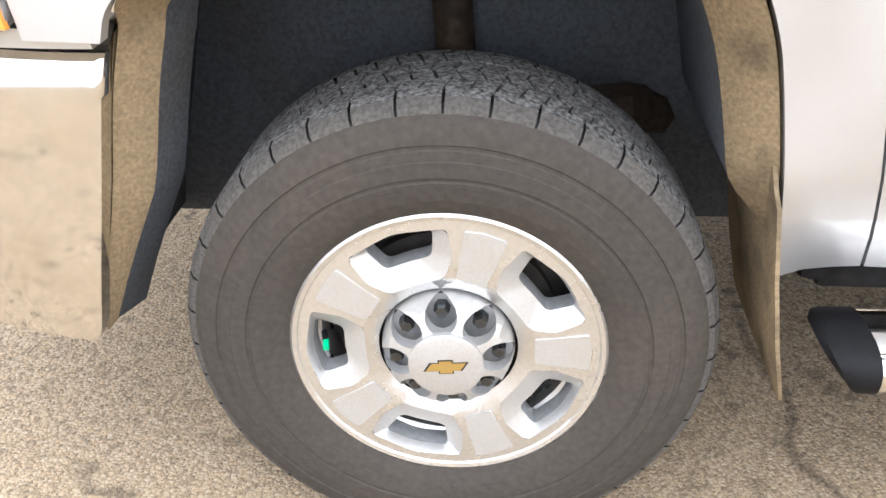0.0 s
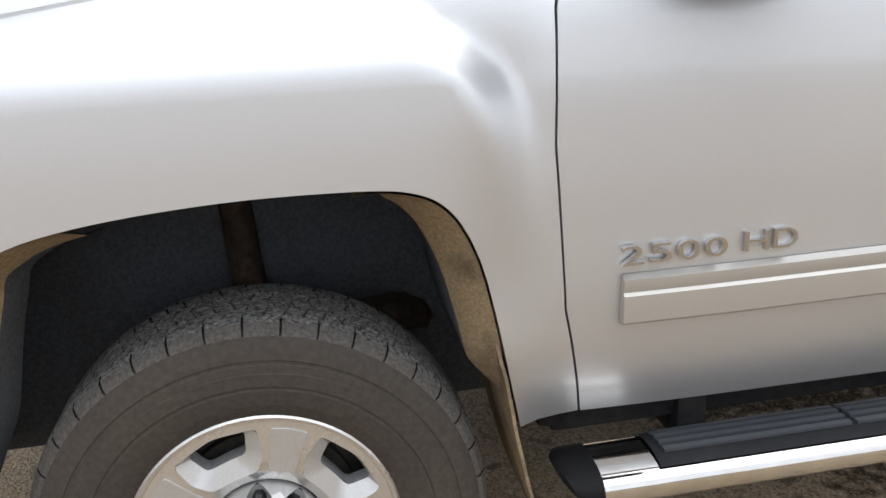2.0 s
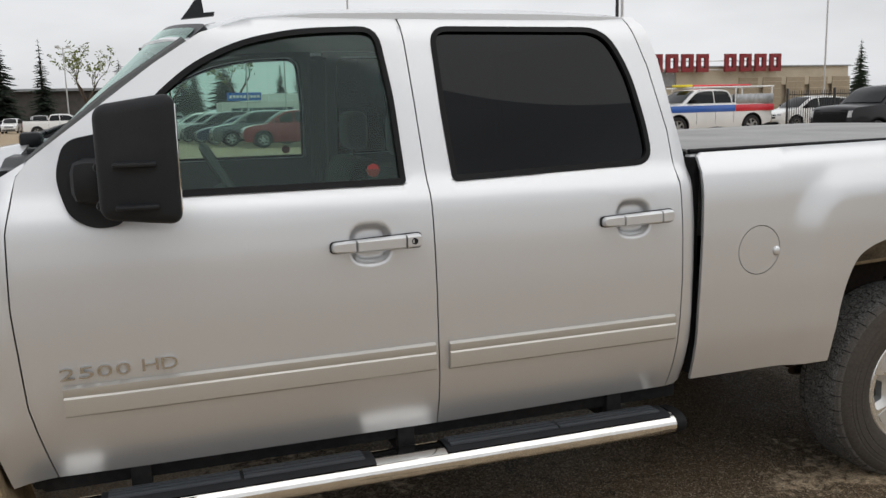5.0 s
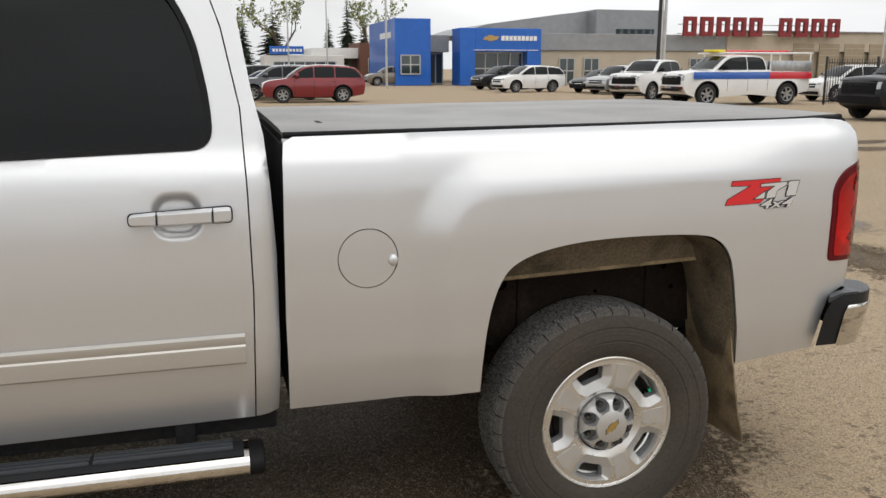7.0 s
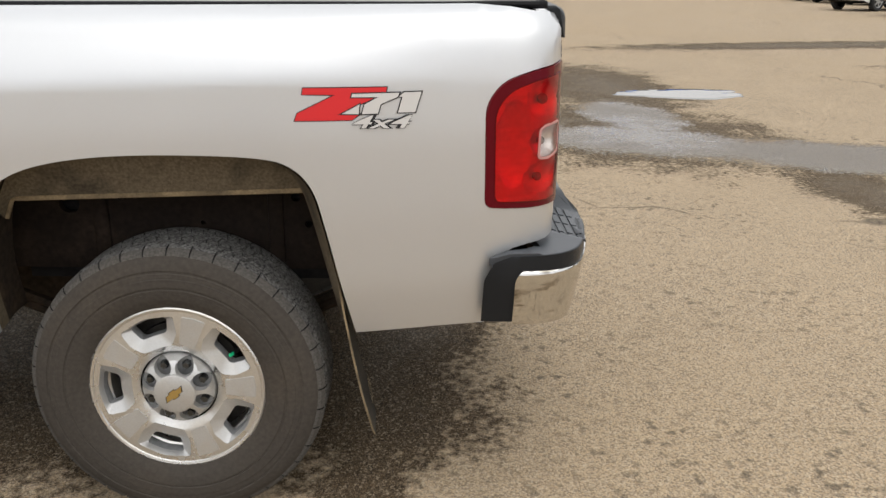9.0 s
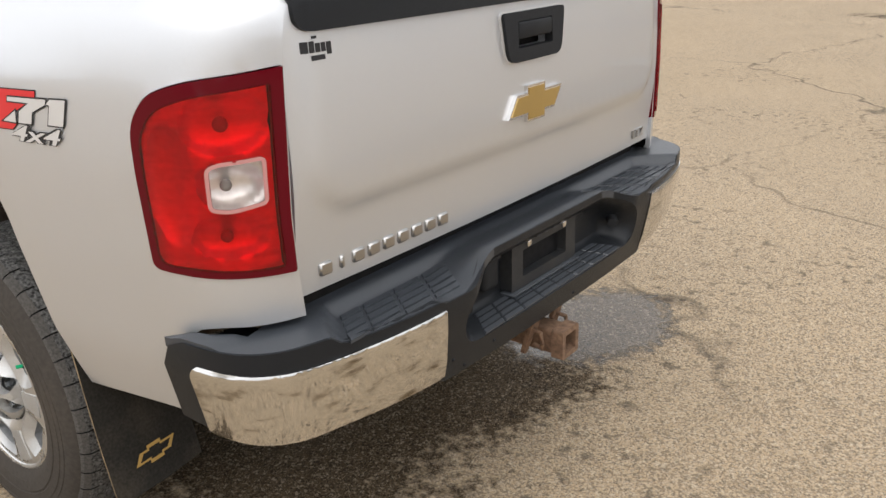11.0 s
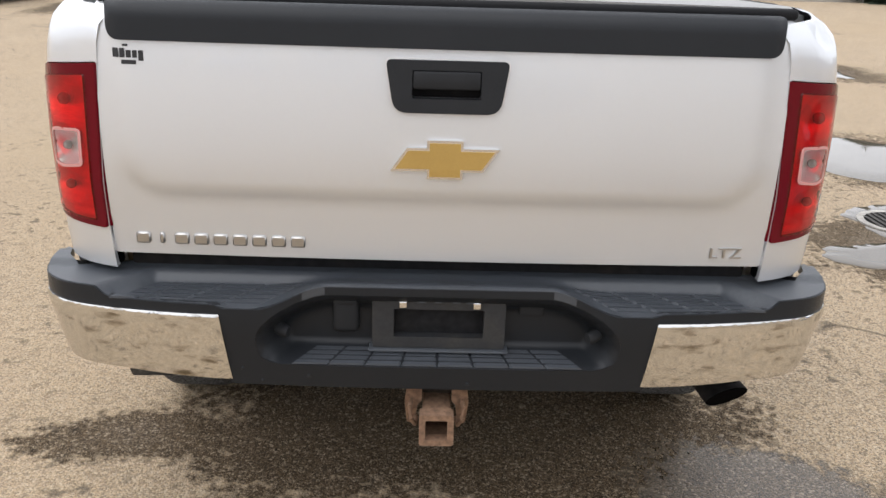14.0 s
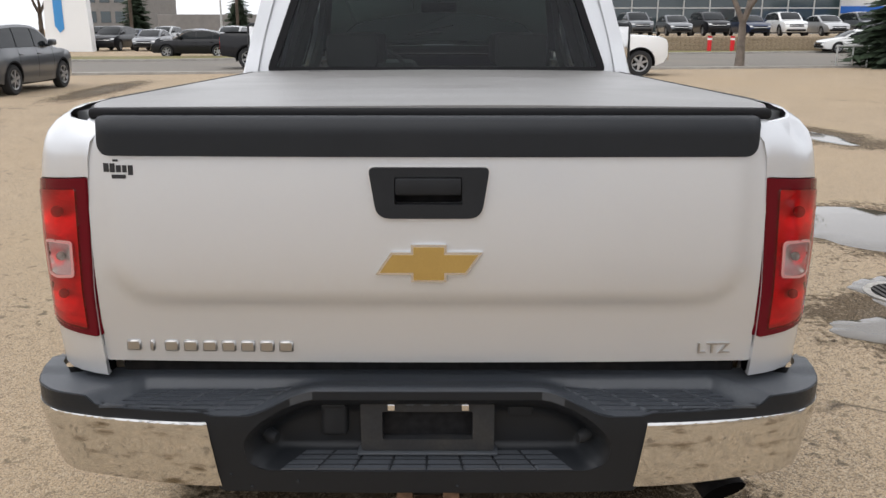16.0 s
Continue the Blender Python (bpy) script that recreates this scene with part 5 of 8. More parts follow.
def tread_pad(corners, height, mat=None):
    """A raised step pad between four ground corners, narrower at its top."""
    bm = bmesh.new()
    c = sum(corners, Vector()) / 4
    low = [bm.verts.new(p - Vector((0, 0, 0.002))) for p in corners]
    high = [bm.verts.new(p + (c - p) * 0.10 + Vector((0, 0, height))) for p in corners]
    bm.faces.new(high)
    for i in range(4):
        bm.faces.new((low[i], low[(i + 1) % 4], high[(i + 1) % 4], high[i]))
    return part("tread_pad", bm, mat or STEP, bumper, angle=20)


for s in (-1, 1):
    for r in range(5):
        x0, x1 = 4.924 + r * 0.0232, 4.924 + r * 0.0232 + 0.0165
        def skewed(x, y):
            return deck(x, s * (y + 0.75 * (x - 4.924)))
        for ya, yb in ((0.325, 0.410), (0.416, 0.508), (0.514, 0.606), (0.612, 0.672)):
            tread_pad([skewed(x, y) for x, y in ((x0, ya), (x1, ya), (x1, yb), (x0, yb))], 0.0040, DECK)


# number-plate bay: a moulded bowl whose floor is a lower step
edge = [p for p in BAY if p[1] > 0.628]
def to_edge(q, z):
    best = 9.0
    for (x0, z0), (x1, z1) in zip(edge, edge[1:]):
        if z0 < 0.70 and abs(x1 - x0) > 0.2:
            continue
        l2 = (x1 - x0) ** 2 + (z1 - z0) ** 2
        t = max(0.0, min(1.0, ((q - x0) * (x1 - x0) + (z - z0) * (z1 - z0)) / l2)) if l2 > 1e-12 else 0.0
        best = min(best, math.hypot(q - x0 - t * (x1 - x0), z - z0 - t * (z1 - z0)))
    return best
def bowl(q, z):
    near = to_edge(q, z)
    floor = ease((z - 0.614) / 0.024)
    side = ease(near / 0.052)
    p = bump(q, z, -0.001)
    deep = p.x - 4.968
    return Vector((p.x - deep * floor * side, p.y * (1 - 0.03 * floor * side), z))
xs = [p[0] for p in BAY]
bm = panel(BAY, [], 0.014, bowl, None, fine=[(min(xs), max(xs), 0.612, 0.650, 0.008)])
part("plate_bay", bm, GREYPLASTIC, bumper, "recessed number plate bay", angle=75)
def step_z(x):
    return 0.6145 + 0.0235 * float(np.interp((5.058 - x) / 0.090, [ease(k / 20) for k in range(21)], [k / 20 for k in range(21)]))
for r in range(4):
    x0, x1 = 5.052 - r * 0.0178, 5.052 - r * 0.0178 - 0.0120
    for c in range(8):
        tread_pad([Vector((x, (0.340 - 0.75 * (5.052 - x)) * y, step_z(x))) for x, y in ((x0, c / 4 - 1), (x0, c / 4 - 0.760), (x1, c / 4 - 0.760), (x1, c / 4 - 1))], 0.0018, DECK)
frame_out = rounded([(-0.156, 0.640), (0.156, 0.640), (0.156, 0.764), (-0.156, 0.764)], 0.006, 3)
frame_in = rounded([(-0.106, 0.668), (0.106, 0.668), (0.106, 0.739), (-0.106, 0.739)], 0.004, 3)
bm = panel(frame_out, [frame_in], 0.04, lambda y, z: Vector((5.003, y, z)), (-0.042, 0, 0))
part("plate_bracket", bm, LOUVREDARK, bumper, "dusty black number plate bracket, empty")
bm = bmesh.new()
cuboid(bm, (4.960, -0.165, 0.632), (5.014, 0.165, 0.6385), 0.003)
part("bracket_foot", bm, STEP, bumper)
bm = bmesh.new()
cuboid(bm, (4.970, -0.11, 0.66), (4.976, 0.11, 0.745), 0.001)
part("bracket_opening", bm, VOID, bumper)
for y in (-0.084, 0.088):
    bm = bmesh.new()
    cuboid(bm, (4.998, y - 0.009, 0.744), (5.010, y + 0.009, 0.761), 0.003)
    part("bolt", bm, BADGE, bumper)
for y in (-0.050, -0.012, 0.030, 0.062):
    bm = bmesh.new()
    cuboid(bm, (4.999, y, 0.756), (5.008, y + 0.020, 0.763), 0.002, seg=1)
    part("bracket_clip", bm, STEP, bumper)
for y in (-0.372, 0.372):
    bm = bmesh.new()
    e = 0.022 if y < 0 else -0.022
    tube(bm, [(4.985, y - e, 0.690), (5.012, y + e * 0.5, 0.681), (5.016, y + e, 0.680)], [0.016, 0.016, 0.013], 12)
    part("plate_lamp", bm, BLACK, bumper)
bm = bmesh.new()
cuboid(bm, (4.950, -0.252, 0.668), (4.990, -0.188, 0.752), 0.014, seg=3)
cuboid(bm, (4.985, -0.248, 0.744), (4.998, -0.192, 0.757), 0.004)
part("trailer_socket", bm, BLACK, bumper)
bm = bmesh.new()
cuboid(bm, (4.955, 0.190, 0.715), (4.976, 0.250, 0.752), 0.006)
part("socket_cover", bm, BLACK, bumper)
for y, z in ((-0.455, 0.600), (-0.30, 0.585), (0.07, 0.572), (-0.41, 0.567)):
    bm = bmesh.new()
    p = bump(s_of(y), z)
    cuboid(bm, (p.x - 0.003, y - 0.004, z - 0.004), (p.x + 0.0035, y + 0.004, z + 0.004), 0.002, seg=1)
    part("bumper_clip", bm, BLACK, bumper)
# hitch receiver
bm = bmesh.new()
for x0, x1, hw, t in ((4.80, 5.055, 0.034, 0.008), (5.050, 5.085, 0.041, 0.015)):
    ring = [(-hw, 0.465 - hw), (hw, 0.465 - hw), (hw, 0.465 + hw), (-hw, 0.465 + hw)]
    panel(rounded(ring, 0.009), [rounded(offset(ring, t), 0.003)], 0.02, lambda y, z: Vector((x1, y, z)), (x0 - x1, 0, 0), bm=bm)
hitch = part("hitch_receiver", bm, RUST, truck, "rusty square hitch receiver")
for s in (-1, 1):
    bm = bmesh.new()
    prism(bm, rounded([(0.036, 0.556), (0.070, 0.556), (0.078, 0.50), (0.072, 0.430), (0.058, 0.424), (0.050, 0.45), (0.046, 0.49), (0.036, 0.50)], 0.008), lambda y, z, d, s=s: Vector((d + 0.3 * (z - 0.49), s * y, z)), 4.992, 5.004)
    tube(bm, [(5.004, s * 0.050, 0.455), (5.030, s * 0.052, 0.450), (5.036, s * 0.062, 0.470), (5.032, s * 0.064, 0.500), (5.000, s * 0.060, 0.505)], 0.006, 8)
    part("chain_plate", bm, RUST, hitch)
bm = bmesh.new()
tube(bm, [(4.88, -0.50, 0.60), (4.88, 0.50, 0.60)], 0.035, 10)
cuboid(bm, (4.93, -0.045, 0.50), (4.97, 0.045, 0.60), 0.006)
rng = random.Random(5)
for k in range(26):
    y = -0.20 + k * 0.016
    low = 0.520 + 0.05 * abs(y / 0.21) ** 3 + rng.uniform(-0.004, 0.004)
    cuboid(bm, (4.945, y, low), (4.975 + rng.uniform(-0.003, 0.003), y + 0.0165, 0.60), 0.002, seg=1)
part("hitch_bar", bm, RUSTFRAME, truck, "flaking rusty hitch crossbar")
bm = bmesh.new()
tube(bm, [(3.9, 0.66, 0.62), (4.40, 0.64, 0.58), (4.58, 0.665, 0.54), (4.68, 0.705, 0.515)], 0.042, 14, cap=False)
first = len(bm.verts)
tube(bm, [(4.62, 0.68, 0.532), (4.72, 0.705, 0.508), (4.80, 0.730, 0.478), (4.872, 0.758, 0.454)], [0.046, 0.050, 0.058, 0.064], 22, cap=False)
# black disc across the mouth paints the pipe's unlit inside
tube(bm, [(4.8725, 0.7582, 0.4538), (4.74, 0.712, 0.500)], [0.061, 0.046], 22, mat=1, cap=True)
bm.verts.ensure_lookup_table()
for v in bm.verts[first:]:
    mid_z = float(np.interp(v.co.x, [4.62, 4.80, 4.875], [0.532, 0.478, 0.452]))
    v.co.z = mid_z + (v.co.z - mid_z) * (1 - 0.42 * ease((v.co.x - 4.70) / 0.12))
part("exhaust_pipe", bm, [VOID, SEAMBLACK], truck, "rusty exhaust pipe with a sooty mouth")

# frame, axles, rear housings
bm = bmesh.new()
for y in (-0.46, 0.46):
    cuboid(bm, (-0.9, y - 0.05, 0.50), (2.9, y + 0.05, 0.66), 0.01)
    cuboid(bm, (2.85, y - 0.05, 0.60), (4.80, y + 0.05, 0.76), 0.01)
for x in (0.7, 1.6, 2.6, 3.3):
    cuboid(bm, (x, -0.46, 0.54), (x + 0.08, 0.46, 0.62), 0.01)
cuboid(bm, (2.9, -0.40, 0.42), (3.7, 0.1, 0.62), 0.04)
part("chassis_frame", bm, RUSTFRAME, truck)
bm = bmesh.new()
for s in (-1, 1):
    pts = [(3.20, s * 0.60, 0.58), (3.55, s * 0.60, 0.44), (3.886, s * 0.60, 0.40), (4.25, s * 0.60, 0.52), (4.55, s * 0.60, 0.66)]
    for k in range(3):
        tube(bm, [(x, y, z - 0.026 * k) for x, y, z in pts[(1 if k > 1 else 0):(4 if k > 1 else 5)]], 0.024, 6, flat=0.6)
    tube(bm, [(3.80, s * 0.58, 0.42), (3.72, s * 0.52, 0.85)], 0.03, 8)
tube(bm, [(3.886, -0.80, 0.385), (3.886, 0.80, 0.385)], 0.05, 10)
part("rear_axle", bm, RUSTFRAME, truck)
bm = bmesh.new()
bmesh.ops.create_uvsphere(bm, u_segments=20, v_segments=12, radius=0.16)
for v in bm.verts:
    v.co = Vector((3.886 + v.co.x, v.co.y * 0.8, 0.385 + v.co.z))
part("differential", bm, RUSTFRAME, truck)
bm = bmesh.new()
tube(bm, [(0, -0.80, 0.385), (0, 0.80, 0.385)], 0.045, 10)
part("front_axle", bm, RUSTFRAME, truck)
for s in (-1, 1):
    bm = bmesh.new()
    tube(bm, [(0.02, s * 0.60, 0.40), (-0.02, s * 0.52, 0.92)], 0.035, 10)
    tube(bm, [(-0.05, s * 0.64, 0.62), (0.28, s * 0.58, 0.64), (0.35, s * 0.50, 0.60)], 0.045, 8)
    tube(bm, [(-0.25, s * 0.60, 0.60), (-0.05, s * 0.64, 0.66), (0.0, s * 0.62, 0.72)], 0.04, 8)
    part("suspension_arm", bm, RUSTFRAME, truck)
bm = bmesh.new()
housing(ARCH_R, lambda x, z: box_side(x, z).y, (3.886, 0.5), bm, 0, 1, (0.0, 0.075, 0.13, 0.21))
rim_line = softened([(3.439, 0.866), (3.475, 0.955), (3.522, 0.990), (3.616, 1.015), (3.771, 1.035), (3.973, 1.038), (4.183, 1.032), (4.249, 1.010)])
a = [bm.verts.new((x, -0.905, z + 0.02)) for x, z in rim_line]
b = [bm.verts.new((x, -0.86, min(z - 0.02, 0.905 + 0.038 * (x - 3.44)))) for x, z in rim_line]
for i in range(len(rim_line) - 1):
    bm.faces.new((a[i], a[i + 1], b[i + 1], b[i])).material_index = 0
tube(bm, [tuple(v.co) for v in b[1:-1]], 0.0075, 6, mat=2)
# muddy inner liner curling down behind the wheel
lip = softened([(4.10, 1.054), (4.178, 1.049), (4.243, 1.022), (4.287, 0.968), (4.310, 0.878), (4.344, 0.72), (4.372, 0.585)])
a = [bm.verts.new((x, box_side(x, z).y + 0.006, z)) for x, z in lip]
b = [bm.verts.new((x - 0.065 * min(1, 4 * i / len(lip)) * (1 - 0.5 * i / len(lip)), -0.87, z - 0.012)) for i, (x, z) in enumerate(lip)]
c = [bm.verts.new((v.co.x + 0.01, -0.74, v.co.z)) for v in b]
for r0, r1 in ((a, b), (b, c)):
    for i in range(len(lip) - 1):
        bm.faces.new((r0[i], r0[i + 1], r1[i + 1], r1[i])).material_index = 0
rl = part("rear_wheel_liner", bm, [MUDDARK, RUSTFRAME, MUD], truck, "dusty tan and black rear wheel housing", angle=60)
mirrored(rl, truck)
holes = [[(x + r * math.cos(a), z + r * math.sin(a) * 0.9) for a in [2 * math.pi * k / 14 for k in range(14)]]
         for x, z, r in ((3.555, 0.855, 0.030), (3.70, 0.875, 0.010), (3.99, 0.905, 0.012), (4.06, 0.900, 0.009), (4.20, 0.880, 0.014), (4.235, 0.800, 0.012), (3.93, 0.80, 0.008))]
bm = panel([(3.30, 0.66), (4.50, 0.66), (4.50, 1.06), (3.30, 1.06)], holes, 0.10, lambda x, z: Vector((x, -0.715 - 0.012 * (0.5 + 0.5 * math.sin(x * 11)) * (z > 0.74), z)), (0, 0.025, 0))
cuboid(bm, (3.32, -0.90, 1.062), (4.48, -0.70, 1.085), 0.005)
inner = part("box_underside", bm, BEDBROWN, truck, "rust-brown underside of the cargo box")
mirrored(inner, truck)
for x in (3.62, 4.12):
    bm = bmesh.new()
    cuboid(bm, (x, -0.735, 0.68), (x + 0.045, -0.70, 1.05), 0.008)
    mirrored(part("box_rib", bm, BEDBROWN, truck), truck)
bm = bmesh.new()
cuboid(bm, (3.40, -0.69, 0.62), (4.46, -0.66, 1.05), 0.004)
mirrored(part("inner_splash_panel", bm, VOID, truck), truck)

# running boards
for s in (-1, 1):
    board = bmesh.new()
    ring_pts = []
    for k in range(20):
        a = 2 * math.pi * k / 20
        ca, sa = math.cos(a), math.sin(a)
        ring_pts.append((math.copysign(abs(ca) ** 0.75, ca) * 0.078, math.copysign(abs(sa) ** 0.85, sa) * 0.040))
    rows = []
    for x in [0.600 + 2.07 * i / 14 for i in range(15)]:
        rows.append([board.verts.new((x, s * (0.955 + a), 0.420 + b)) for a, b in ring_pts])
    for r0, r1 in zip(rows, rows[1:]):
        for k in range(20):
            board.faces.new((r0[k], r0[(k + 1) % 20], r1[(k + 1) % 20], r1[k]))
    board_ob = part("running_board", board, CHROME, truck, "chrome oval running board with black pads", angle=50)
    for x0, x1, dx in ((0.602, 0.528, -1), (2.665, 2.712, 1)):
        bm = bmesh.new()
        rows = []
        for t in (0, 0.35, 0.7, 0.9, 1.0):
            k = float(np.interp(t, [0, 0.7, 0.9, 1.0], [1.04, 1.03, 0.96, 0.78]))
            slope = 0.050 * t if dx < 0 else 0.0
            rows.append([bm.verts.new((x0 + (x1 - x0) * t + slope * (0.040 - b) / 0.080, s * (0.955 + a * k), 0.420 + b * k)) for a, b in ring_pts])
        for r0, r1 in zip(rows, rows[1:]):
            for k in range(20):
                bm.faces.new((r0[k], r0[(k + 1) % 20], r1[(k + 1) % 20], r1[k]))
        bm.faces.new(rows[-1])
        part("end_cap", bm, RUBBER, board_ob, "black plastic end cap")
    for x0, x1 in ((0.715, 1.545), (1.790, 2.650)):
        bm = bmesh.new()
        def pad_place(x, t, d, s=s):
            y = 0.90 + t
            b = ((y - 0.955) / 0.078)
            return Vector((x, s * y, 0.420 + 0.040 * (max(0, 1 - abs(b) ** 2.4)) ** 0.45 + d))
        rows = []
        ts = [-0.018, -0.004, 0.01, 0.03, 0.05, 0.07, 0.09, 0.105, 0.115]
        xs = [x0 + (x1 - x0) * i / 8 for i in range(9)]
        grid = [[bm.verts.new(pad_place(x, t, 0.006)) for t in ts] for x in xs]
        for i in range(8):
            for j in range(len(ts) - 1):
                bm.faces.new((grid[i][j], grid[i + 1][j], grid[i + 1][j + 1], grid[i][j + 1]))
        ribs = []
        for j, t in enumerate((0.006, 0.028, 0.05, 0.072)):
            segs = 2
            for q in range(segs):
                a0 = x0 + 0.02 + (x1 - x0 - 0.04) * q / segs
                a1 = x0 + 0.02 + (x1 - x0 - 0.04) * (q + 1) / segs - 0.012
                ribs.append((a0, a1, t))
        pad = part("step_pad", bm, BLACK, board_ob, "ribbed black step pad")
        for a0, a1, t in ribs:
            bm = bmesh.new()
            prism(bm, [(a0, t), (a1, t), (a1, t + 0.012), (a0, t + 0.012)], pad_place, 0.004, 0.0115)
            part("rib", bm, STEP, pad)
    for x in (0.80, 1.65, 2.45):
        bm = bmesh.new()
        cuboid(bm, (x, min(s * 0.50, s * 0.93), 0.42), (x + 0.06, max(s * 0.50, s * 0.93), 0.455), 0.008)
        cuboid(bm, (x, min(s * 0.86, s * 0.90), 0.44), (x + 0.06, max(s * 0.86, s * 0.90), 0.53), 0.006)
        part("bracket", bm, VOID, board_ob)
for s in (-1, 1):
    bm = bmesh.new()
    cuboid(bm, (0.55, min(s * 0.80, s * 0.875), 0.47), (2.76, max(s * 0.80, s * 0.875), 0.55), 0.01)
    part("sill", bm, VOID, truck)


# ---- wheels ----
def wheel_meshes():
    """One wheel about its hub, outer side towards -y."""
    got = {}
    R = 0.412
    bm = bmesh.new()
    prof = [(0.236, -0.020), (0.240, -0.032), (0.252, -0.042), (0.275, -0.052), (0.300, -0.0555), (0.302, -0.0535), (0.306, -0.0535), (0.308, -0.056), (0.330, -0.0555), (0.332, -0.0535), (0.337, -0.053),
            (0.345, -0.0525), (0.347, -0.0505), (0.352, -0.0500), (0.354, -0.0520), (0.368, -0.0490), (0.381, -0.0415), (R - 0.0215, -0.0335), (R - 0.011, -0.020), (R - 0.010, 0.02), (R - 0.008, 0.08), (R - 0.010, 0.14),
            (R - 0.012, 0.174), (0.37, 0.20), (0.33, 0.212), (0.28, 0.206), (0.24, 0.185), (0.235, 0.17)]
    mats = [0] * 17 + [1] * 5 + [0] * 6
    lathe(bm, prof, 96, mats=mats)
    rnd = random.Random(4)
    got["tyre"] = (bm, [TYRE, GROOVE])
    # raised bars where the sidewall's words stand
    bm = bmesh.new()
    for base in (60, 240):
        for i in range(9):
            a0 = radians(base + 48 - i * 11)
            a1 = a0 - radians(7.5)
            pts = [(0.272, a0), (0.272, a1), (0.292, a1), (0.292, a0)]
            prism(bm, [(r * math.cos(a), r * math.sin(a)) for r, a in pts], lambda u, v, d: Vector((u, -float(np.interp(math.hypot(u, v), [0.252, 0.275, 0.30], [0.042, 0.052, 0.0555])) - d, v)), -0.002, 0.0009)
    got["sidewall_mark"] = (bm, [TYRE])
    # tread blocks and shoulder lugs
    bm = bmesh.new()
    def block(a0, a1, y0, y1, r0, r1, skew):
        vs = []
        for r in (r0, r1):
            for y, da in ((y0, 0), (y1, skew)):
                for a in (a0, a1):
                    vs.append(bm.verts.new((r * math.cos(a + da), y, r * math.sin(a + da))))
        for idx in ((4, 5, 7, 6), (0, 4, 6, 2), (1, 3, 7, 5), (0, 1, 5, 4), (2, 6, 7, 3)):
            bm.faces.new([vs[i] for i in idx])
    n = 76
    for c, (y0, y1) in enumerate(((0.008, 0.042), (0.044, 0.077), (0.079, 0.112), (0.114, 0.148))):
        for i in range(n):
            a = 2 * math.pi * (i + 0.37 * c) / n
            block(a, a + 2 * math.pi / n * rnd.uniform(0.84, 0.92), y0, y1 - rnd.uniform(0, 0.002), R - 0.012, R - rnd.uniform(0, 0.0012), 0.022 * (1 if c % 2 else -1))
    n = 40
    for i in range(n):
        a = 2 * math.pi * i / n
        w = 2 * math.pi / n * 0.935
        for ya, yb, yc in ((0.007, -0.016, -0.030), (0.150, 0.172, 0.188)):
            o = -1 if yc < 0 else 1
            rows = [(R - 0.001, ya), (R - 0.004, yb), (R - 0.0135, yc), (R - 0.023, yc + o * 0.0045)]
            v = [[bm.verts.new((r * math.cos(t), y, r * math.sin(t))) for t in (a, a + w / 2, a + w)] for r, y in rows]
            low = [[bm.verts.new(((r - 0.006) * math.cos(t), y - o * 0.004, (r - 0.006) * math.sin(t))) for t in (a, a + w)] for r, y in rows]
            for q in range(3):
                for k in range(2):
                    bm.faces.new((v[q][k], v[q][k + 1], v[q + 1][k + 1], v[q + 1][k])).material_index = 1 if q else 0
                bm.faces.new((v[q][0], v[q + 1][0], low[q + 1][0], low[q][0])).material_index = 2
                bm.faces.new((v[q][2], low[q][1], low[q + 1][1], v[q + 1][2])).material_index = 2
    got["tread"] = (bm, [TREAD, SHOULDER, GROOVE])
    # rim
    bm = bmesh.new()
    lathe(bm, [(0.236, 0.17), (0.215, 0.16), (0.205, 0.06), (0.205, 0.02), (0.232, 0.0), (0.238, -0.018), (0.2445, -0.026), (0.2455, -0.034), (0.240, -0.038), (0.2335, -0.036), (0.2315, -0.033)], 72)

    def dish(x, z):
        r = math.hypot(x, z)
        return Vector((x, -float(np.interp(r, [0.09, 0.105, 0.125, 0.16, 0.2315], [0.012, 0.016, 0.029, 0.034, 0.033])), z))
    slots, deep = [], []
    for k in range(5):
        c = radians(110 + 72 * k)
        def arc(r, half):
            return (r * math.cos(c + radians(half)), r * math.sin(c + radians(half)))
        slots.append(rounded([arc(0.132, -19), arc(0.170, -23.5), arc(0.218, -21), arc(0.2215, 0), arc(0.218, 21), arc(0.170, 23.5), arc(0.132, 19), arc(0.128, 0)], [0.008, 0.004, 0.010, 0.02, 0.010, 0.004, 0.008, 0.02], 3))
        deep.append(rounded([arc(0.164, -13), arc(0.210, -15), arc(0.213, 0), arc(0.210, 15), arc(0.164, 13), arc(0.162, 0)], [0.010, 0.010, 0.02, 0.010, 0.010, 0.02], 4))
    circle = lambda r, m: [(r * math.cos(2 * math.pi * k / m), r * math.sin(2 * math.pi * k / m)) for k in range(m)]
    panel(circle(0.2315, 72), slots + [circle(0.108, 40)], 0.022, dish, None, bm=bm)
    got["rim"] = (bm, [ALLOY])
    bm = bmesh.new()
    for s, d in zip(slots, deep):
        m = 60
        def even(poly):
            p = resample(poly, 0.0015)
            c = (sum(q[0] for q in poly) / len(poly), sum(q[1] for q in poly) / len(poly))
            out = []
            for k in range(m):
                a = 2 * math.pi * k / m
                out.append(max(p, key=lambda q: math.cos(math.atan2(q[1] - cc[1], q[0] - cc[0]) - a)))
            return out
        cc = (sum(q[0] for q in d) / len(d), sum(q[1] for q in d) / len(d))
        A, B = even(s), even(d)
        ra = [bm.verts.new(dish(*p)) for p in A]
        rb = [bm.verts.new(dish(*p) + Vector((0, 0.017, 0))) for p in B]
        rc = [bm.verts.new(dish(*p) + Vector((0, 0.050, 0))) for p in B]
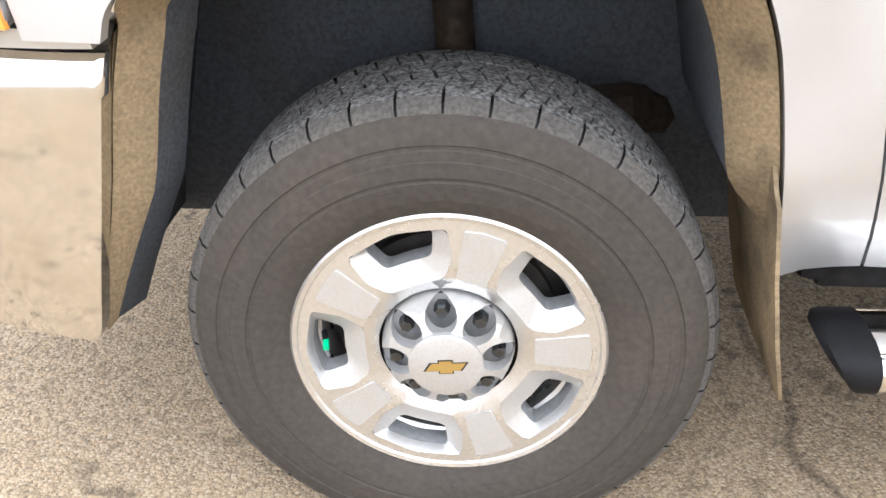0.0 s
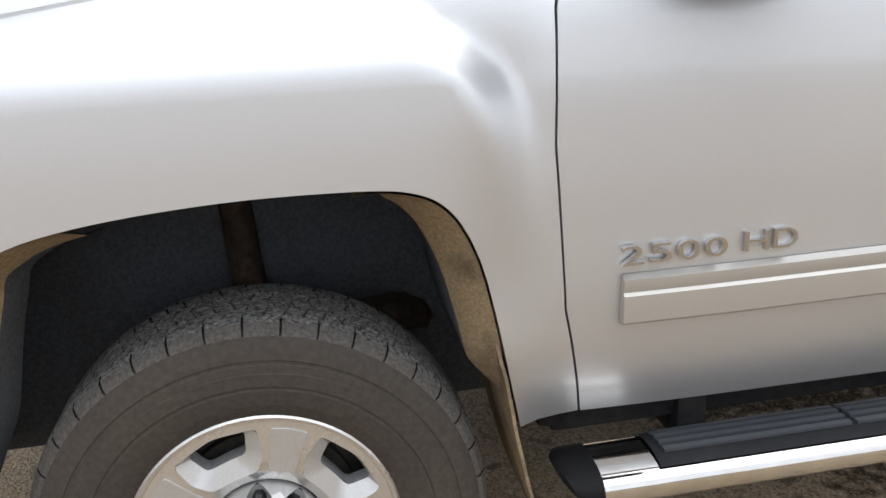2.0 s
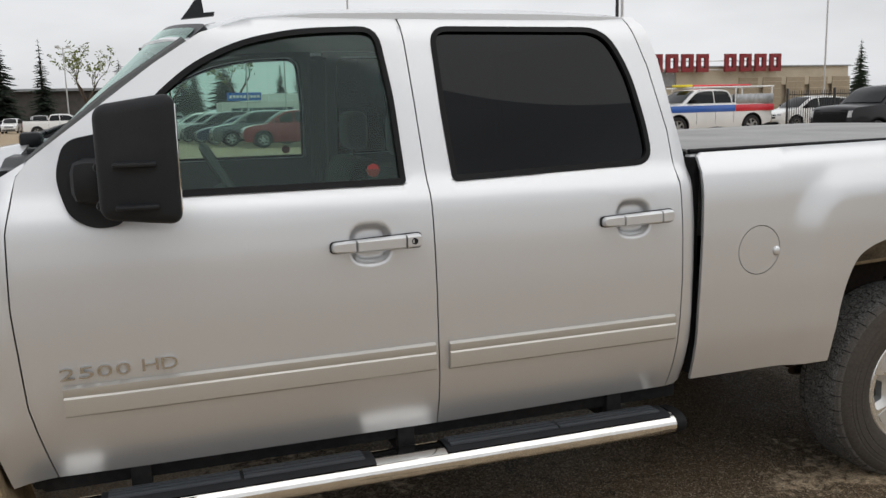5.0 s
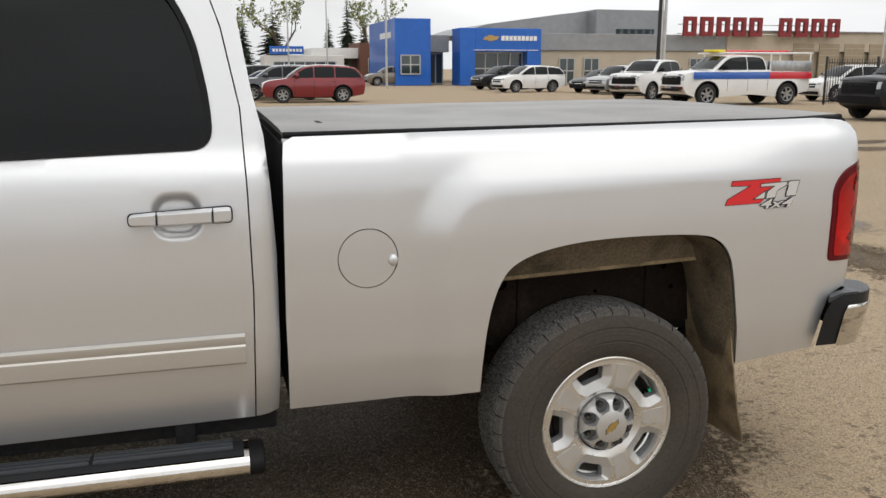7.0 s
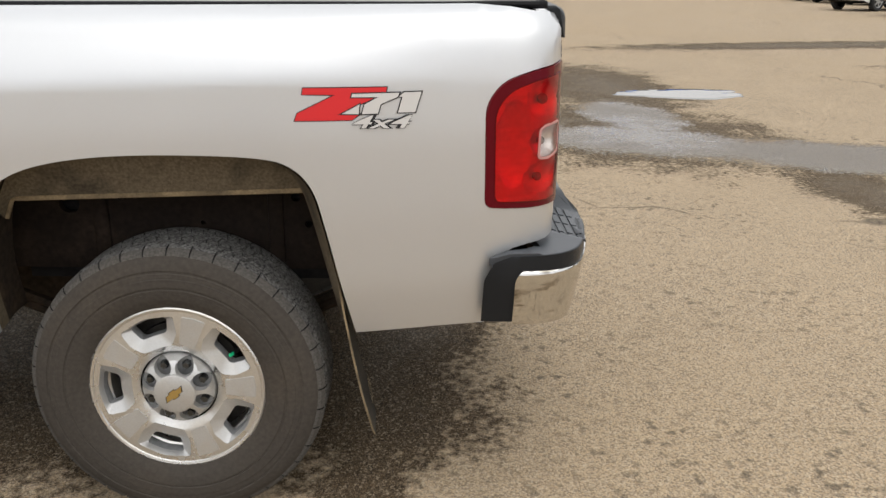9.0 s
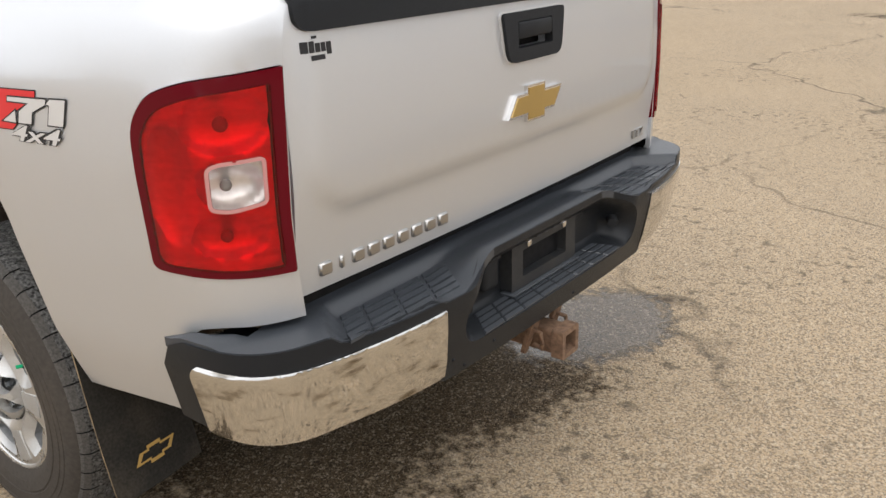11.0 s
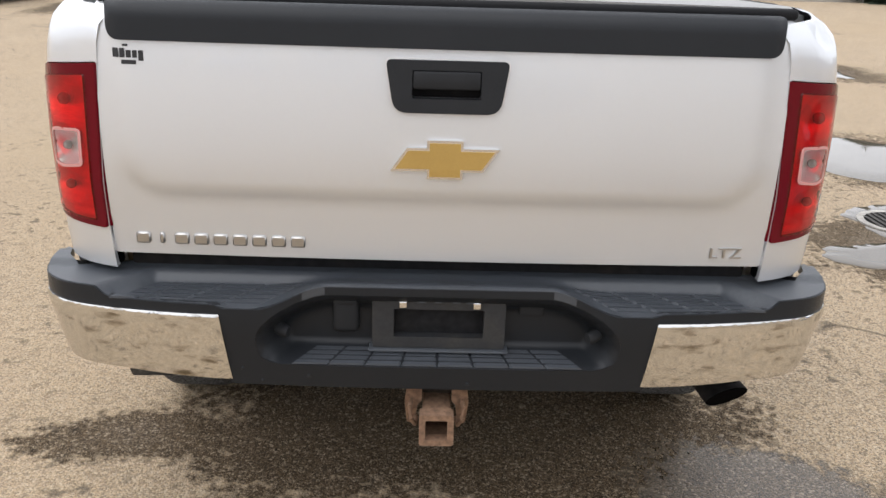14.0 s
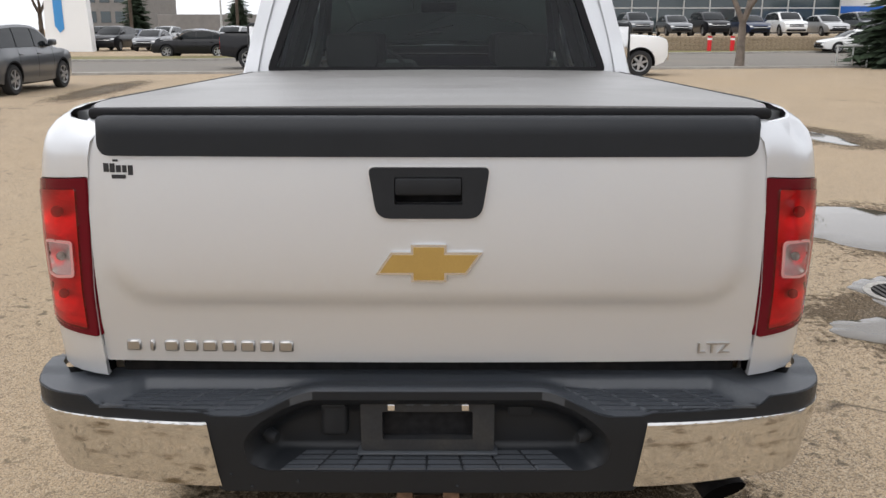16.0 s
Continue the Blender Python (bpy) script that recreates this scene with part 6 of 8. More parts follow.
        # deep slot walls take the darker grey, painting shade into the openings
        for u, w, mi in ((ra, rb, 0), (rb, rc, 1)):
            for k in range(m):
                try:
                    bm.faces.new((u[k], u[(k + 1) % m], w[(k + 1) % m], w[k])).material_index = mi
                except ValueError:
                    pass
    bmesh.ops.remove_doubles(bm, verts=bm.verts, dist=0.0002)
    for k in range(5):
        c = radians(110 + 36 + 72 * k)
        pt = lambda r, h: (r * math.cos(c + radians(h)), r * math.sin(c + radians(h)))
        shape = rounded([pt(0.135, -9.5), pt(0.217, -8.5), pt(0.2185, 0), pt(0.217, 8.5), pt(0.135, 9.5)], 0.004, 3)
        prism(bm, shape, lambda u, v, d: dish(u, v) + Vector((0, -d, 0)), 0.0, 0.0032)
    got["spoke_inset"] = (bm, [ALLOYPAINT, LUGSEAT])
    # centre cover with eight scalloped pockets
    bm = bmesh.new()
    dome = lambda x, z: Vector((x, -float(np.interp(math.hypot(x, z), [0.0, 0.052, 0.058, 0.085, 0.100, 0.1035], [0.064, 0.064, 0.060, 0.050, 0.036, 0.014])), z))
    pockets = []
    for k in range(8):
        a = radians(95 + 45 * k)
        pockets.append([(0.0775 * math.cos(a) + 0.0255 * math.cos(t) * math.cos(a) - 0.0245 * math.sin(t) * math.sin(a),
                         0.0775 * math.sin(a) + 0.0255 * math.cos(t) * math.sin(a) + 0.0245 * math.sin(t) * math.cos(a)) for t in [2 * math.pi * q / 16 for q in range(16)]])
    panel(circle(0.1035, 48), pockets, 0.012, dome, (0, 0.022, 0), bm=bm)
    lathe(bm, [(0.101, -0.020), (0.0, -0.021)], 32, mat=1)
    lathe(bm, [(0.0575, -0.058), (0.057, -0.0665), (0.053, -0.0685), (0.0, -0.069)], 36)
    got["centre_cap"] = (bm, [ALLOYPAINT, LUGSEAT])
    bm = bmesh.new()
    a = radians(95)
    lathe(bm, [(0.0125, -0.010), (0.0125, -0.034), (0.0095, -0.041), (0.0, -0.042)], 6, (0.079 * math.cos(a), 0, 0.079 * math.sin(a)))
    got["lug_nut"] = (bm, [LUG])
    bm = bmesh.new()
    prism(bm, [(u * 0.035, v * 0.026) for u, v in BOWTIE], lambda u, v, d: Vector((u, -d, v)), 0.0685, 0.0695, 1)
    prism(bm, [(u * 0.032 - math.copysign(0.001, u), v * 0.0225) for u, v in BOWTIE], lambda u, v, d: Vector((u, -d, v)), 0.069, 0.0705)
    got["cap_emblem"] = (bm, [GOLD, BLACKDECAL])
    bm = bmesh.new()
    lathe(bm, [(0.0, 0.045), (0.170, 0.045), (0.170, 0.065), (0.20, 0.07), (0.203, 0.16), (0.0, 0.16)], 40)
    got["brake_disc"] = (bm, [ROTOR])
    bm = bmesh.new()
    va = radians(178 - 1.5)
    tube(bm, [(0.196 * math.cos(va), -0.005, 0.196 * math.sin(va)), (0.190 * math.cos(va), -0.026, 0.190 * math.sin(va) - 0.002)], 0.005, 8, mat=1)
    tube(bm, [(0.1905 * math.cos(va), -0.022, 0.1905 * math.sin(va) - 0.002), (0.187 * math.cos(va), -0.040, 0.187 * math.sin(va) - 0.006)], 0.005, 8)
    got["valve_cap"] = (bm, [GREENCAP, RUBBER])
    return got


WHEEL = {}
for nm, (bm, mats) in wheel_meshes().items():
    if nm in ("tyre", "tread"):
        for v in bm.verts:
            v.co.z = max(v.co.z, -0.3845 + (0.002 if nm == "tyre" else 0))
    finish(bm, 30 if nm != "tread" else 20)
    me = bpy.data.meshes.new(nm)
    bm.to_mesh(me)
    bm.free()
    for m in mats:
        me.materials.append(m)
    WHEEL[nm] = me
for x, s, spin in ((0.0, -1, 0), (3.886, -1, -72), (0.0, 1, 30), (3.886, 1, 80)):
    hub = root("wheel", "machined alloy wheel with a worn all-terrain tyre" if s < 0 else "", "")
    hub.parent = truck
    hub.matrix_basis = Matrix.Translation((x, s * 0.912, 0.3855)) @ (pose(0, 0, 0) if s < 0 else pose(0, 0, 0, 0, 0, 180)) 
    for nm, me in WHEEL.items():
        ob = new(nm, me)
        ob.parent = hub
        if nm == "cap_emblem":
            ob.rotation_euler = (0, radians(-4 if x < 1 else -38), 0)
        elif nm == "valve_cap":
            ob.rotation_euler = (0, radians(-spin + (72 if x > 1 else 0)), 0)
        elif nm not in ("tyre", "tread", "sidewall_mark"):
            ob.rotation_euler = (0, radians(-spin), 0)
        if nm in ("tread", "sidewall_mark"):
            tagged(ob, kind="stuff")
        if nm == "lug_nut":
            for k in range(1, 8):
                nut = new(nm, me)
                nut.parent, nut.rotation_euler = hub, (0, radians(45 * k - spin), 0)

# spare wheel slung flat under the box
spare = root("spare_wheel", "dirty spare tyre slung under the cargo box", "")
spare.parent = truck
spare.matrix_basis = Matrix.Translation((4.44, 0, 0.575)) @ pose(0, 0, 0, 90, 0, 0)
for nm in ("tyre", "tread"):
    ob = new(nm, WHEEL[nm])
    ob.parent = spare
    if nm == "tread":
        tagged(ob, kind="stuff")

# ---- ground ----
def ground_material():
    """Sun-bleached sandy asphalt: loose grit, dark spots, hairline cracks, damp patches, shade painted under the truck.
    """
    m = bpy.data.materials.new("sandy_asphalt")
    m.use_nodes = True
    n, l = m.node_tree.nodes, m.node_tree.links
    b = n["Principled BSDF"]
    tc = n.new("ShaderNodeTexCoord")
    P = tc.outputs["Object"]

    def noise_at(scale, detail=4.0, vec=P, rough=0.5):
        t = n.new("ShaderNodeTexNoise")
        t.inputs["Scale"].default_value, t.inputs["Detail"].default_value, t.inputs["Roughness"].default_value = scale, detail, rough
        l.new(vec, t.inputs["Vector"])
        return t.outputs["Fac"]

    def span(v, a, b_, c, d):
        r = n.new("ShaderNodeMapRange")
        r.inputs["From Min"].default_value, r.inputs["From Max"].default_value = a, b_
        r.inputs["To Min"].default_value, r.inputs["To Max"].default_value = c, d
        l.new(v, r.inputs["Value"])
        return r.outputs["Result"]

    def calc(op, a, b_):
        c = n.new("ShaderNodeMath")
        c.operation = op
        for i, v in enumerate((a, b_)):
            if isinstance(v, (int, float)):
                c.inputs[i].default_value = v
            else:
                l.new(v, c.inputs[i])
        return c.outputs["Value"]

    def blend(f, a, b_):
        x = n.new("ShaderNodeMix")
        x.data_type = "RGBA"
        for sock, v in (("A", a), ("B", b_)):
            if isinstance(v, tuple):
                x.inputs[sock].default_value = (*v, 1)
            else:
                l.new(v, x.inputs[sock])
        l.new(f, x.inputs["Factor"])
        return x.outputs["Result"]

    grit = n.new("ShaderNodeTexVoronoi")
    grit.inputs["Scale"].default_value = 135
    l.new(P, grit.inputs["Vector"])
    fine = n.new("ShaderNodeTexVoronoi")
    fine.inputs["Scale"].default_value = 330
    l.new(P, fine.inputs["Vector"])
    sep = n.new("ShaderNodeSeparateColor")
    l.new(grit.outputs["Color"], sep.inputs["Color"])
    col = blend(span(noise_at(0.9, 6), 0.35, 0.65, 0, 1), (0.625, 0.465, 0.293), (0.555, 0.413, 0.262))
    col = blend(span(sep.outputs["Red"], 0.50, 1.0, 0, 0.80), col, (0.74, 0.61, 0.45))
    col = blend(span(sep.outputs["Green"], 0.58, 1.0, 0, 0.85), col, (0.13, 0.105, 0.078))
    sep2 = n.new("ShaderNodeSeparateColor")
    l.new(fine.outputs["Color"], sep2.inputs["Color"])
    col = blend(span(sep2.outputs["Red"], 0.72, 1.0, 0, 0.8), col, (0.13, 0.11, 0.085))
    col = blend(span(sep2.outputs["Green"], 0.78, 1.0, 0, 0.7), col, (0.70, 0.59, 0.44))
    col = blend(span(grit.outputs["Distance"], 0.45, 0.75, 0, 0.42), col, (0.14, 0.115, 0.085))
    col = blend(span(noise_at(95, 2), 0.58, 0.68, 0, 0.55), col, (0.10, 0.08, 0.058))
    col = blend(span(noise_at(90, 2, rough=0.4), 0.60, 0.70, 0, 0.6), col, (0.72, 0.62, 0.48))
    far = noise_at(0.16, 5)
    col = blend(span(far, 0.45, 0.72, 0, 0.55), col, (0.450, 0.340, 0.215))
    # dark spots and tyre dirt
    spots = calc("MULTIPLY", span(noise_at(15, 6), 0.57, 0.66, 0, 1), span(noise_at(1.1, 3), 0.42, 0.60, 0, 1))
    col = blend(calc("MULTIPLY", spots, 0.75), col, (0.085, 0.068, 0.048))
    # cracks
    wob = n.new("ShaderNodeVectorMath")
    wob.operation = "MULTIPLY_ADD"
    nz = n.new("ShaderNodeTexNoise")
    nz.inputs["Scale"].default_value = 1.7
    l.new(P, nz.inputs["Vector"])
    l.new(nz.outputs["Color"], wob.inputs[0])
    wob.inputs[1].default_value = (0.7, 0.7, 0.7)
    l.new(P, wob.inputs[2])
    crack = n.new("ShaderNodeTexVoronoi")
    crack.feature = "DISTANCE_TO_EDGE"
    crack.inputs["Scale"].default_value = 0.22
    l.new(wob.outputs["Vector"], crack.inputs["Vector"])
    line = calc("MULTIPLY", span(crack.outputs["Distance"], 0.0, 0.006, 1, 0), span(noise_at(0.7, 3), 0.45, 0.6, 0, 1))
    col = blend(calc("MULTIPLY", line, 0.8), col, (0.05, 0.04, 0.03))
    # damp patches, those under the truck also painting its shade: x, y, radius along, radius across, turn
    wet_shade = None
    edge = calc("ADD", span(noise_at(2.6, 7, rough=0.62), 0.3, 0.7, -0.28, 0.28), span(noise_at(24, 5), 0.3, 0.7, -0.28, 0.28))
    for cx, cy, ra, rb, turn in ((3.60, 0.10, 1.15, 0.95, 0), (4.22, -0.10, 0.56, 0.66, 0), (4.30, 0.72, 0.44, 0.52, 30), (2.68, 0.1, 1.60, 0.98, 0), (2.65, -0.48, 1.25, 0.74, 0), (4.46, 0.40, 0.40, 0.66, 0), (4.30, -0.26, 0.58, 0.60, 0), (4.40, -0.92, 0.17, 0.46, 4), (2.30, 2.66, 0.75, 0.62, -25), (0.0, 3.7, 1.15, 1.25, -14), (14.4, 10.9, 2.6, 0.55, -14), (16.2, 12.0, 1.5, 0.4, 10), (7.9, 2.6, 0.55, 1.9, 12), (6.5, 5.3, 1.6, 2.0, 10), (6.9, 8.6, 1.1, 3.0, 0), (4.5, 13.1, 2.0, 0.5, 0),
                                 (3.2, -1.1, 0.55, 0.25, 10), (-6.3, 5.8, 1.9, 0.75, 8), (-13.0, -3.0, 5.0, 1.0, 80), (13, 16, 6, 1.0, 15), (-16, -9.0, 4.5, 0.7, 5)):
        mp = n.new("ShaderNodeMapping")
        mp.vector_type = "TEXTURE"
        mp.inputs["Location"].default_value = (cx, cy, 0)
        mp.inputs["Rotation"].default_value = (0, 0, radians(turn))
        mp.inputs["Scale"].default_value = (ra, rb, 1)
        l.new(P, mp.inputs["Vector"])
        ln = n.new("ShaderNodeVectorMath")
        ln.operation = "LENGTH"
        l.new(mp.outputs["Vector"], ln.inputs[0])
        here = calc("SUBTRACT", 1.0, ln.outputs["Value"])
        wet_shade = here if wet_shade is None else calc("MAXIMUM", wet_shade, here)
    wet_shade = calc("ADD", wet_shade, edge)
    # glossy wet spots: x, y, turn, radius along, radius across
    sheen = None
    for cx, cy, turn, ra, rb in ((4.64, 0.98, -20, 0.30, 0.40), (6.60, 4.72, -22, 1.45, 0.72), (6.75, 6.2, 8, 0.55, 1.1), (8.1, 4.1, -15, 1.2, 0.7)):
        gl = n.new("ShaderNodeMapping")
        gl.vector_type = "TEXTURE"
        gl.inputs["Location"].default_value, gl.inputs["Rotation"].default_value, gl.inputs["Scale"].default_value = (cx, cy, 0), (0, 0, radians(turn)), (ra, rb, 1)
        l.new(P, gl.inputs["Vector"])
        gn = n.new("ShaderNodeVectorMath")
        gn.operation = "LENGTH"
        l.new(gl.outputs["Vector"], gn.inputs[0])
        here = calc("SUBTRACT", 1.0, gn.outputs["Value"])
        sheen = here if sheen is None else calc("MAXIMUM", sheen, here)
    shiny = span(calc("ADD", sheen, calc("MULTIPLY", edge, 0.6)), -0.02, 0.22, 0, 1)
    wet_shade = calc("MAXIMUM", wet_shade, calc("MULTIPLY", shiny, 0.4))
    damp_shade = span(wet_shade, -0.10, 0.28, 0, 1)
    soaked = span(wet_shade, 0.35, 0.75, 0, 1)
    # multiplier darkens the damp patches and paints in the truck's under-shade
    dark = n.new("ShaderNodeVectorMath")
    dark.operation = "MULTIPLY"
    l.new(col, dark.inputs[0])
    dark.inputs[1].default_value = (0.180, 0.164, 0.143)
    col = blend(damp_shade, col, dark.outputs["Vector"])
    col = blend(calc("MULTIPLY", damp_shade, span(sep2.outputs["Green"], 0.74, 0.95, 0, 0.65)), col, (0.36, 0.285, 0.20))
    col = blend(calc("MULTIPLY", damp_shade, span(sep.outputs["Blue"], 0.86, 0.97, 0, 0.6)), col, (0.38, 0.31, 0.225))
    col = blend(calc("MULTIPLY", damp_shade, span(sep2.outputs["Blue"], 0.70, 0.95, 0, 0.8)), col, (0.012, 0.010, 0.008))
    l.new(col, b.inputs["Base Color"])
    l.new(calc("ADD", calc("SUBTRACT", 0.3, calc("MULTIPLY", damp_shade, 0.22)), calc("MULTIPLY", shiny, 0.77)), b.inputs["Specular IOR Level"])
    rough = calc("SUBTRACT", 0.92, calc("MULTIPLY", damp_shade, 0.10))
    rough = calc("SUBTRACT", rough, calc("MULTIPLY", soaked, 0.22))
    rough = calc("SUBTRACT", rough, calc("MULTIPLY", shiny, 0.36))
    l.new(rough, b.inputs["Roughness"])
    bp = n.new("ShaderNodeBump")
    bp.inputs["Distance"].default_value = 0.004
    l.new(calc("ADD", calc("MULTIPLY", grit.outputs["Distance"], -1.0), calc("MULTIPLY", fine.outputs["Distance"], -0.4)), bp.inputs["Height"])
    l.new(calc("SUBTRACT", 0.8, calc("MULTIPLY", soaked, 0.6)), bp.inputs["Strength"])
    l.new(bp.outputs["Normal"], b.inputs["Normal"])
    return m


GROUND = ground_material()
WATER = material("puddle_water", (0.10, 0.085, 0.065), 0.03, spec=0.6, grain=0.1, scale=4)
bm = bmesh.new()
bmesh.ops.create_grid(bm, x_segments=40, y_segments=40, size=600)
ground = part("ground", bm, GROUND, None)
tagged(ground, "sandy tan asphalt car lot with cracks and damp patches", "asphalt", kind="structure")


def puddle(cx, cy, ra, rb, turn, seed, label="shallow puddle reflecting the grey sky on asphalt"):
    rnd = random.Random(seed)
    ph = [rnd.uniform(0, 6.28) for _ in range(5)]
    bm = bmesh.new()
    n = 72
    rows = []
    for k, z in ((1.0, 0.0012), (0.97, 0.0034), (0.6, 0.0036)):
        ring = []
        for i in range(n):
            a = 2 * math.pi * i / n
            r = k * (1 + 0.13 * math.sin(2 * a + ph[0]) + 0.09 * math.sin(3 * a + ph[1]) + 0.06 * math.sin(5 * a + ph[2]) + 0.035 * math.sin(9 * a + ph[3]) + 0.02 * math.sin(17 * a + ph[4]))
            x, y = r * ra * math.cos(a), r * rb * math.sin(a)
            t = radians(turn)
            ring.append(bm.verts.new((cx + x * math.cos(t) - y * math.sin(t), cy + x * math.sin(t) + y * math.cos(t), z)))
        rows.append(ring)
    for a, b in zip(rows, rows[1:]):
        for i in range(n):
            bm.faces.new((a[i], a[(i + 1) % n], b[(i + 1) % n], b[i]))
    bm.faces.new(rows[-1])
    ob = part("puddle", bm, WATER, None)
    return tagged(ob, label, "puddle", "puddles on the lot", "structure")


for i, (cx, cy, ra, rb, turn) in enumerate(((-0.02, 3.68, 0.70, 0.86, -14), (1.79, 2.98, 0.38, 0.40, -30), (2.44, 2.62, 0.25, 0.42, -10), (7.80, 7.95, 0.95, 0.42, 4), (4.75, 13.0, 0.75, 0.16, 0),
                                            (-12.6, -7.2, 0.70, 0.18, 5), (-6.0, 5.7, 0.85, 0.28, 8))):
    puddle(cx, cy, ra, rb, turn, i + 3)

# round storm drain with a slotted grate
drain = root("storm_drain", "round cast-iron storm drain grate in a concrete collar", "drain", at=(1.80, 2.92, 0))
IRON = material("cast_iron", (0.05, 0.045, 0.04), 0.6, 0.5, grain=0.3, scale=60)
CONCRETE = material("worn_concrete", (0.36, 0.34, 0.31), 0.85, grain=0.2, scale=40, spots=0.5, spot_scale=2, bump=0.001)
def flat_ring(bm, r0, r1, z, n=40):
    a = [bm.verts.new((r0 * math.cos(2 * math.pi * i / n), r0 * math.sin(2 * math.pi * i / n), z)) for i in range(n)]
    b = [bm.verts.new((r1 * math.cos(2 * math.pi * i / n), r1 * math.sin(2 * math.pi * i / n), z)) for i in range(n)]
    c = [bm.verts.new((r1 * math.cos(2 * math.pi * i / n), r1 * math.sin(2 * math.pi * i / n), 0.0005)) for i in range(n)]
    for i in range(n):
        j = (i + 1) % n
        bm.faces.new((a[i], b[i], b[j], a[j]))
        bm.faces.new((b[i], c[i], c[j], b[j]))
    return bm
part("collar", flat_ring(bmesh.new(), 0.215, 0.26, 0.010), CONCRETE, drain)
# flat black disc above the ground paints the shaded hole under the bars
bm = bmesh.new()
bm.faces.new([bm.verts.new((0.215 * math.cos(2 * math.pi * i / 40), 0.215 * math.sin(2 * math.pi * i / 40), 0.0042)) for i in range(40)])
part("pit", bm, VOID, drain)
for i in range(9):
    y = -0.176 + i * 0.044
    w = math.sqrt(0.212 ** 2 - y * y)
    bm = bmesh.new()
    cuboid(bm, (-w, y - 0.012, 0.004), (w, y + 0.012, 0.013), 0.002, seg=1)
    part("grate_bar", bm, IRON, drain)


# ---- vehicles parked round about ----
CARGLASS = material("dark_car_glass", (0.007, 0.009, 0.010), 0.05, spec=0.28)
FARTYRE = material("far_tyre", (0.018, 0.018, 0.019), 0.8, grain=0.2, scale=20)
FARRIM = material("far_rim", (0.36, 0.36, 0.36), 0.35, 0.8, grain=0.3, scale=8)
CHASSIS = material("dark_sill", (0.008, 0.008, 0.009), 0.75, spec=0.2, grain=0.2, scale=15)
PAINTS = {k: paint(k + "_car_paint", c, mtl, 0.3) for k, c, mtl in (
    ("white", (0.74, 0.74, 0.73), 0.0), ("black", (0.010, 0.010, 0.012), 0.0), ("red", (0.20, 0.012, 0.018), 0.3), ("grey", (0.075, 0.080, 0.088), 0.4), ("silver", (0.42, 0.42, 0.42), 0.6),
    ("blue", (0.03, 0.10, 0.28), 0.3), ("tan", (0.19, 0.165, 0.135), 0.5), ("dark_blue", (0.015, 0.025, 0.06), 0.3))}
for k in ("black", "dark_blue"):
    PAINTS[k].node_tree.nodes["Principled BSDF"].inputs["Coat Weight"].default_value = 0.35
    PAINTS[k].node_tree.nodes["Principled BSDF"].inputs["Specular IOR Level"].default_value = 0.25
# length, width, height, wheelbase, wheel radius; side outlines of hood and cabin from nose to tail as share of length and height; pillars
KINDS = {
    "suv": (4.68, 1.86, 1.68, 2.74, 0.365, [(0.0, 0.56), (0.006, 0.80), (0.035, 0.94), (0.12, 1.03), (0.27, 1.09)],
            [(0.235, 1.07), (0.325, 1.37), (0.40, 1.58), (0.47, 1.66), (0.62, 1.68), (0.80, 1.64), (0.90, 1.57), (0.945, 1.36), (0.985, 1.07)], (0.495, 0.70)),
    "sedan": (4.75, 1.82, 1.45, 2.78, 0.34, [(0.0, 0.48), (0.006, 0.66), (0.04, 0.78), (0.14, 0.88), (0.29, 0.96)],
              [(0.255, 0.94), (0.35, 1.20), (0.435, 1.39), (0.50, 1.445), (0.60, 1.45), (0.70, 1.40), (0.81, 1.20), (0.90, 1.00)], (0.53, 0.72)),
    "pickup": (5.85, 2.02, 1.93, 3.70, 0.425, [(0.0, 0.66), (0.002, 1.08), (0.016, 1.24), (0.06, 1.29), (0.235, 1.34)],
               [(0.215, 1.32), (0.275, 1.62), (0.315, 1.80), (0.36, 1.90), (0.46, 1.935), (0.57, 1.92), (0.605, 1.86), (0.625, 1.62), (0.635, 1.32)], (0.475,)),
}


def clip(poly, axis, at, sign):
    """The part of a polygon on one side of a line across the given axis."""
    out = []
    for p, q in zip(poly, poly[1:] + poly[:1]):
        dp, dq = sign * (p[axis] - at), sign * (q[axis] - at)
        if dp >= 0:
            out.append(p)
        if dp * dq < 0:
            t = dp / (dp - dq)
            out.append((p[0] + (q[0] - p[0]) * t, p[1] + (q[1] - p[1]) * t))
    return out


def skin(bm, loop, place, mats=None, rows=(-1, -0.93, -0.75, -0.4, 0, 0.4, 0.75, 0.93, 1), closed=True):
    """A sheet across a vehicle between its two side outlines: place(x, z, v) with v from -1 to 1."""
    grid = [[bm.verts.new(place(x, z, v)) for v in rows] for x, z in loop]
    for i in range(len(loop) if closed else len(loop) - 1):
        j = (i + 1) % len(loop)
        for k in range(len(rows) - 1):
            f = bm.faces.new((grid[i][k], grid[i][k + 1], grid[j][k + 1], grid[j][k]))
            f.material_index = mats(loop[i], loop[j]) if mats else 0


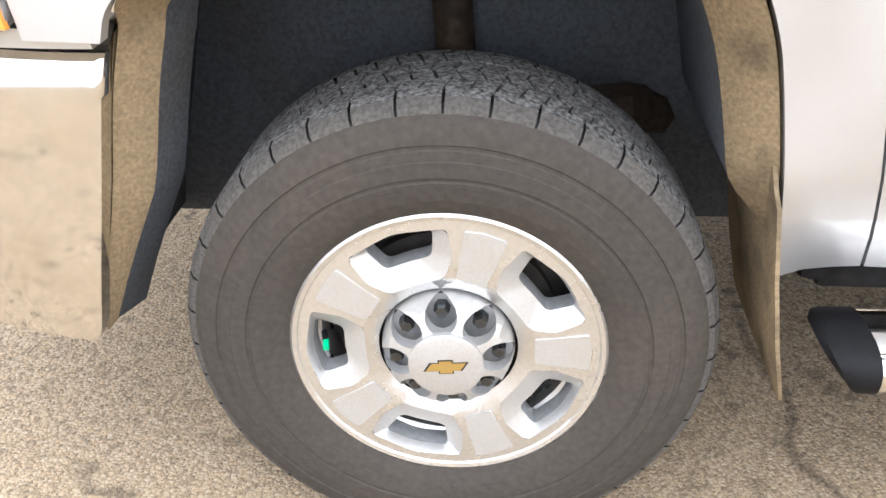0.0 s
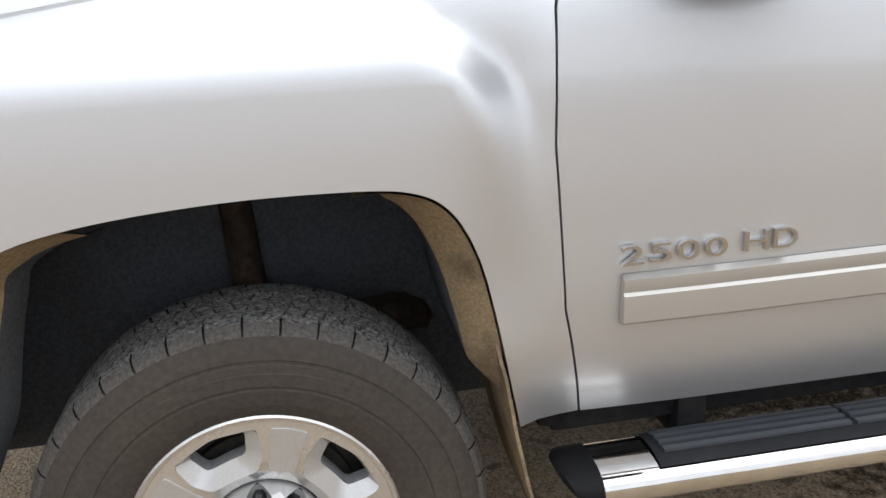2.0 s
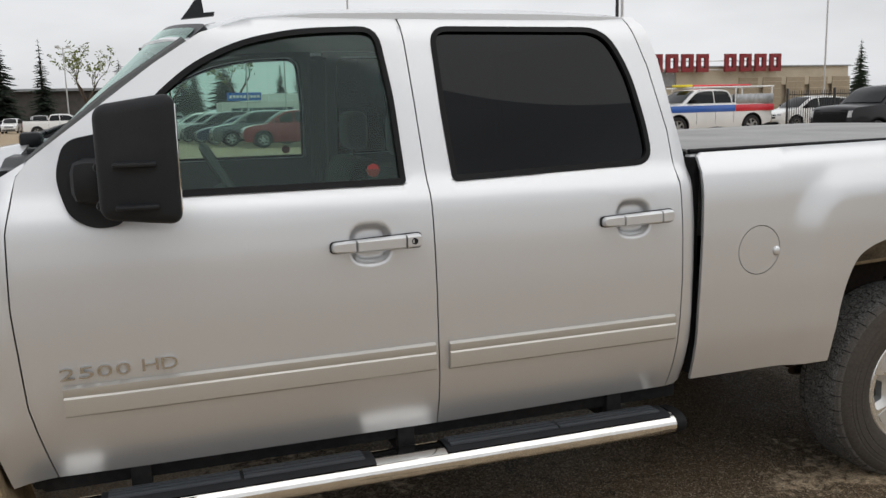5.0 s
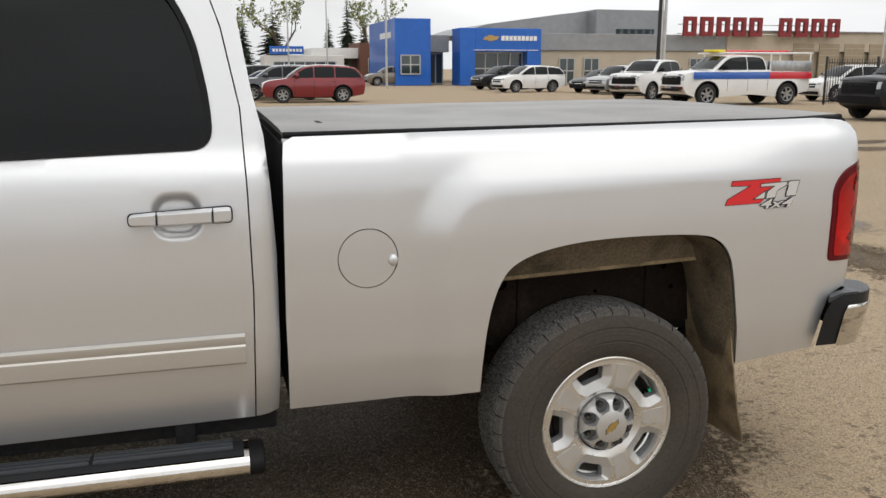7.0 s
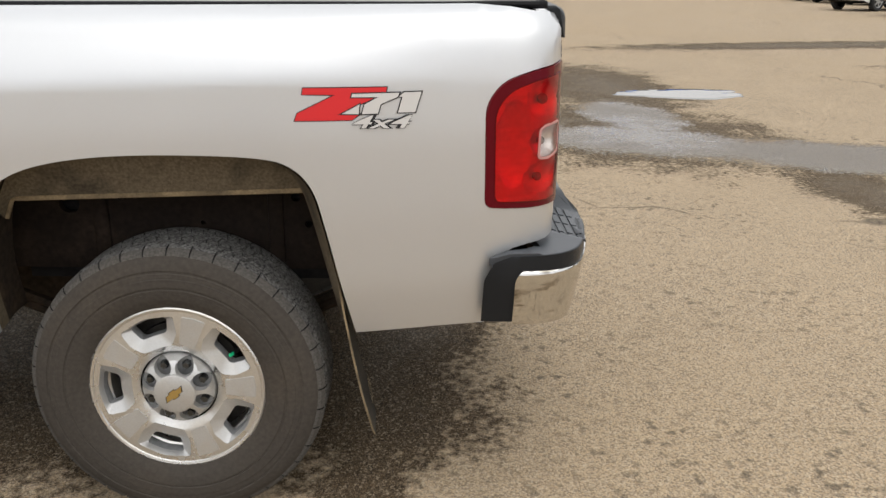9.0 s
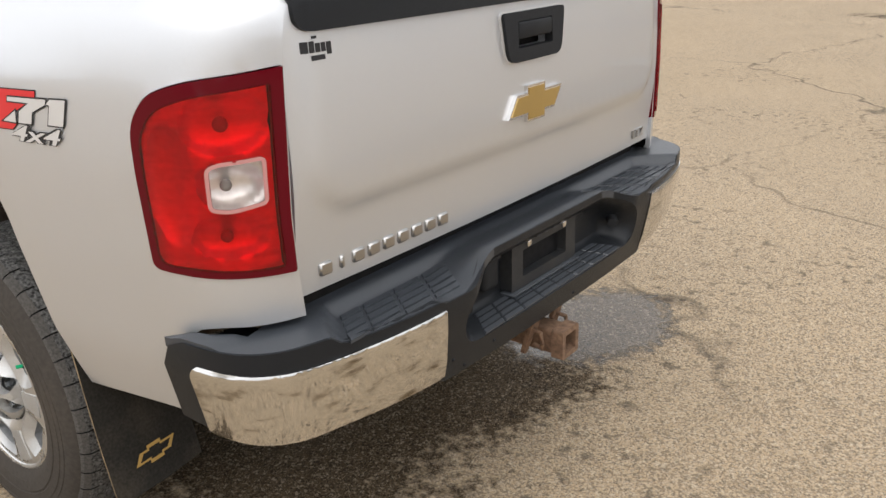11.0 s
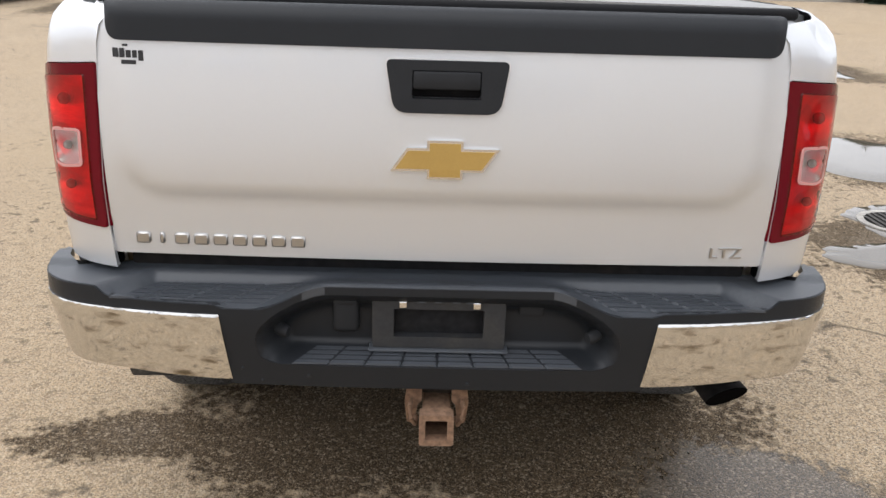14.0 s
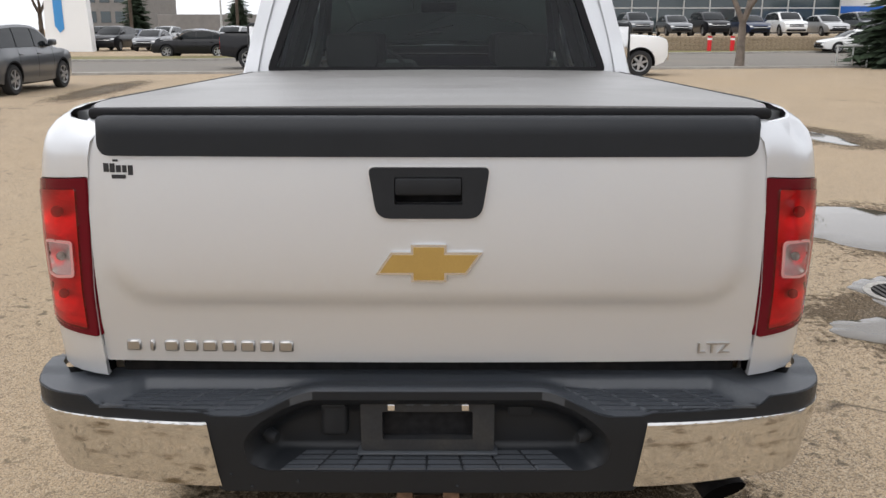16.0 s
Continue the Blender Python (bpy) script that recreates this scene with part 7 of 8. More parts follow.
def car_base(kind, colour):
    """A parked vehicle at the origin, its nose towards +x."""
    L, W, H, wb, rw, nose, cabin, pillars = KINDS[kind]
    label = {"suv": "parked %s sport utility car with dark windows", "sedan": "parked %s sedan with dark windows", "pickup": "parked %s crew-cab pickup truck"}[kind] % colour
    car = root({"suv": "parked_suv", "sedan": "parked_sedan", "pickup": "parked_pickup"}[kind], label, "pickup truck" if kind == "pickup" else "car", "vehicles parked round the lot")
    X = lambda f: (0.5 - f) * L
    front, rear = wb / 2 + 0.018 * L, -wb / 2 + 0.018 * L
    belt = nose[-1][1]
    sill = 0.27 if kind != "pickup" else 0.44
    opening = rw * 1.17

    def arch(cx):
        return [(cx + opening * math.cos(radians(a)), rw + opening * math.sin(radians(a))) for a in range(-12, 193, 17)]
    back = {"suv": [(0.62, belt + 0.02), (0.90, belt + 0.05), (0.985, belt + 0.02), (0.998, belt - 0.18), (1.0, 0.66)],
            "sedan": [(0.60, belt + 0.03), (0.88, belt + 0.06), (0.975, belt + 0.05), (0.992, belt - 0.14), (1.0, 0.60)],
            "pickup": [(0.60, belt), (0.66, belt + 0.03), (0.97, belt + 0.04), (0.992, belt + 0.02), (0.996, 0.70)]}[kind]
    top = softened([(X(f), z) for f, z in nose + back] + [(X(0.985), sill + 0.10)], 1)
    bottom = [(rear - opening * 1.05, sill)] + list(reversed(arch(rear))) + [(0, sill - 0.02)] + list(reversed(arch(front))) + [(X(0.025), sill)]
    outline = top + bottom

    def hull(x, z, v):
        e = abs(x) / (L / 2)
        k = 1 - 0.17 * max(0.0, (e - 0.60) / 0.40) ** 2.3
        w = W / 2 * float(np.interp(z, [0.2, 0.40, 0.60, 0.80, belt - 0.16, belt - 0.05, belt, belt + 0.08], [0.92, 0.97, 0.995, 1.0, 0.985, 0.962, 0.935, 0.905]))
        c = 1 - v * v
        z1 = z + 0.055 * c * ease((z - belt + 0.30) / 0.25)
        x1 = x + math.copysign(0.10, x) * c * max(0.0, (e - 0.86) / 0.14)
        return Vector((x1, v * w * k, z1))
    bm = bmesh.new()
    for s in (-1, 1):
        panel(outline, [], 0.15, lambda x, z: hull(x, z, s), None, bm=bm)
    low = {(round(x, 4), round(z, 4)) for x, z in bottom}
    under = lambda p, q: 1 if (round(p[0], 4), round(p[1], 4)) in low and (round(q[0], 4), round(q[1], 4)) in low else 0
    skin(bm, outline, hull, under)
    # cabin
    cab_pts = softened([(X(f), z) for f, z in cabin], 1)
    low_z = belt - 0.03
    poly = cab_pts + [(cab_pts[-1][0] + 0.02, low_z), (cab_pts[0][0] - 0.02, low_z)]
    middle = (cab_pts[0][0] + cab_pts[-1][0]) / 2
    half_run = (cab_pts[0][0] - cab_pts[-1][0]) / 2

    def hold(x, z, v, out=0.0):
        t = max(0.0, (z - low_z) / (H - low_z))
        c = 1 - v * v
        w = W / 2 * (0.925 - 0.135 * t - 0.055 * t ** 6) - 0.04 * max(0.0, (x - middle) / half_run) ** 3
        return Vector((x + (0.13 if x > middle else -0.06) * c * max(0.0, abs(x - middle) / half_run) ** 1.5, v * (w + out), z + 0.045 * c * ease(t) + out * (abs(v) < 0.99)))
    for s in (-1, 1):
        panel(poly, [], 0.16, lambda x, z: hold(x, z, s), None, bm=bm)
    skin(bm, poly, hold)
    bmesh.ops.remove_doubles(bm, verts=bm.verts, dist=0.002)
    part("body", bm, [PAINTS[colour], CHASSIS], car, angle=34)
    # side glass between the pillars
    lights = clip(clip(offset(poly, 0.060), 1, belt + 0.035, 1), 1, H - 0.065, -1)
    cuts = [X(-0.5)] + [X(f) for f in pillars] + [X(1.5)]
    for s in (-1, 1):
        for a, b in zip(cuts, cuts[1:]):
            pane = clip(clip(lights, 0, a - 0.028, -1), 0, b + 0.028, 1)
            if len(pane) > 2:
                bm = panel(rounded(pane, 0.03, 3), [], 0.14, lambda x, z: hold(x, z, s, 0.016), (0, -s * 0.03, 0))
                part("side_window", bm, CARGLASS, car)
    def between(pts, z0, z1):
        zs = [z0 + (z1 - z0) * k / 5 for k in range(6)]
        order = sorted(pts, key=lambda p: p[1])
        return [(float(np.interp(z, [p[1] for p in order], [p[0] for p in order])), z) for z in zs]
    rise = max(range(len(cab_pts)), key=lambda i: cab_pts[i][1])
    for name, pts, sx in (("windscreen", cab_pts[:rise + 1], 1), ("rear_window", cab_pts[rise:], -1)):
        bm = bmesh.new()
        skin(bm, between(pts, belt + 0.06, H - 0.075), lambda x, z, v: hold(x, z, v) + Vector((sx * 0.022, 0, 0.014)), None, (-0.86, -0.6, -0.2, 0.2, 0.6, 0.86), False)
        part(name, bm, CARGLASS, car)
    # wheels with six-spoke rims
    for cx in (front, rear):
        for s in (-1, 1):
            bm = bmesh.new()
            lathe(bm, [(rw * 0.64, 0.03 * s), (rw * 0.68, 0.0), (rw * 0.92, 0.0), (rw, 0.04 * s), (rw, 0.20 * s), (rw * 0.6, 0.22 * s)], 28)
            wheel = part("wheel", bm, FARTYRE, car)
            wheel.location = (cx, -s * (W / 2 - 0.012), rw)
            bm = bmesh.new()
            lathe(bm, [(rw * 0.66, 0.004 * s), (rw * 0.60, 0.012 * s), (rw * 0.58, 0.05 * s)], 28)
            lathe(bm, [(rw * 0.59, 0.07 * s), (0.0, 0.07 * s)], 28, mat=1)
            lathe(bm, [(rw * 0.17, 0.05 * s), (rw * 0.16, 0.006 * s), (0.0, 0.002 * s)], 16)
            for k in range(6):
                c, q = math.cos(math.pi * k / 3 + 0.3), math.sin(math.pi * k / 3 + 0.3)
                spoke = [(rw * 0.12, -rw * 0.10), (rw * 0.61, -rw * 0.075), (rw * 0.61, rw * 0.075), (rw * 0.12, rw * 0.10)]
                prism(bm, spoke, lambda u, v, d: Vector((u * c - v * q, d, u * q + v * c)), 0.008 * s, 0.045 * s)
            part("rim", bm, [FARRIM, CHASSIS], wheel)
            bm = bmesh.new()
            ring = [[(cx + opening * f * math.cos(radians(a)), rw + opening * f * math.sin(radians(a))) for a in range(-10, 195, 17)] for f in (0.99, 1.075)]
            rows = [[bm.verts.new(hull(x, z, -s) + Vector((0, -s * 0.012, 0))) for x, z in row] for row in ring]
            rows.insert(0, [bm.verts.new(v.co + Vector((0, s * 0.16, 0))) for v in rows[0]])
            for ra, rb in zip(rows, rows[1:]):
                for i in range(len(ra) - 1):
                    bm.faces.new((ra[i], ra[i + 1], rb[i + 1], rb[i]))
            part("arch_trim", bm, CHASSIS if kind != "sedan" else PAINTS[colour], car)
    bm = bmesh.new()
    for cx in (front, rear):
        cuboid(bm, (cx - opening, -W * 0.40, sill - 0.02), (cx + opening, W * 0.40, rw + opening), 0.02)
    cuboid(bm, (rear, -W * 0.40, sill - 0.06), (front, W * 0.40, sill + 0.10), 0.02)
    part("underbody", bm, CHASSIS, car)
    for s in (-1, 1):
        for f in ((0.315, 0.475, 0.632) if kind == "pickup" else (0.305,) + pillars):
            bm = bmesh.new()
            zs = [sill + 0.10 + (belt - sill - 0.11) * k / 5 for k in range(6)]
            rows = [[bm.verts.new(hull(X(f) + dx, z, s) + Vector((0, s * 0.003, 0))) for dx in (-0.007, 0.007)] for z in zs]
            for ra, rb in zip(rows, rows[1:]):
                bm.faces.new((ra[0], ra[1], rb[1], rb[0]))
            part("door_seam", bm, CHASSIS, car)
        for f in ((0.455, 0.615) if kind == "pickup" else (pillars[0] - 0.02, pillars[1] - 0.02)):
            bm = bmesh.new()
            p = hull(X(f), belt - 0.13, s)
            cuboid(bm, (p.x - 0.10, p.y - 0.02, p.z - 0.016), (p.x + 0.10, p.y + 0.02, p.z + 0.016), 0.008, seg=1)
            part("door_handle", bm, PAINTS[colour], car)
        bm = bmesh.new()
        mx = between(cab_pts[:rise + 1], belt + 0.05, H - 0.1)[1][0] - 0.22
        cuboid(bm, (mx - 0.08, min(s * W * 0.475, s * W * 0.57), belt + 0.06), (mx + 0.09, max(s * W * 0.475, s * W * 0.57), belt + 0.22), 0.04, seg=3)
        cuboid(bm, (mx - 0.03, min(s * W * 0.44, s * W * 0.49), belt + 0.03), (mx + 0.03, max(s * W * 0.44, s * W * 0.49), belt + 0.10), 0.01)
        part("mirror", bm, CHASSIS if colour in ("white", "silver") else PAINTS[colour], car)
    # front and rear faces laid on the hull
    def onto(y0, y1, z0, z1, end, out, mat, name, parts=6):
        x_at = L / 2 * end
        bm = bmesh.new()
        rows = []
        for k in range(parts + 1):
            y = y0 + (y1 - y0) * k / parts
            row = []
            for z in (z0, (z0 + z1) / 2, z1):
                edge = [p for p in top if (p[0] > 0) == (end > 0)]
                edge = sorted(edge[:6] if end > 0 else edge[-7:], key=lambda p: p[1])
                x = float(np.interp(z, [p[1] for p in edge], [p[0] for p in edge]))
                w = hull(x, z, 1).y
                v = max(-0.985, min(0.985, y / w))
                p = hull(x, z, v)
                row.append(bm.verts.new((p.x + end * out, p.y, z)))
            rows.append(row)
        for ra, rb in zip(rows, rows[1:]):
            for q in range(2):
                bm.faces.new((ra[q], ra[q + 1], rb[q + 1], rb[q]))
        got = bmesh.ops.extrude_face_region(bm, geom=list(bm.faces))["geom"]
        for g in got:
            if isinstance(g, bmesh.types.BMVert):
                g.co.x -= end * 0.05
        return part(name, bm, mat, car)
    nz = nose[2][1]
    if kind == "pickup":
        grille = onto(-W * 0.33, W * 0.33, 0.80, 1.20, 1, 0.015, CHASSIS, "grille")
        for z in (0.90, 1.01, 1.11):
            onto(-W * 0.32, W * 0.32, z, z + 0.030, 1, 0.028, CHASSIS, "grille_bar")
        for s in (-1, 1):
            onto(s * W * 0.345, s * W * 0.47, 0.96, 1.17, 1, 0.016, HEADLENS, "headlamp", 4)
            onto(s * W * 0.36, s * W * 0.455, 0.80, 1.22, -1, 0.012, FARLENS, "tail_lamp", 3)
        onto(-W * 0.46, W * 0.46, 0.52, 0.74, 1, 0.035, CHROME if colour in ("silver", "white") else CHASSIS, "front_bumper", 8)
        onto(-W * 0.30, W * 0.30, 0.56, 0.66, 1, 0.045, CHASSIS, "bumper_opening")
        onto(-W * 0.46, W * 0.46, 0.50, 0.68, -1, 0.05, CHROME, "rear_bumper", 8)
        bm = bmesh.new()
        cuboid(bm, (X(0.972), -W * 0.42, belt + 0.075), (X(0.645), W * 0.42, belt + 0.105), 0.012)
        part("bed_cover", bm, CHASSIS, car)
    else:
        onto(-W * 0.27, W * 0.27, nz - 0.30, nz - 0.10, 1, 0.012, CHASSIS, "grille")
        onto(-W * 0.27, W * 0.27, nz - 0.21, nz - 0.18, 1, 0.022, CHROME, "grille_bar")
        onto(-W * 0.36, W * 0.36, sill + 0.06, sill + 0.20, 1, 0.012, CHASSIS, "lower_grille")
        onto(-W * 0.44, W * 0.44, sill + 0.13, sill + 0.24, -1, 0.012, CHASSIS, "rear_bumper")
        for s in (-1, 1):
            onto(s * W * 0.29, s * W * 0.47, nz - 0.17, nz - 0.06, 1, 0.012, HEADLENS, "headlamp", 5)
            onto(s * W * 0.31, s * W * 0.47, belt - 0.26, belt - 0.08, -1, 0.010, FARLENS, "tail_lamp", 4)
    return car


BASES = {}


def car(kind, colour, x, y, heading, z=0.0):
    """A parked vehicle at (x, y), its nose towards heading in degrees from +x."""
    m = pose(x, y, z, 0, 0, heading)
    if (kind, colour) not in BASES:
        BASES[kind, colour] = car_base(kind, colour)
        BASES[kind, colour].matrix_basis = m
        return BASES[kind, colour]
    return copy_thing(BASES[kind, colour], m)


# beside the truck's far side
car("suv", "red", 7.35, 36.9, 180)
for i, (k, c) in enumerate((("suv", "grey"), ("sedan", "dark_blue"), ("suv", "black"), ("suv", "silver"), ("suv", "white"))):
    car(k, c, 6.2 - 0.55 * i, 40.0 + 2.9 * i, 180)
car("suv", "tan", 18.3, 71.0, 180)
car("suv", "black", 23.4, 56.0, 195)
car("suv", "white", 22.9, 49.5, 190)
car("sedan", "black", 27.3, 47.5, 200)
car("suv", "silver", 27.0, 44.6, 205)
car("suv", "black", 27.6, 42.0, 205)
car("pickup", "white", 24.4, 35.6, 210)
car("pickup", "black", 24.6, 18.6, 183)
car("suv", "white", 32.6, 31.6, 180)
car("suv", "grey", 33.0, 16.2, 185)
car("suv", "black", 36.0, 24.0, 180)
# service truck with blue and red bands and a ladder rack
svc = car_base("pickup", "white")
svc.matrix_basis = pose(24.9, 29.6, 0, 0, 0, 182) @ Matrix.Scale(1.08, 4)
svc["label"] = "white service pickup truck with blue and red bands"
BLUEBAND, REDBAND = paint("blue_band", (0.015, 0.10, 0.42)), paint("red_band", (0.55, 0.015, 0.03))
ALU = material("aluminium_box", (0.42, 0.43, 0.44), 0.35, 0.8, grain=0.2, scale=6)
for s in (-1, 1):
    for x0, x1, m in ((2.6, -0.85, BLUEBAND), (-0.87, -2.85, REDBAND)):
        bm = bmesh.new()
        cuboid(bm, (x1, min(s * 0.975, s * 1.018), 1.02), (x0, max(s * 0.975, s * 1.018), 1.29), 0.005)
        part("colour_band", bm, m, svc)
    bm = bmesh.new()
    cuboid(bm, (-2.85, min(s * 0.70, s * 0.98), 1.33), (-0.95, max(s * 0.70, s * 0.98), 1.72), 0.02)
    part("tool_box", bm, ALU, svc)
bm = bmesh.new()
for x in (0.9, -0.92, -2.8):
    for s in (-1, 1):
        tube(bm, [(x, s * 0.92, 1.25 if x < 0 else 1.88), (x, s * 0.92, 2.02)], 0.03, 8)
    tube(bm, [(x, -0.92, 2.02), (x, 0.92, 2.02)], 0.03, 8)
for s in (-1, 1):
    tube(bm, [(1.2, s * 0.92, 2.02), (-2.9, s * 0.92, 2.02)], 0.03, 8)
part("pipe_rack", bm, WHITEPLASTIC, svc, "white pipe rack")
bm = bmesh.new()
for y in (-0.5, -0.2):
    tube(bm, [(-2.6, y, 2.10), (0.4, y, 2.10)], 0.05, 8)
part("ladder", bm, REDDECAL, svc, "red ladder rails")
bm = bmesh.new()
cuboid(bm, (0.6, -0.55, 2.06), (1.2, 0.1, 2.16), 0.03)
part("roof_sign", bm, material("yellow_plastic", (0.75, 0.60, 0.03), 0.4), svc, "yellow roof sign")

# far rows beyond the truck
rnd = random.Random(8)
mix = [("suv", "white"), ("pickup", "white"), ("suv", "silver"), ("sedan", "grey"), ("pickup", "silver"), ("suv", "black"), ("sedan", "blue"), ("suv", "grey"), ("suv", "white"), ("sedan", "dark_blue"), ("suv", "red")]
car("suv", "white", -1.8, 78.0, 0)
car("pickup", "white", -6.5, 80.0, 0)
car("sedan", "blue", -17.0, 96.0, 180)
for i in range(24):
    k, c = mix[(i * 7 + 3) % len(mix)]
    car(k, c, 13.5 - i * 3.0 - rnd.uniform(0, 0.5), 104 + 0.35 * i + rnd.uniform(-0.5, 0.5), rnd.choice((90, 270)))
for i in range(20):
    k, c = mix[(i * 5 + 1) % len(mix)]
    car(k, c, 5 - i * 3.6 - rnd.uniform(0, 0.6), 124 + 0.3 * i, rnd.choice((90, 270)))
for i in range(7):
    k, c = mix[(i * 3 + 2) % len(mix)]
    car(k, c, -28 - i * 3.1, 60 + i * 1.5, 40 + rnd.uniform(-4, 4))
# ahead of the truck, across the lot and the road
car("suv", "grey", -15.5, -11.35, 180)
car("pickup", "black", -28.2, -5.9, 90)
car("pickup", "white", -23.6, 4.7, 90)
car("sedan", "black", -41.0, -13.5, 270)
car("sedan", "white", -49.6, 26.6, 270)
for i in range(15):
    k, c = [("suv", "black"), ("sedan", "grey"), ("suv", "grey"), ("sedan", "silver"), ("suv", "white"), ("sedan", "dark_blue")][(i * 5) % 6]
    car(k, c, -57.5 + rnd.uniform(-0.4, 0.4), 3.0 + i * 2.75, 0 + rnd.uniform(-3, 3), 1.0)
for i in range(10):
    k, c = [("suv", "black"), ("sedan", "black"), ("suv", "white"), ("sedan", "grey"), ("suv", "silver")][(i * 3) % 5]
    car(k, c, -56.0 + rnd.uniform(-0.5, 0.5), -23.6 + i * 2.8, rnd.uniform(-5, 5))
for i in range(14):
    k, c = mix[(i * 4 + 1) % len(mix)]
    car(k, c, -72 + rnd.uniform(-0.5, 0.5), -34 + i * 3.0, rnd.uniform(-5, 5))
# behind the filming position, seen only as reflections
car("suv", "silver", 17.5, 0.6, 90)
for i in range(6):
    k, c = mix[(i * 3) % len(mix)]
    car(k, c, 30.0, -14 + i * 3.4, 180)
for i in range(8):
    k, c = mix[(i * 5 + 2) % len(mix)]
    car(k, c, -8 + i * 3.2, -34, 90)

# ---- road, verge, retaining wall ----
ROAD = material("grey_road_asphalt", (0.16, 0.145, 0.125), 0.9, grain=0.2, scale=30, spots=0.5, spot_scale=0.3, spot_color=(0.21, 0.18, 0.14))
GRASS = material("dry_spring_grass", (0.16, 0.14, 0.055), 0.95, grain=0.45, scale=18, spots=0.6, spot_scale=0.8, spot_color=(0.09, 0.10, 0.03))
def strip(name, a, b, z, mat, label, category, depth=0.10):
    """A flat band between two lines of points, with thickness."""
    bm = bmesh.new()
    top = [[bm.verts.new((x, y, z)) for x, y in row] for row in (a, b)]
    low = [[bm.verts.new((x, y, z - depth)) for x, y in row] for row in (a, b)]
    for i in range(len(a) - 1):
        bm.faces.new((top[0][i], top[0][i + 1], top[1][i + 1], top[1][i]))
        bm.faces.new((top[0][i], low[0][i], low[0][i + 1], top[0][i + 1]))
        bm.faces.new((top[1][i], top[1][i + 1], low[1][i + 1], low[1][i]))
    return tagged(part(name, bm, mat, None), label, category, kind="structure")
near = [(-9.5, -90), (-22.9, -14), (-26, 0), (-29.2, 18), (-45, 100)]
far = [(-20, -90), (-35.0, -14), (-41, 0), (-49.0, 22), (-78, 100)]
strip("road", near, far, 0.006, ROAD, "grey asphalt road along the lot", "road", 0.2)
off = lambda row, d: [(x - d, y) for x, y in row]
strip("kerb_near", off(near, -0.30), near, 0.09, CONCRETE, "worn concrete kerb", "kerb", 0.2)
strip("kerb_far", far, off(far, 0.30), 0.12, CONCRETE, "worn concrete kerb", "kerb", 0.2)
strip("verge", off(far, 0.30), off(far, 5.5), 0.10, GRASS, "dry yellowish grass verge", "grass", 0.2)
strip("raised_lot", [(-51.6, 1.0), (-51.6, 60)], [(-95, 1.0), (-95, 60)], 1.0, GROUND, "raised car lot behind the retaining wall", "asphalt", 1.0)
wall = root("retaining_wall", "tan block retaining wall in low courses", "wall", at=(-51.4, 1.0, 0), kind="structure")
BLOCK = material("tan_wall_block", (0.30, 0.235, 0.16), 0.9, grain=0.25, scale=20, spots=0.4, spot_scale=3)
bm = bmesh.new()
cuboid(bm, (-0.17, 0, 0), (0.02, 58, 0.98), 0.0)
part("core", bm, BLOCK, wall)
bm = bmesh.new()
cuboid(bm, (0.0, 0.006, 0.006), (0.22, 0.594, 0.192), 0.015, seg=1)
finish(bm)
block = bpy.data.meshes.new("block")
bm.to_mesh(block)
bm.free()
block.materials.append(BLOCK)
for r in range(5):
    for c in range(58):
        ob = new("block", block)
        ob.parent = wall
        ob.location = (-0.02 + rnd.uniform(-0.012, 0.012), c * 0.6 + (0.3 if r % 2 else 0), r * 0.198)

# ---- trees ----
BARK = material("bark", (0.085, 0.065, 0.05), 0.95, grain=0.4, scale=14, spots=0.5, spot_scale=3)
NEEDLE = material("spruce_needles", (0.028, 0.045, 0.022), 0.9, grain=0.5, scale=5)
DARKNEEDLE = material("dark_spruce_needles", (0.016, 0.026, 0.015), 0.9, grain=0.5, scale=5)
LEAF = material("young_leaves", (0.16, 0.19, 0.055), 0.8, grain=0.4, scale=4)
TWIG = material("bare_twigs", (0.17, 0.14, 0.115), 0.95, grain=0.3, scale=4)


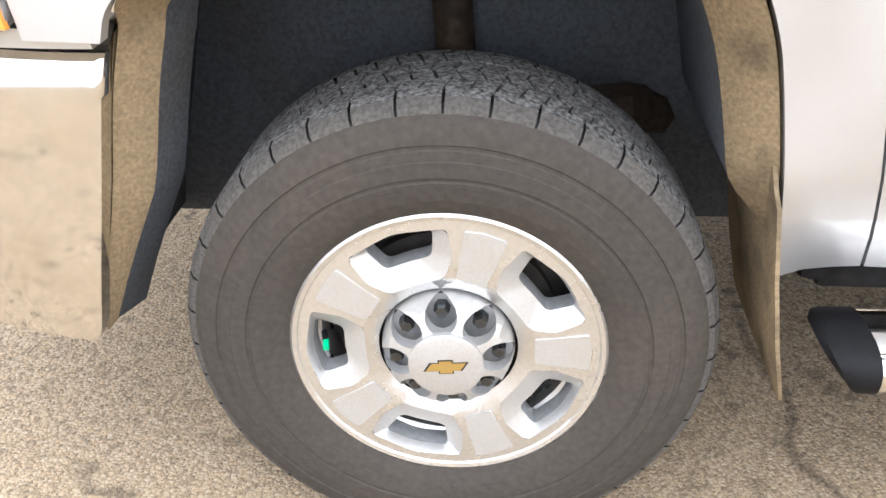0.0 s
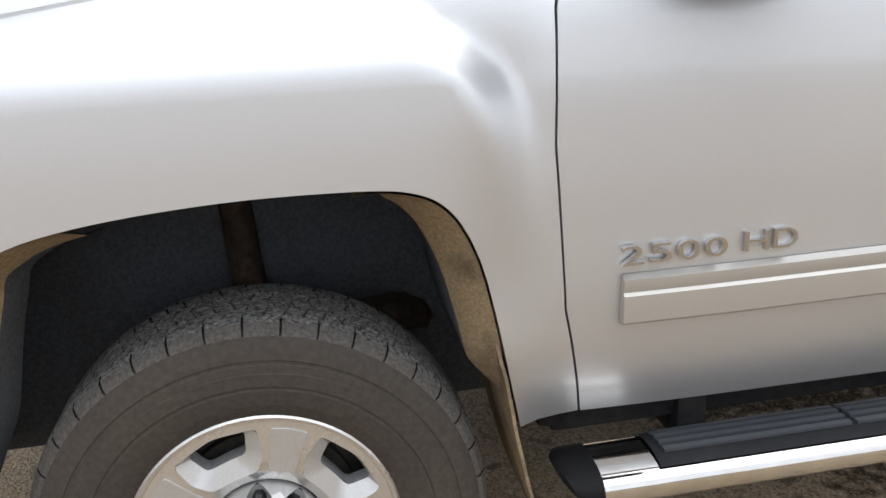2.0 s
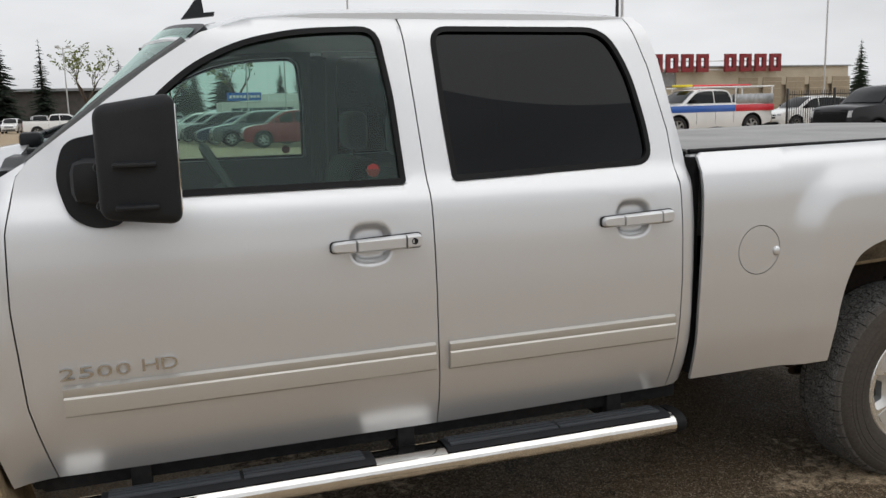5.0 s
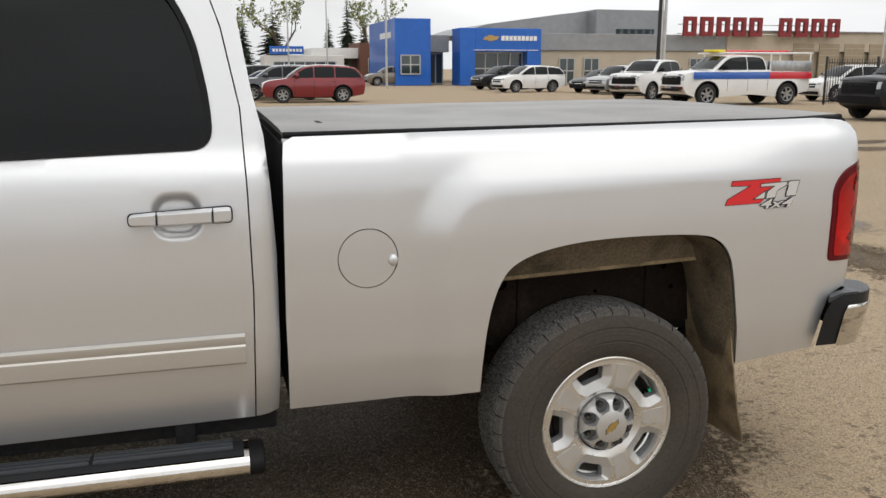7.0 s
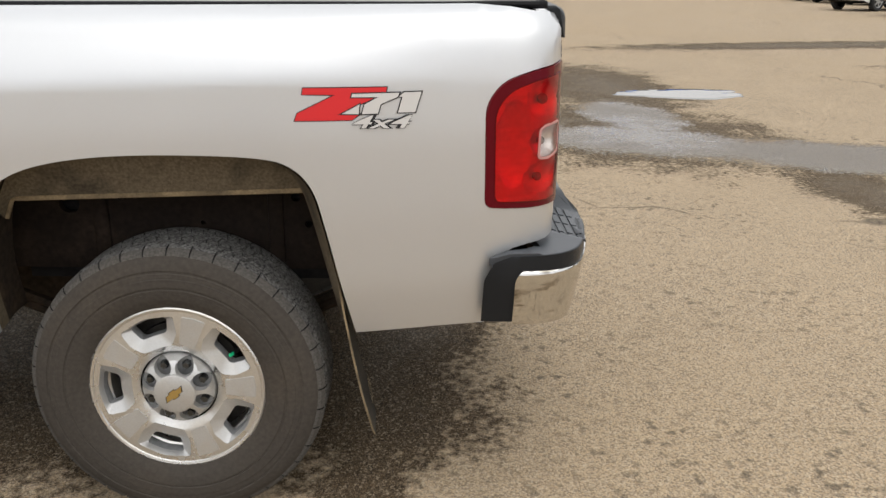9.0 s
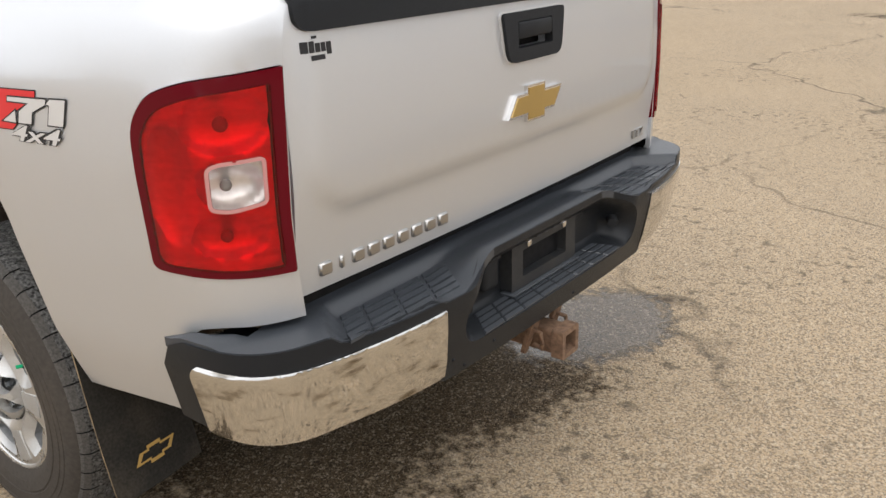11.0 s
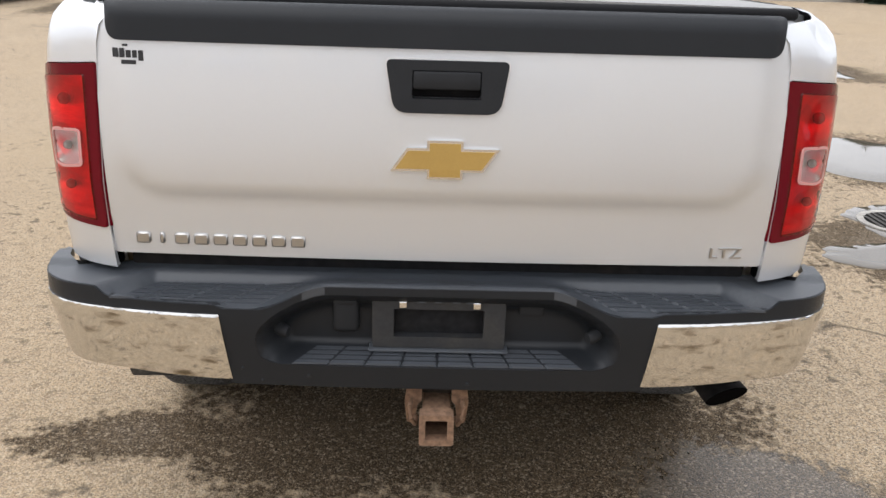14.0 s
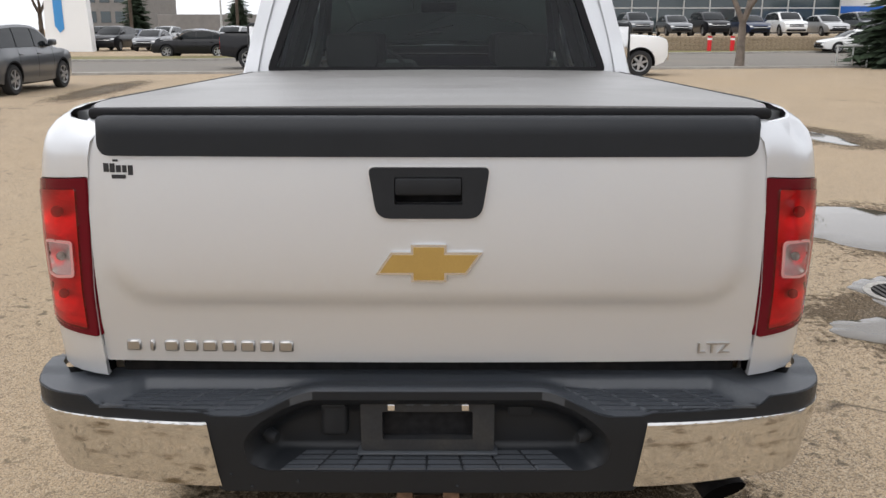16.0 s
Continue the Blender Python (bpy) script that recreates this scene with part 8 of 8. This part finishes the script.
def conifer(x, y, h, spread, seed, mat=NEEDLE, dense=1.0, z=0.0):
    rnd = random.Random(seed)
    t = root("spruce_tree", "dark green spruce with drooping boughs", "tree", "trees", (x, y, z))
    bm = bmesh.new()
    tube(bm, [(0, 0, 0), (0.03 * h * 0.1, 0, h * 0.5), (0, 0, h)], [h * 0.020, h * 0.012, 0.01], 7)
    part("trunk", bm, BARK, t)
    bm = bmesh.new()
    levels = int(34 * dense)
    for lv in range(levels):
        f = lv / levels
        zz = h * (0.06 + 0.93 * f)
        reach = spread * (1 - f) ** 0.85 * rnd.uniform(0.92, 1.05) + 0.10
        n = max(5, int(13 * (1 - f) * dense) + 4)
        for k in range(n):
            a = 2 * math.pi * (k + rnd.random()) / n
            ln = reach * rnd.uniform(0.55, 1.15)
            zz = h * (0.06 + 0.93 * (f + rnd.uniform(-0.5, 0.5) / levels))
            d = Vector((math.cos(a), math.sin(a), 0))
            side = Vector((-d.y, d.x, 0))
            pts = [(0.0, 0.0), (0.4, -0.04), (0.75, -0.14), (1.0, -0.20)]
            prev = None
            for u, drop in pts:
                c = d * ln * u + Vector((0, 0, zz + drop * ln + 0.02 * rnd.random()))
                w = ln * 0.20 * (1 - u) ** 0.5 + 0.03
                row = [bm.verts.new(c + side * w - Vector((0, 0, w * 0.55))), bm.verts.new(c), bm.verts.new(c - side * w - Vector((0, 0, w * 0.55)))]
                if prev:
                    bm.faces.new((prev[0], prev[1], row[1], row[0]))
                    bm.faces.new((prev[1], prev[2], row[2], row[1]))
                    for q in range(2):
                        s = rnd.choice((-1, 1))
                        tip = c + side * s * (w + ln * rnd.uniform(0.05, 0.16)) + d * ln * 0.08 - Vector((0, 0, w * rnd.uniform(0.3, 1.2)))
                        bm.faces.new((bm.verts.new(c + side * s * w * 0.3), bm.verts.new(c + d * ln * 0.12 + side * s * w * 0.3), bm.verts.new(tip)))
                prev = row
    part("crown", bm, mat, t, angle=80)
    return t


def broadleaf(x, y, h, spread, seed, leaf=LEAF, leaves=1400, fork=0.32, z=0.0, size=0.12, label="young broadleaf tree with sparse spring leaves", lean=0.0):
    rnd = random.Random(seed)
    t = root("broadleaf_tree", label, "tree", "trees", (x, y, z))
    bm = bmesh.new()
    ends = []

    def limb(p, d, ln, r, depth):
        pts, rad = [p], [r]
        q, dd = p.copy(), d.copy()
        for i in range(3):
            dd = (dd + Vector((rnd.uniform(-0.2, 0.2), rnd.uniform(-0.2, 0.2), rnd.uniform(-0.02, 0.14)))).normalized()
            q = q + dd * ln / 3
            pts.append(q.copy())
            rad.append(r * (1 - 0.16 * (i + 1)))
        tube(bm, pts, rad, 6 if depth < 2 else 4, cap=False)
        ends.extend(pts[1:] if depth > 1 else pts[3:])
        if depth < 4:
            for _ in range(3 if depth < 3 else 2):
                a = rnd.uniform(0, 6.28)
                nd = (dd + Vector((math.cos(a), math.sin(a), rnd.uniform(-0.1, 0.5))) * rnd.uniform(0.5, 0.95)).normalized()
                limb(rnd.choice(pts[2:]), nd, ln * rnd.uniform(0.6, 0.82), rad[-1] * 0.66, depth + 1)
    tube(bm, [(0, 0, -0.05), (0.02, 0, h * fork * 0.5), (lean, 0, h * fork)], [h * 0.034, h * 0.026, h * 0.024], 8, cap=False)
    for k in range(3):
        a = 2 * math.pi * k / 3 + rnd.uniform(-0.4, 0.4)
        limb(Vector((lean, 0, h * fork)), Vector((math.cos(a) * 0.6, math.sin(a) * 0.6, 1)).normalized(), h * 0.30 * spread, h * 0.018, 1)
    part("trunk", bm, BARK if leaves < 2000 else TWIG, t, angle=60)
    if leaves:
        bm = bmesh.new()
        for _ in range(leaves):
            c = rnd.choice(ends) + Vector([rnd.gauss(0, 0.22) for _ in range(3)])
            u = Vector([rnd.uniform(-1, 1) for _ in range(3)]).normalized() * size * rnd.uniform(0.6, 1.3)
            w = u.cross(Vector([rnd.uniform(-1, 1) for _ in range(3)])).normalized() * size * 0.45
            bm.faces.new([bm.verts.new(c + q) for q in (-u, w, u, -w)])
        part("crown", bm, leaf, t, recalc=False)
    return t


broadleaf(-28.7, 12.1, 6.5, 1.15, 5, leaves=2600, fork=0.27, size=0.10)
conifer(-27.0, 20.6, 7.5, 2.6, 3, DARKNEEDLE, 1.5)
for i, (x, y, h, s) in enumerate(((-28, 60, 13, 3), (-23, 66, 10, 2.6), (-33, 72, 11, 2.6), (21, 112, 14, 3.2), (9, 150, 15, 3.4), (24, 152, 13, 3.2), (30, 150, 14, 3.4), (92, 88, 12, 3), (-40, 150, 16, 4), (-75, 140, 15, 4), (82, 130, 9, 2.5))):
    conifer(x, y, h * 0.78, s * 0.7, 20 + i)
for i in range(13):
    x = -100 + i * 9.5 + rnd.uniform(-3, 3)
    conifer(x, 150 + rnd.uniform(-6, 12), rnd.uniform(10, 16), rnd.uniform(3, 4.5), 50 + i, DARKNEEDLE, 0.8)
for i, (x, y, h) in enumerate(((13, 118, 11), (27, 130, 12), (-8, 146, 12), (-26, 145, 13), (-52, 142, 12), (-70, 146, 13), (5, 148, 12))):
    broadleaf(x, y, h, 1.1, 70 + i, leaves=500, label="bare grey broadleaf tree in early spring", size=0.3)
for i, (x, y, h) in enumerate(((-62, -30, 8), (-66, -14, 9), (-70, -5, 8), (-88, 20, 9), (-95, -2, 10), (-80, -40, 9), (-98, 38, 9))):
    broadleaf(x, y, h, 1.1, 90 + i, leaves=900, label="pale green broadleaf tree in early spring", size=0.25)
for i, (x, y, h) in enumerate(((-100, -25, 9), (-104, -18, 8), (-90, -34, 9))):
    conifer(x, y, h, 2.2, 140 + i)
conifer(-28.9, 18.7, 6.2, 2.3, 160)
# hoop rail by the spruce
rail = root("hoop_rail", "galvanised steel hoop rail at the lot's edge", "rail", at=(-28.7, 17.0, 0))
STEEL = material("galvanised_steel", (0.50, 0.50, 0.49), 0.4, 0.7, grain=0.15, scale=20)
for y in (-0.95, -0.30, 0.30, 0.95):
    bm = bmesh.new()
    tube(bm, [(0, y, 0), (0, y, 0.86)], 0.035, 8)
    part("post", bm, STEEL, rail)
bm = bmesh.new()
tube(bm, [(0, -1.0, 0.87), (0, 1.0, 0.87)], 0.035, 8)
part("top_bar", bm, STEEL, rail)
for y in (17.4, 18.9):
    post = root("marker_post", "red plastic marker post at the kerb", "post", "marker posts", (-50.4, y, 0.0))
    bm = bmesh.new()
    tube(bm, [(0, 0, 0), (0, 0, 1.05)], 0.14, 10)
    part("tube", bm, REDDECAL, post)
    bm = bmesh.new()
    tube(bm, [(0, 0, 0.8), (0, 0, 0.92)], 0.146, 10)
    part("band", bm, WHITEPLASTIC, post)

# ---- lamp posts ----
DARKPOLE = material("black_pole", (0.02, 0.02, 0.022), 0.5, grain=0.1, scale=10)
def lamp_post(x, y, h, mat, heads=True, r=0.09):
    p = root("lamp_post", "tall lot lamp post with twin floodlights" if heads else "tall plain steel pole", "lamp post", "lamp posts", (x, y, 0))
    bm = bmesh.new()
    tube(bm, [(0, 0, 0), (0, 0, h)], [r, r * 0.7], 10)
    part("pole", bm, mat, p)
    if heads:
        for s in (-1, 1):
            bm = bmesh.new()
            tube(bm, [(0, 0, h - 0.2), (s * 0.5, 0, h - 0.1)], 0.03, 6)
            cuboid(bm, (min(s * 0.35, s * 0.85), -0.25, h - 0.1), (max(s * 0.35, s * 0.85), 0.25, h + 0.18), 0.05)
            part("floodlight", bm, STEEL, p)
    return p
lamp_post(33.6, 52.0, 16, DARKPOLE, False, 0.14)
lamp_post(34.6, 53.0, 15, STEEL, False, 0.13)
lamp_post(36.6, 57.0, 7.4, STEEL, True)
for x, y, h in ((10.6, 84, 10), (15.0, 88, 10), (15.6, 60, 14), (-8, 110, 10), (-30, 112, 10), (-52, 116, 10), (60, 60, 14), (-62, -8, 9), (-64, -18, 9), (-75, -2, 9), (-82, -12, 10)):
    lamp_post(x, y, h, STEEL)
lamp_post(14, -7.0, 9, DARKPOLE)
for i, (x, y) in enumerate(((-70, -14), (-74, -4), (-66, -26), (-78, -20))):
    pole = root("utility_pole", "wooden utility pole with a crossarm", "pole", "utility poles", (x, y, 0))
    bm = bmesh.new()
    tube(bm, [(0, 0, 0), (0, 0, 11)], [0.16, 0.11], 8)
    part("pole", bm, BARK, pole)
    bm = bmesh.new()
    cuboid(bm, (-0.06, -1.1, 10.1), (0.06, 1.1, 10.25), 0.01)
    part("crossarm", bm, BARK, pole)
# black picket fence by the service truck
fence = root("picket_fence", "black steel picket fence", "fence", at=(28.4, 28.2, 0))
bm = bmesh.new()
cuboid(bm, (-0.011, -0.011, 0.05), (0.011, 0.011, 1.95), 0, seg=1)
finish(bm)
picket = bpy.data.meshes.new("picket")
bm.to_mesh(picket)
bm.free()
picket.materials.append(DARKPOLE)
for i in range(62):
    ob = new("picket", picket)
    ob.parent = fence
    ob.location = (i * 0.13, 0, 0)
for z in (0.25, 1.75):
    bm = bmesh.new()
    cuboid(bm, (-0.05, -0.02, z), (8.1, 0.02, z + 0.04), 0)
    part("rail", bm, DARKPOLE, fence)
for i in range(4):
    bm = bmesh.new()
    cuboid(bm, (i * 2.65 - 0.04, -0.04, 0), (i * 2.65 + 0.04, 0.04, 2.05), 0.01)
    part("post", bm, DARKPOLE, fence)

# ---- buildings ----
BLUECLAD = material("blue_metal_cladding", (0.012, 0.115, 0.48), 0.4, 0.2, coat=0.3, grain=0.06, scale=2, spots=0.2, spot_scale=0.4)
GREYCLAD = material("grey_metal_cladding", (0.27, 0.28, 0.29), 0.5, 0.2, grain=0.08, scale=2, spots=0.3, spot_scale=0.3)
STUCCO = material("beige_stucco", (0.46, 0.40, 0.31), 0.9, grain=0.1, scale=10, spots=0.4, spot_scale=0.4)
WHITEWALL = material("white_panel_wall", (0.62, 0.61, 0.59), 0.7, grain=0.08, scale=6, spots=0.3, spot_scale=0.5)
BROWNBRICK = material("brown_brick", (0.13, 0.06, 0.04), 0.9, grain=0.3, scale=8)
SHOPGLASS = material("shop_glass", (0.03, 0.045, 0.05), 0.05, coat=0.5, spec=0.8)
ALUFRAME = material("aluminium_frame", (0.45, 0.45, 0.44), 0.4, 0.6)
DOORTAN = material("tan_overhead_door", (0.30, 0.245, 0.17), 0.6, grain=0.1, scale=4)


def slab(name, lo, hi, mat, parent, label="", bevel=0.03):
    bm = bmesh.new()
    cuboid(bm, lo, hi, bevel, seg=1)
    return part(name, bm, mat, parent, label)


def glazed(parent, x0, x1, y, z0, z1, nx, nz):
    """A glazed front: a frame of bars before dark panes."""
    f = slab("window", (x0, y - 0.02, z0), (x1, y - 0.004, z1), ALUFRAME, parent, "glazed front in aluminium frames", bevel=0)
    for i in range(nx + 1):
        x = x0 + (x1 - x0) * i / nx
        slab("mullion", (x - 0.05, y - 0.10, z0), (x + 0.05, y - 0.02, z1), ALUFRAME, f, bevel=0)
    for j in range(nz + 1):
        z = z0 + (z1 - z0) * j / nz
        slab("transom", (x0, y - 0.09, z - 0.05), (x1, y - 0.02, z + 0.05), ALUFRAME, f, bevel=0)
    for i in range(nx):
        for j in range(nz):
            a, b = x0 + (x1 - x0) * i / nx, x0 + (x1 - x0) * (i + 1) / nx
            c, d = z0 + (z1 - z0) * j / nz, z0 + (z1 - z0) * (j + 1) / nz
            slab("pane", (a + 0.05, y - 0.05, c + 0.05), (b - 0.05, y - 0.03, d - 0.05), SHOPGLASS, f, bevel=0)
    return f


show = root("dealership_building", "car showroom with blue entrance towers and beige service wing", "building", at=(0, 0, 0))
slab("tower", (18.4, 70, 0), (21.6, 82, 5.7), BLUECLAD, show, "blue clad tower")
slab("portal", (23.8, 68.5, 0), (25.2, 71, 4.9), BLUECLAD, show, "blue clad entrance portal")
slab("portal", (30.0, 68.5, 0), (31.3, 71, 4.9), BLUECLAD, show)
slab("portal_lintel", (25.2, 68.5, 2.9), (30.0, 71, 4.9), BLUECLAD, show)
slab("portal_line", (25.0, 68.44, 3.02), (31.0, 68.5, 3.07), WHITEPLASTIC, show, bevel=0)
slab("link", (21.6, 72, 2.9), (23.8, 84, 4.4), GREYCLAD, show)
slab("link", (21.6, 74, 0), (23.8, 84, 2.9), GREYCLAD, show)
glazed(show, 21.7, 23.7, 73.9, 0.1, 2.8, 3, 1)
glazed(show, 25.3, 29.9, 69.6, 0.1, 2.85, 4, 2)
slab("entrance_back", (25.2, 69.7, 0), (30.0, 70.8, 2.9), GREYCLAD, show)
glazed(show, 18.9, 20.6, 69.95, 1.0, 2.6, 2, 2)
slab("lower_wing", (31.3, 72, 0), (66.0, 95, 3.1), STUCCO, show, "beige stucco wall")
slab("grey_band", (31.3, 71.8, 3.1), (52.0, 95, 4.65), GREYCLAD, show, "grey metal fascia")
slab("service_wing", (52.0, 71.6, 3.1), (74.0, 95, 5.0), STUCCO, show, "beige service wing")
slab("service_wing", (66.0, 72.0, 0), (74.0, 95, 3.1), STUCCO, show)
slab("upper_storey", (41.0, 78.0, 4.6), (48.6, 95, 7.3), GREYCLAD, show, "grey upper storey")
slab("upper_window", (43.2, 77.95, 4.75), (47.5, 78.0, 5.4), SHOPGLASS, show, bevel=0)
bm = bmesh.new()
prism(bm, [(26.0, 4.6), (41.0, 4.6), (41.0, 7.2), (38.0, 6.9), (30.0, 5.8)], lambda u, v, d: Vector((u, d, v)), 80, 95)
part("sloped_roof", bm, GREYCLAD, show, "long sloping grey roof")
for x in (34.5, 37.0, 43.6, 48.2):
    glazed(show, x, x + 1.5, 71.95, 0.9 if x > 40 else 0.1, 2.4, 2, 2)
for i in range(5):
    x = 59.6 + i * 3.05
    d = slab("overhead_door", (x, 71.5, 0.0), (x + 2.4, 71.62, 3.9), DOORTAN, show, "tan overhead door")
    for z in (0.9, 1.8, 2.7, 3.4):
        slab("rib", (x, 71.46, z), (x + 2.4, 71.5, z + 0.05), STUCCO, d, bevel=0)
slab("coping", (52.0, 71.4, 5.0), (74.2, 71.9, 5.12), GREYCLAD, show, bevel=0)
# emblem and name bars on the portal and tower
bm = bmesh.new()
prism(bm, [(26.6 + u * 0.75, 4.05 + v * 0.5) for u, v in BOWTIE], lambda u, v, d: Vector((u, d, v)), 68.42, 68.5)
part("wall_emblem", bm, GOLD, show, "gold emblem on the portal")
for i in range(9):
    slab("name_bar", (27.55 + i * 0.375, 68.42, 3.85), (27.83 + i * 0.375, 68.5, 4.25), WHITEPLASTIC, show, bevel=0)
for i in range(7):
    slab("name_bar", (18.33, 76.2 - i * 0.7, 4.1), (18.40, 75.75 - i * 0.7, 4.6), WHITEPLASTIC, show, bevel=0)
# red roof sign: one block for each letter, on a steel frame
sign = root("roof_sign", "large red block sign on a steel frame above the roof", "sign", at=(0, 0, 0))
REDSIGN = material("faded_red_sign", (0.21, 0.020, 0.024), 0.6, grain=0.2, scale=3)
xs = [46.7 + i * 1.81 for i in range(5)] + [57.3 + i * 1.87 for i in range(4)]
for i, x in enumerate(xs):
    z0, z1 = 4.50 + 0.02 * (i % 2), 6.30
    ring = panel([(x, z0), (x + 1.34, z0), (x + 1.34, z1), (x, z1)], [[(x + 0.42, z0 + 0.40), (x + 0.92, z0 + 0.40), (x + 0.92, z1 - 0.40), (x + 0.42, z1 - 0.40)]], 1.0, lambda u, v: Vector((u, 70.75, v)), (0, 0.30, 0))
    part("letter_block", ring, REDSIGN, sign, "plain red open block")
bm = bmesh.new()
for x in xs:
    for dx in (0.3, 1.1):
        tube(bm, [(x + dx, 71.30, 4.3), (x + dx, 71.10, 6.2)], 0.04, 5)
for z in (4.72, 5.6):
    tube(bm, [(46.2, 71.10, z), (64.5, 71.10, z)], 0.05, 6)
part("sign_frame", bm, STEEL, sign)
# low buildings left of the showroom
low = root("sales_office", "low white sales office with a blue sign band", "building", at=(0, 0, 0))
slab("wall", (9.0, 96, 0), (18.0, 104, 2.9), WHITEWALL, low)
slab("sign_band", (9.6, 95.8, 3.0), (13.4, 96.0, 3.9), BLUECLAD, low, "blue sign band with white bars")
for i in range(9):
    slab("sign_bar", (9.9 + i * 0.38, 95.72, 3.3), (10.15 + i * 0.38, 95.8, 3.6), WHITEPLASTIC, low, bevel=0)
glazed(low, 10.0, 17.0, 95.95, 0.8, 2.2, 6, 1)
brick = root("brick_shop", "small brown brick shop", "building", at=(0, 0, 0))
slab("wall", (20.2, 98, 0), (24.6, 106, 4.4), BROWNBRICK, brick)
slab("fascia", (14.6, 99, 2.6), (20.2, 108, 3.8), WHITEWALL, brick)
glazed(brick, 21.2, 23.6, 97.95, 1.0, 2.6, 2, 1)
far_hall = root("far_warehouse", "long dark low warehouse behind parked cars", "building", at=(0, 0, 0))
slab("wall", (-95, 170, 0), (0, 180, 6.5), material("dark_warehouse_wall", (0.07, 0.065, 0.06), 0.8, grain=0.2, scale=1), far_hall, "")
slab("roof", (-96, 169, 6.5), (1, 181, 7.0), GREYCLAD, far_hall)
# across the road
tall = root("office_block", "tall grey concrete office block with window bands", "building", at=(0, 0, 0))
OFFICE = material("grey_precast", (0.20, 0.19, 0.18), 0.85, grain=0.1, scale=1, spots=0.3, spot_scale=0.1)
slab("wall", (-190, -76, 0), (-170, -60, 26), OFFICE, tall)
for j in range(6):
    for i in range(5):
        slab("window", (-169.98, -75 + i * 2.9, 2.5 + j * 3.9), (-169.9, -73.0 + i * 2.9, 4.7 + j * 3.9), SHOPGLASS, tall, bevel=0)
shop = root("glass_showroom", "glass-fronted showroom behind parked cars", "building", at=(0, 0, 0))
slab("wall", (-84, 8, 1.0), (-78, 38, 9), OFFICE, shop)
bm = bmesh.new()
for i in range(13):
    cuboid(bm, (-78.0, 8 + i * 2.5 - 0.06, 1.0), (-77.85, 8 + i * 2.5 + 0.06, 8.0), 0)
for z in (1.1, 3.4, 5.7, 8.0):
    cuboid(bm, (-77.98, 8, z - 0.06), (-77.86, 38, z + 0.06), 0)
fr = part("window_frame", bm, ALUFRAME, shop)
for i in range(12):
    for j, (z0, z1) in enumerate(((1.16, 3.34), (3.46, 5.64), (5.76, 7.94))):
        slab("pane", (-77.95, 8.06 + i * 2.5, z0), (-77.90, 10.44 + i * 2.5, z1), SHOPGLASS, fr, bevel=0)
shop2 = root("white_showroom", "white showroom with a blue and red fascia", "building", at=(0, 0, 0))
slab("wall", (-92, 40, 1.0), (-84, 72, 7.5), WHITEWALL, shop2)
slab("band", (-83.98, 40, 3.0), (-83.8, 72, 3.7), BLUECLAD, shop2, bevel=0)
slab("red_panel", (-83.98, 49.5, 3.8), (-83.7, 51.5, 7.4), REDBAND, shop2, bevel=0)
low2 = root("low_shops", "low dark row of shops beyond the road", "building", at=(0, 0, 0))
slab("wall", (-150, -48, 0), (-140, 6, 3.7), OFFICE, low2)
slab("green_panel", (-139.9, -17, 1.6), (-139.7, -12, 3.9), material("green_sign", (0.03, 0.45, 0.08), 0.5), low2, bevel=0)
# white pylon sign with a blue arrow band
pylon = root("pylon_sign", "tall white curved pylon sign with a blue band", "sign", at=(-52.5, -25.4, 0))
bm = bmesh.new()
rows = []
for z in [0, 1.5, 3, 4.5, 6, 8]:
    k = 1.45 + 0.10 * math.cos(z * 0.6)
    rows.append([bm.verts.new((dx, y * k, z)) for dx in (0.35, -0.35) for y in ((-1, 1) if dx > 0 else (1, -1))])
for a, b in zip(rows, rows[1:]):
    for i in range(4):
        bm.faces.new((a[i], a[(i + 1) % 4], b[(i + 1) % 4], b[i]))
bm.faces.new(rows[-1])
part("panel", bm, WHITEPLASTIC, pylon)
bm = bmesh.new()
prism(bm, [(-0.80, 8.0), (-0.80, 1.7), (-0.50, 1.25), (-0.20, 1.5), (-0.20, 8.0)], lambda u, v, d: Vector((d, u, v)), 0.36, 0.40)
part("arrow_band", bm, material("sky_blue_sign", (0.05, 0.25, 0.55), 0.4), pylon, "blue arrow band")
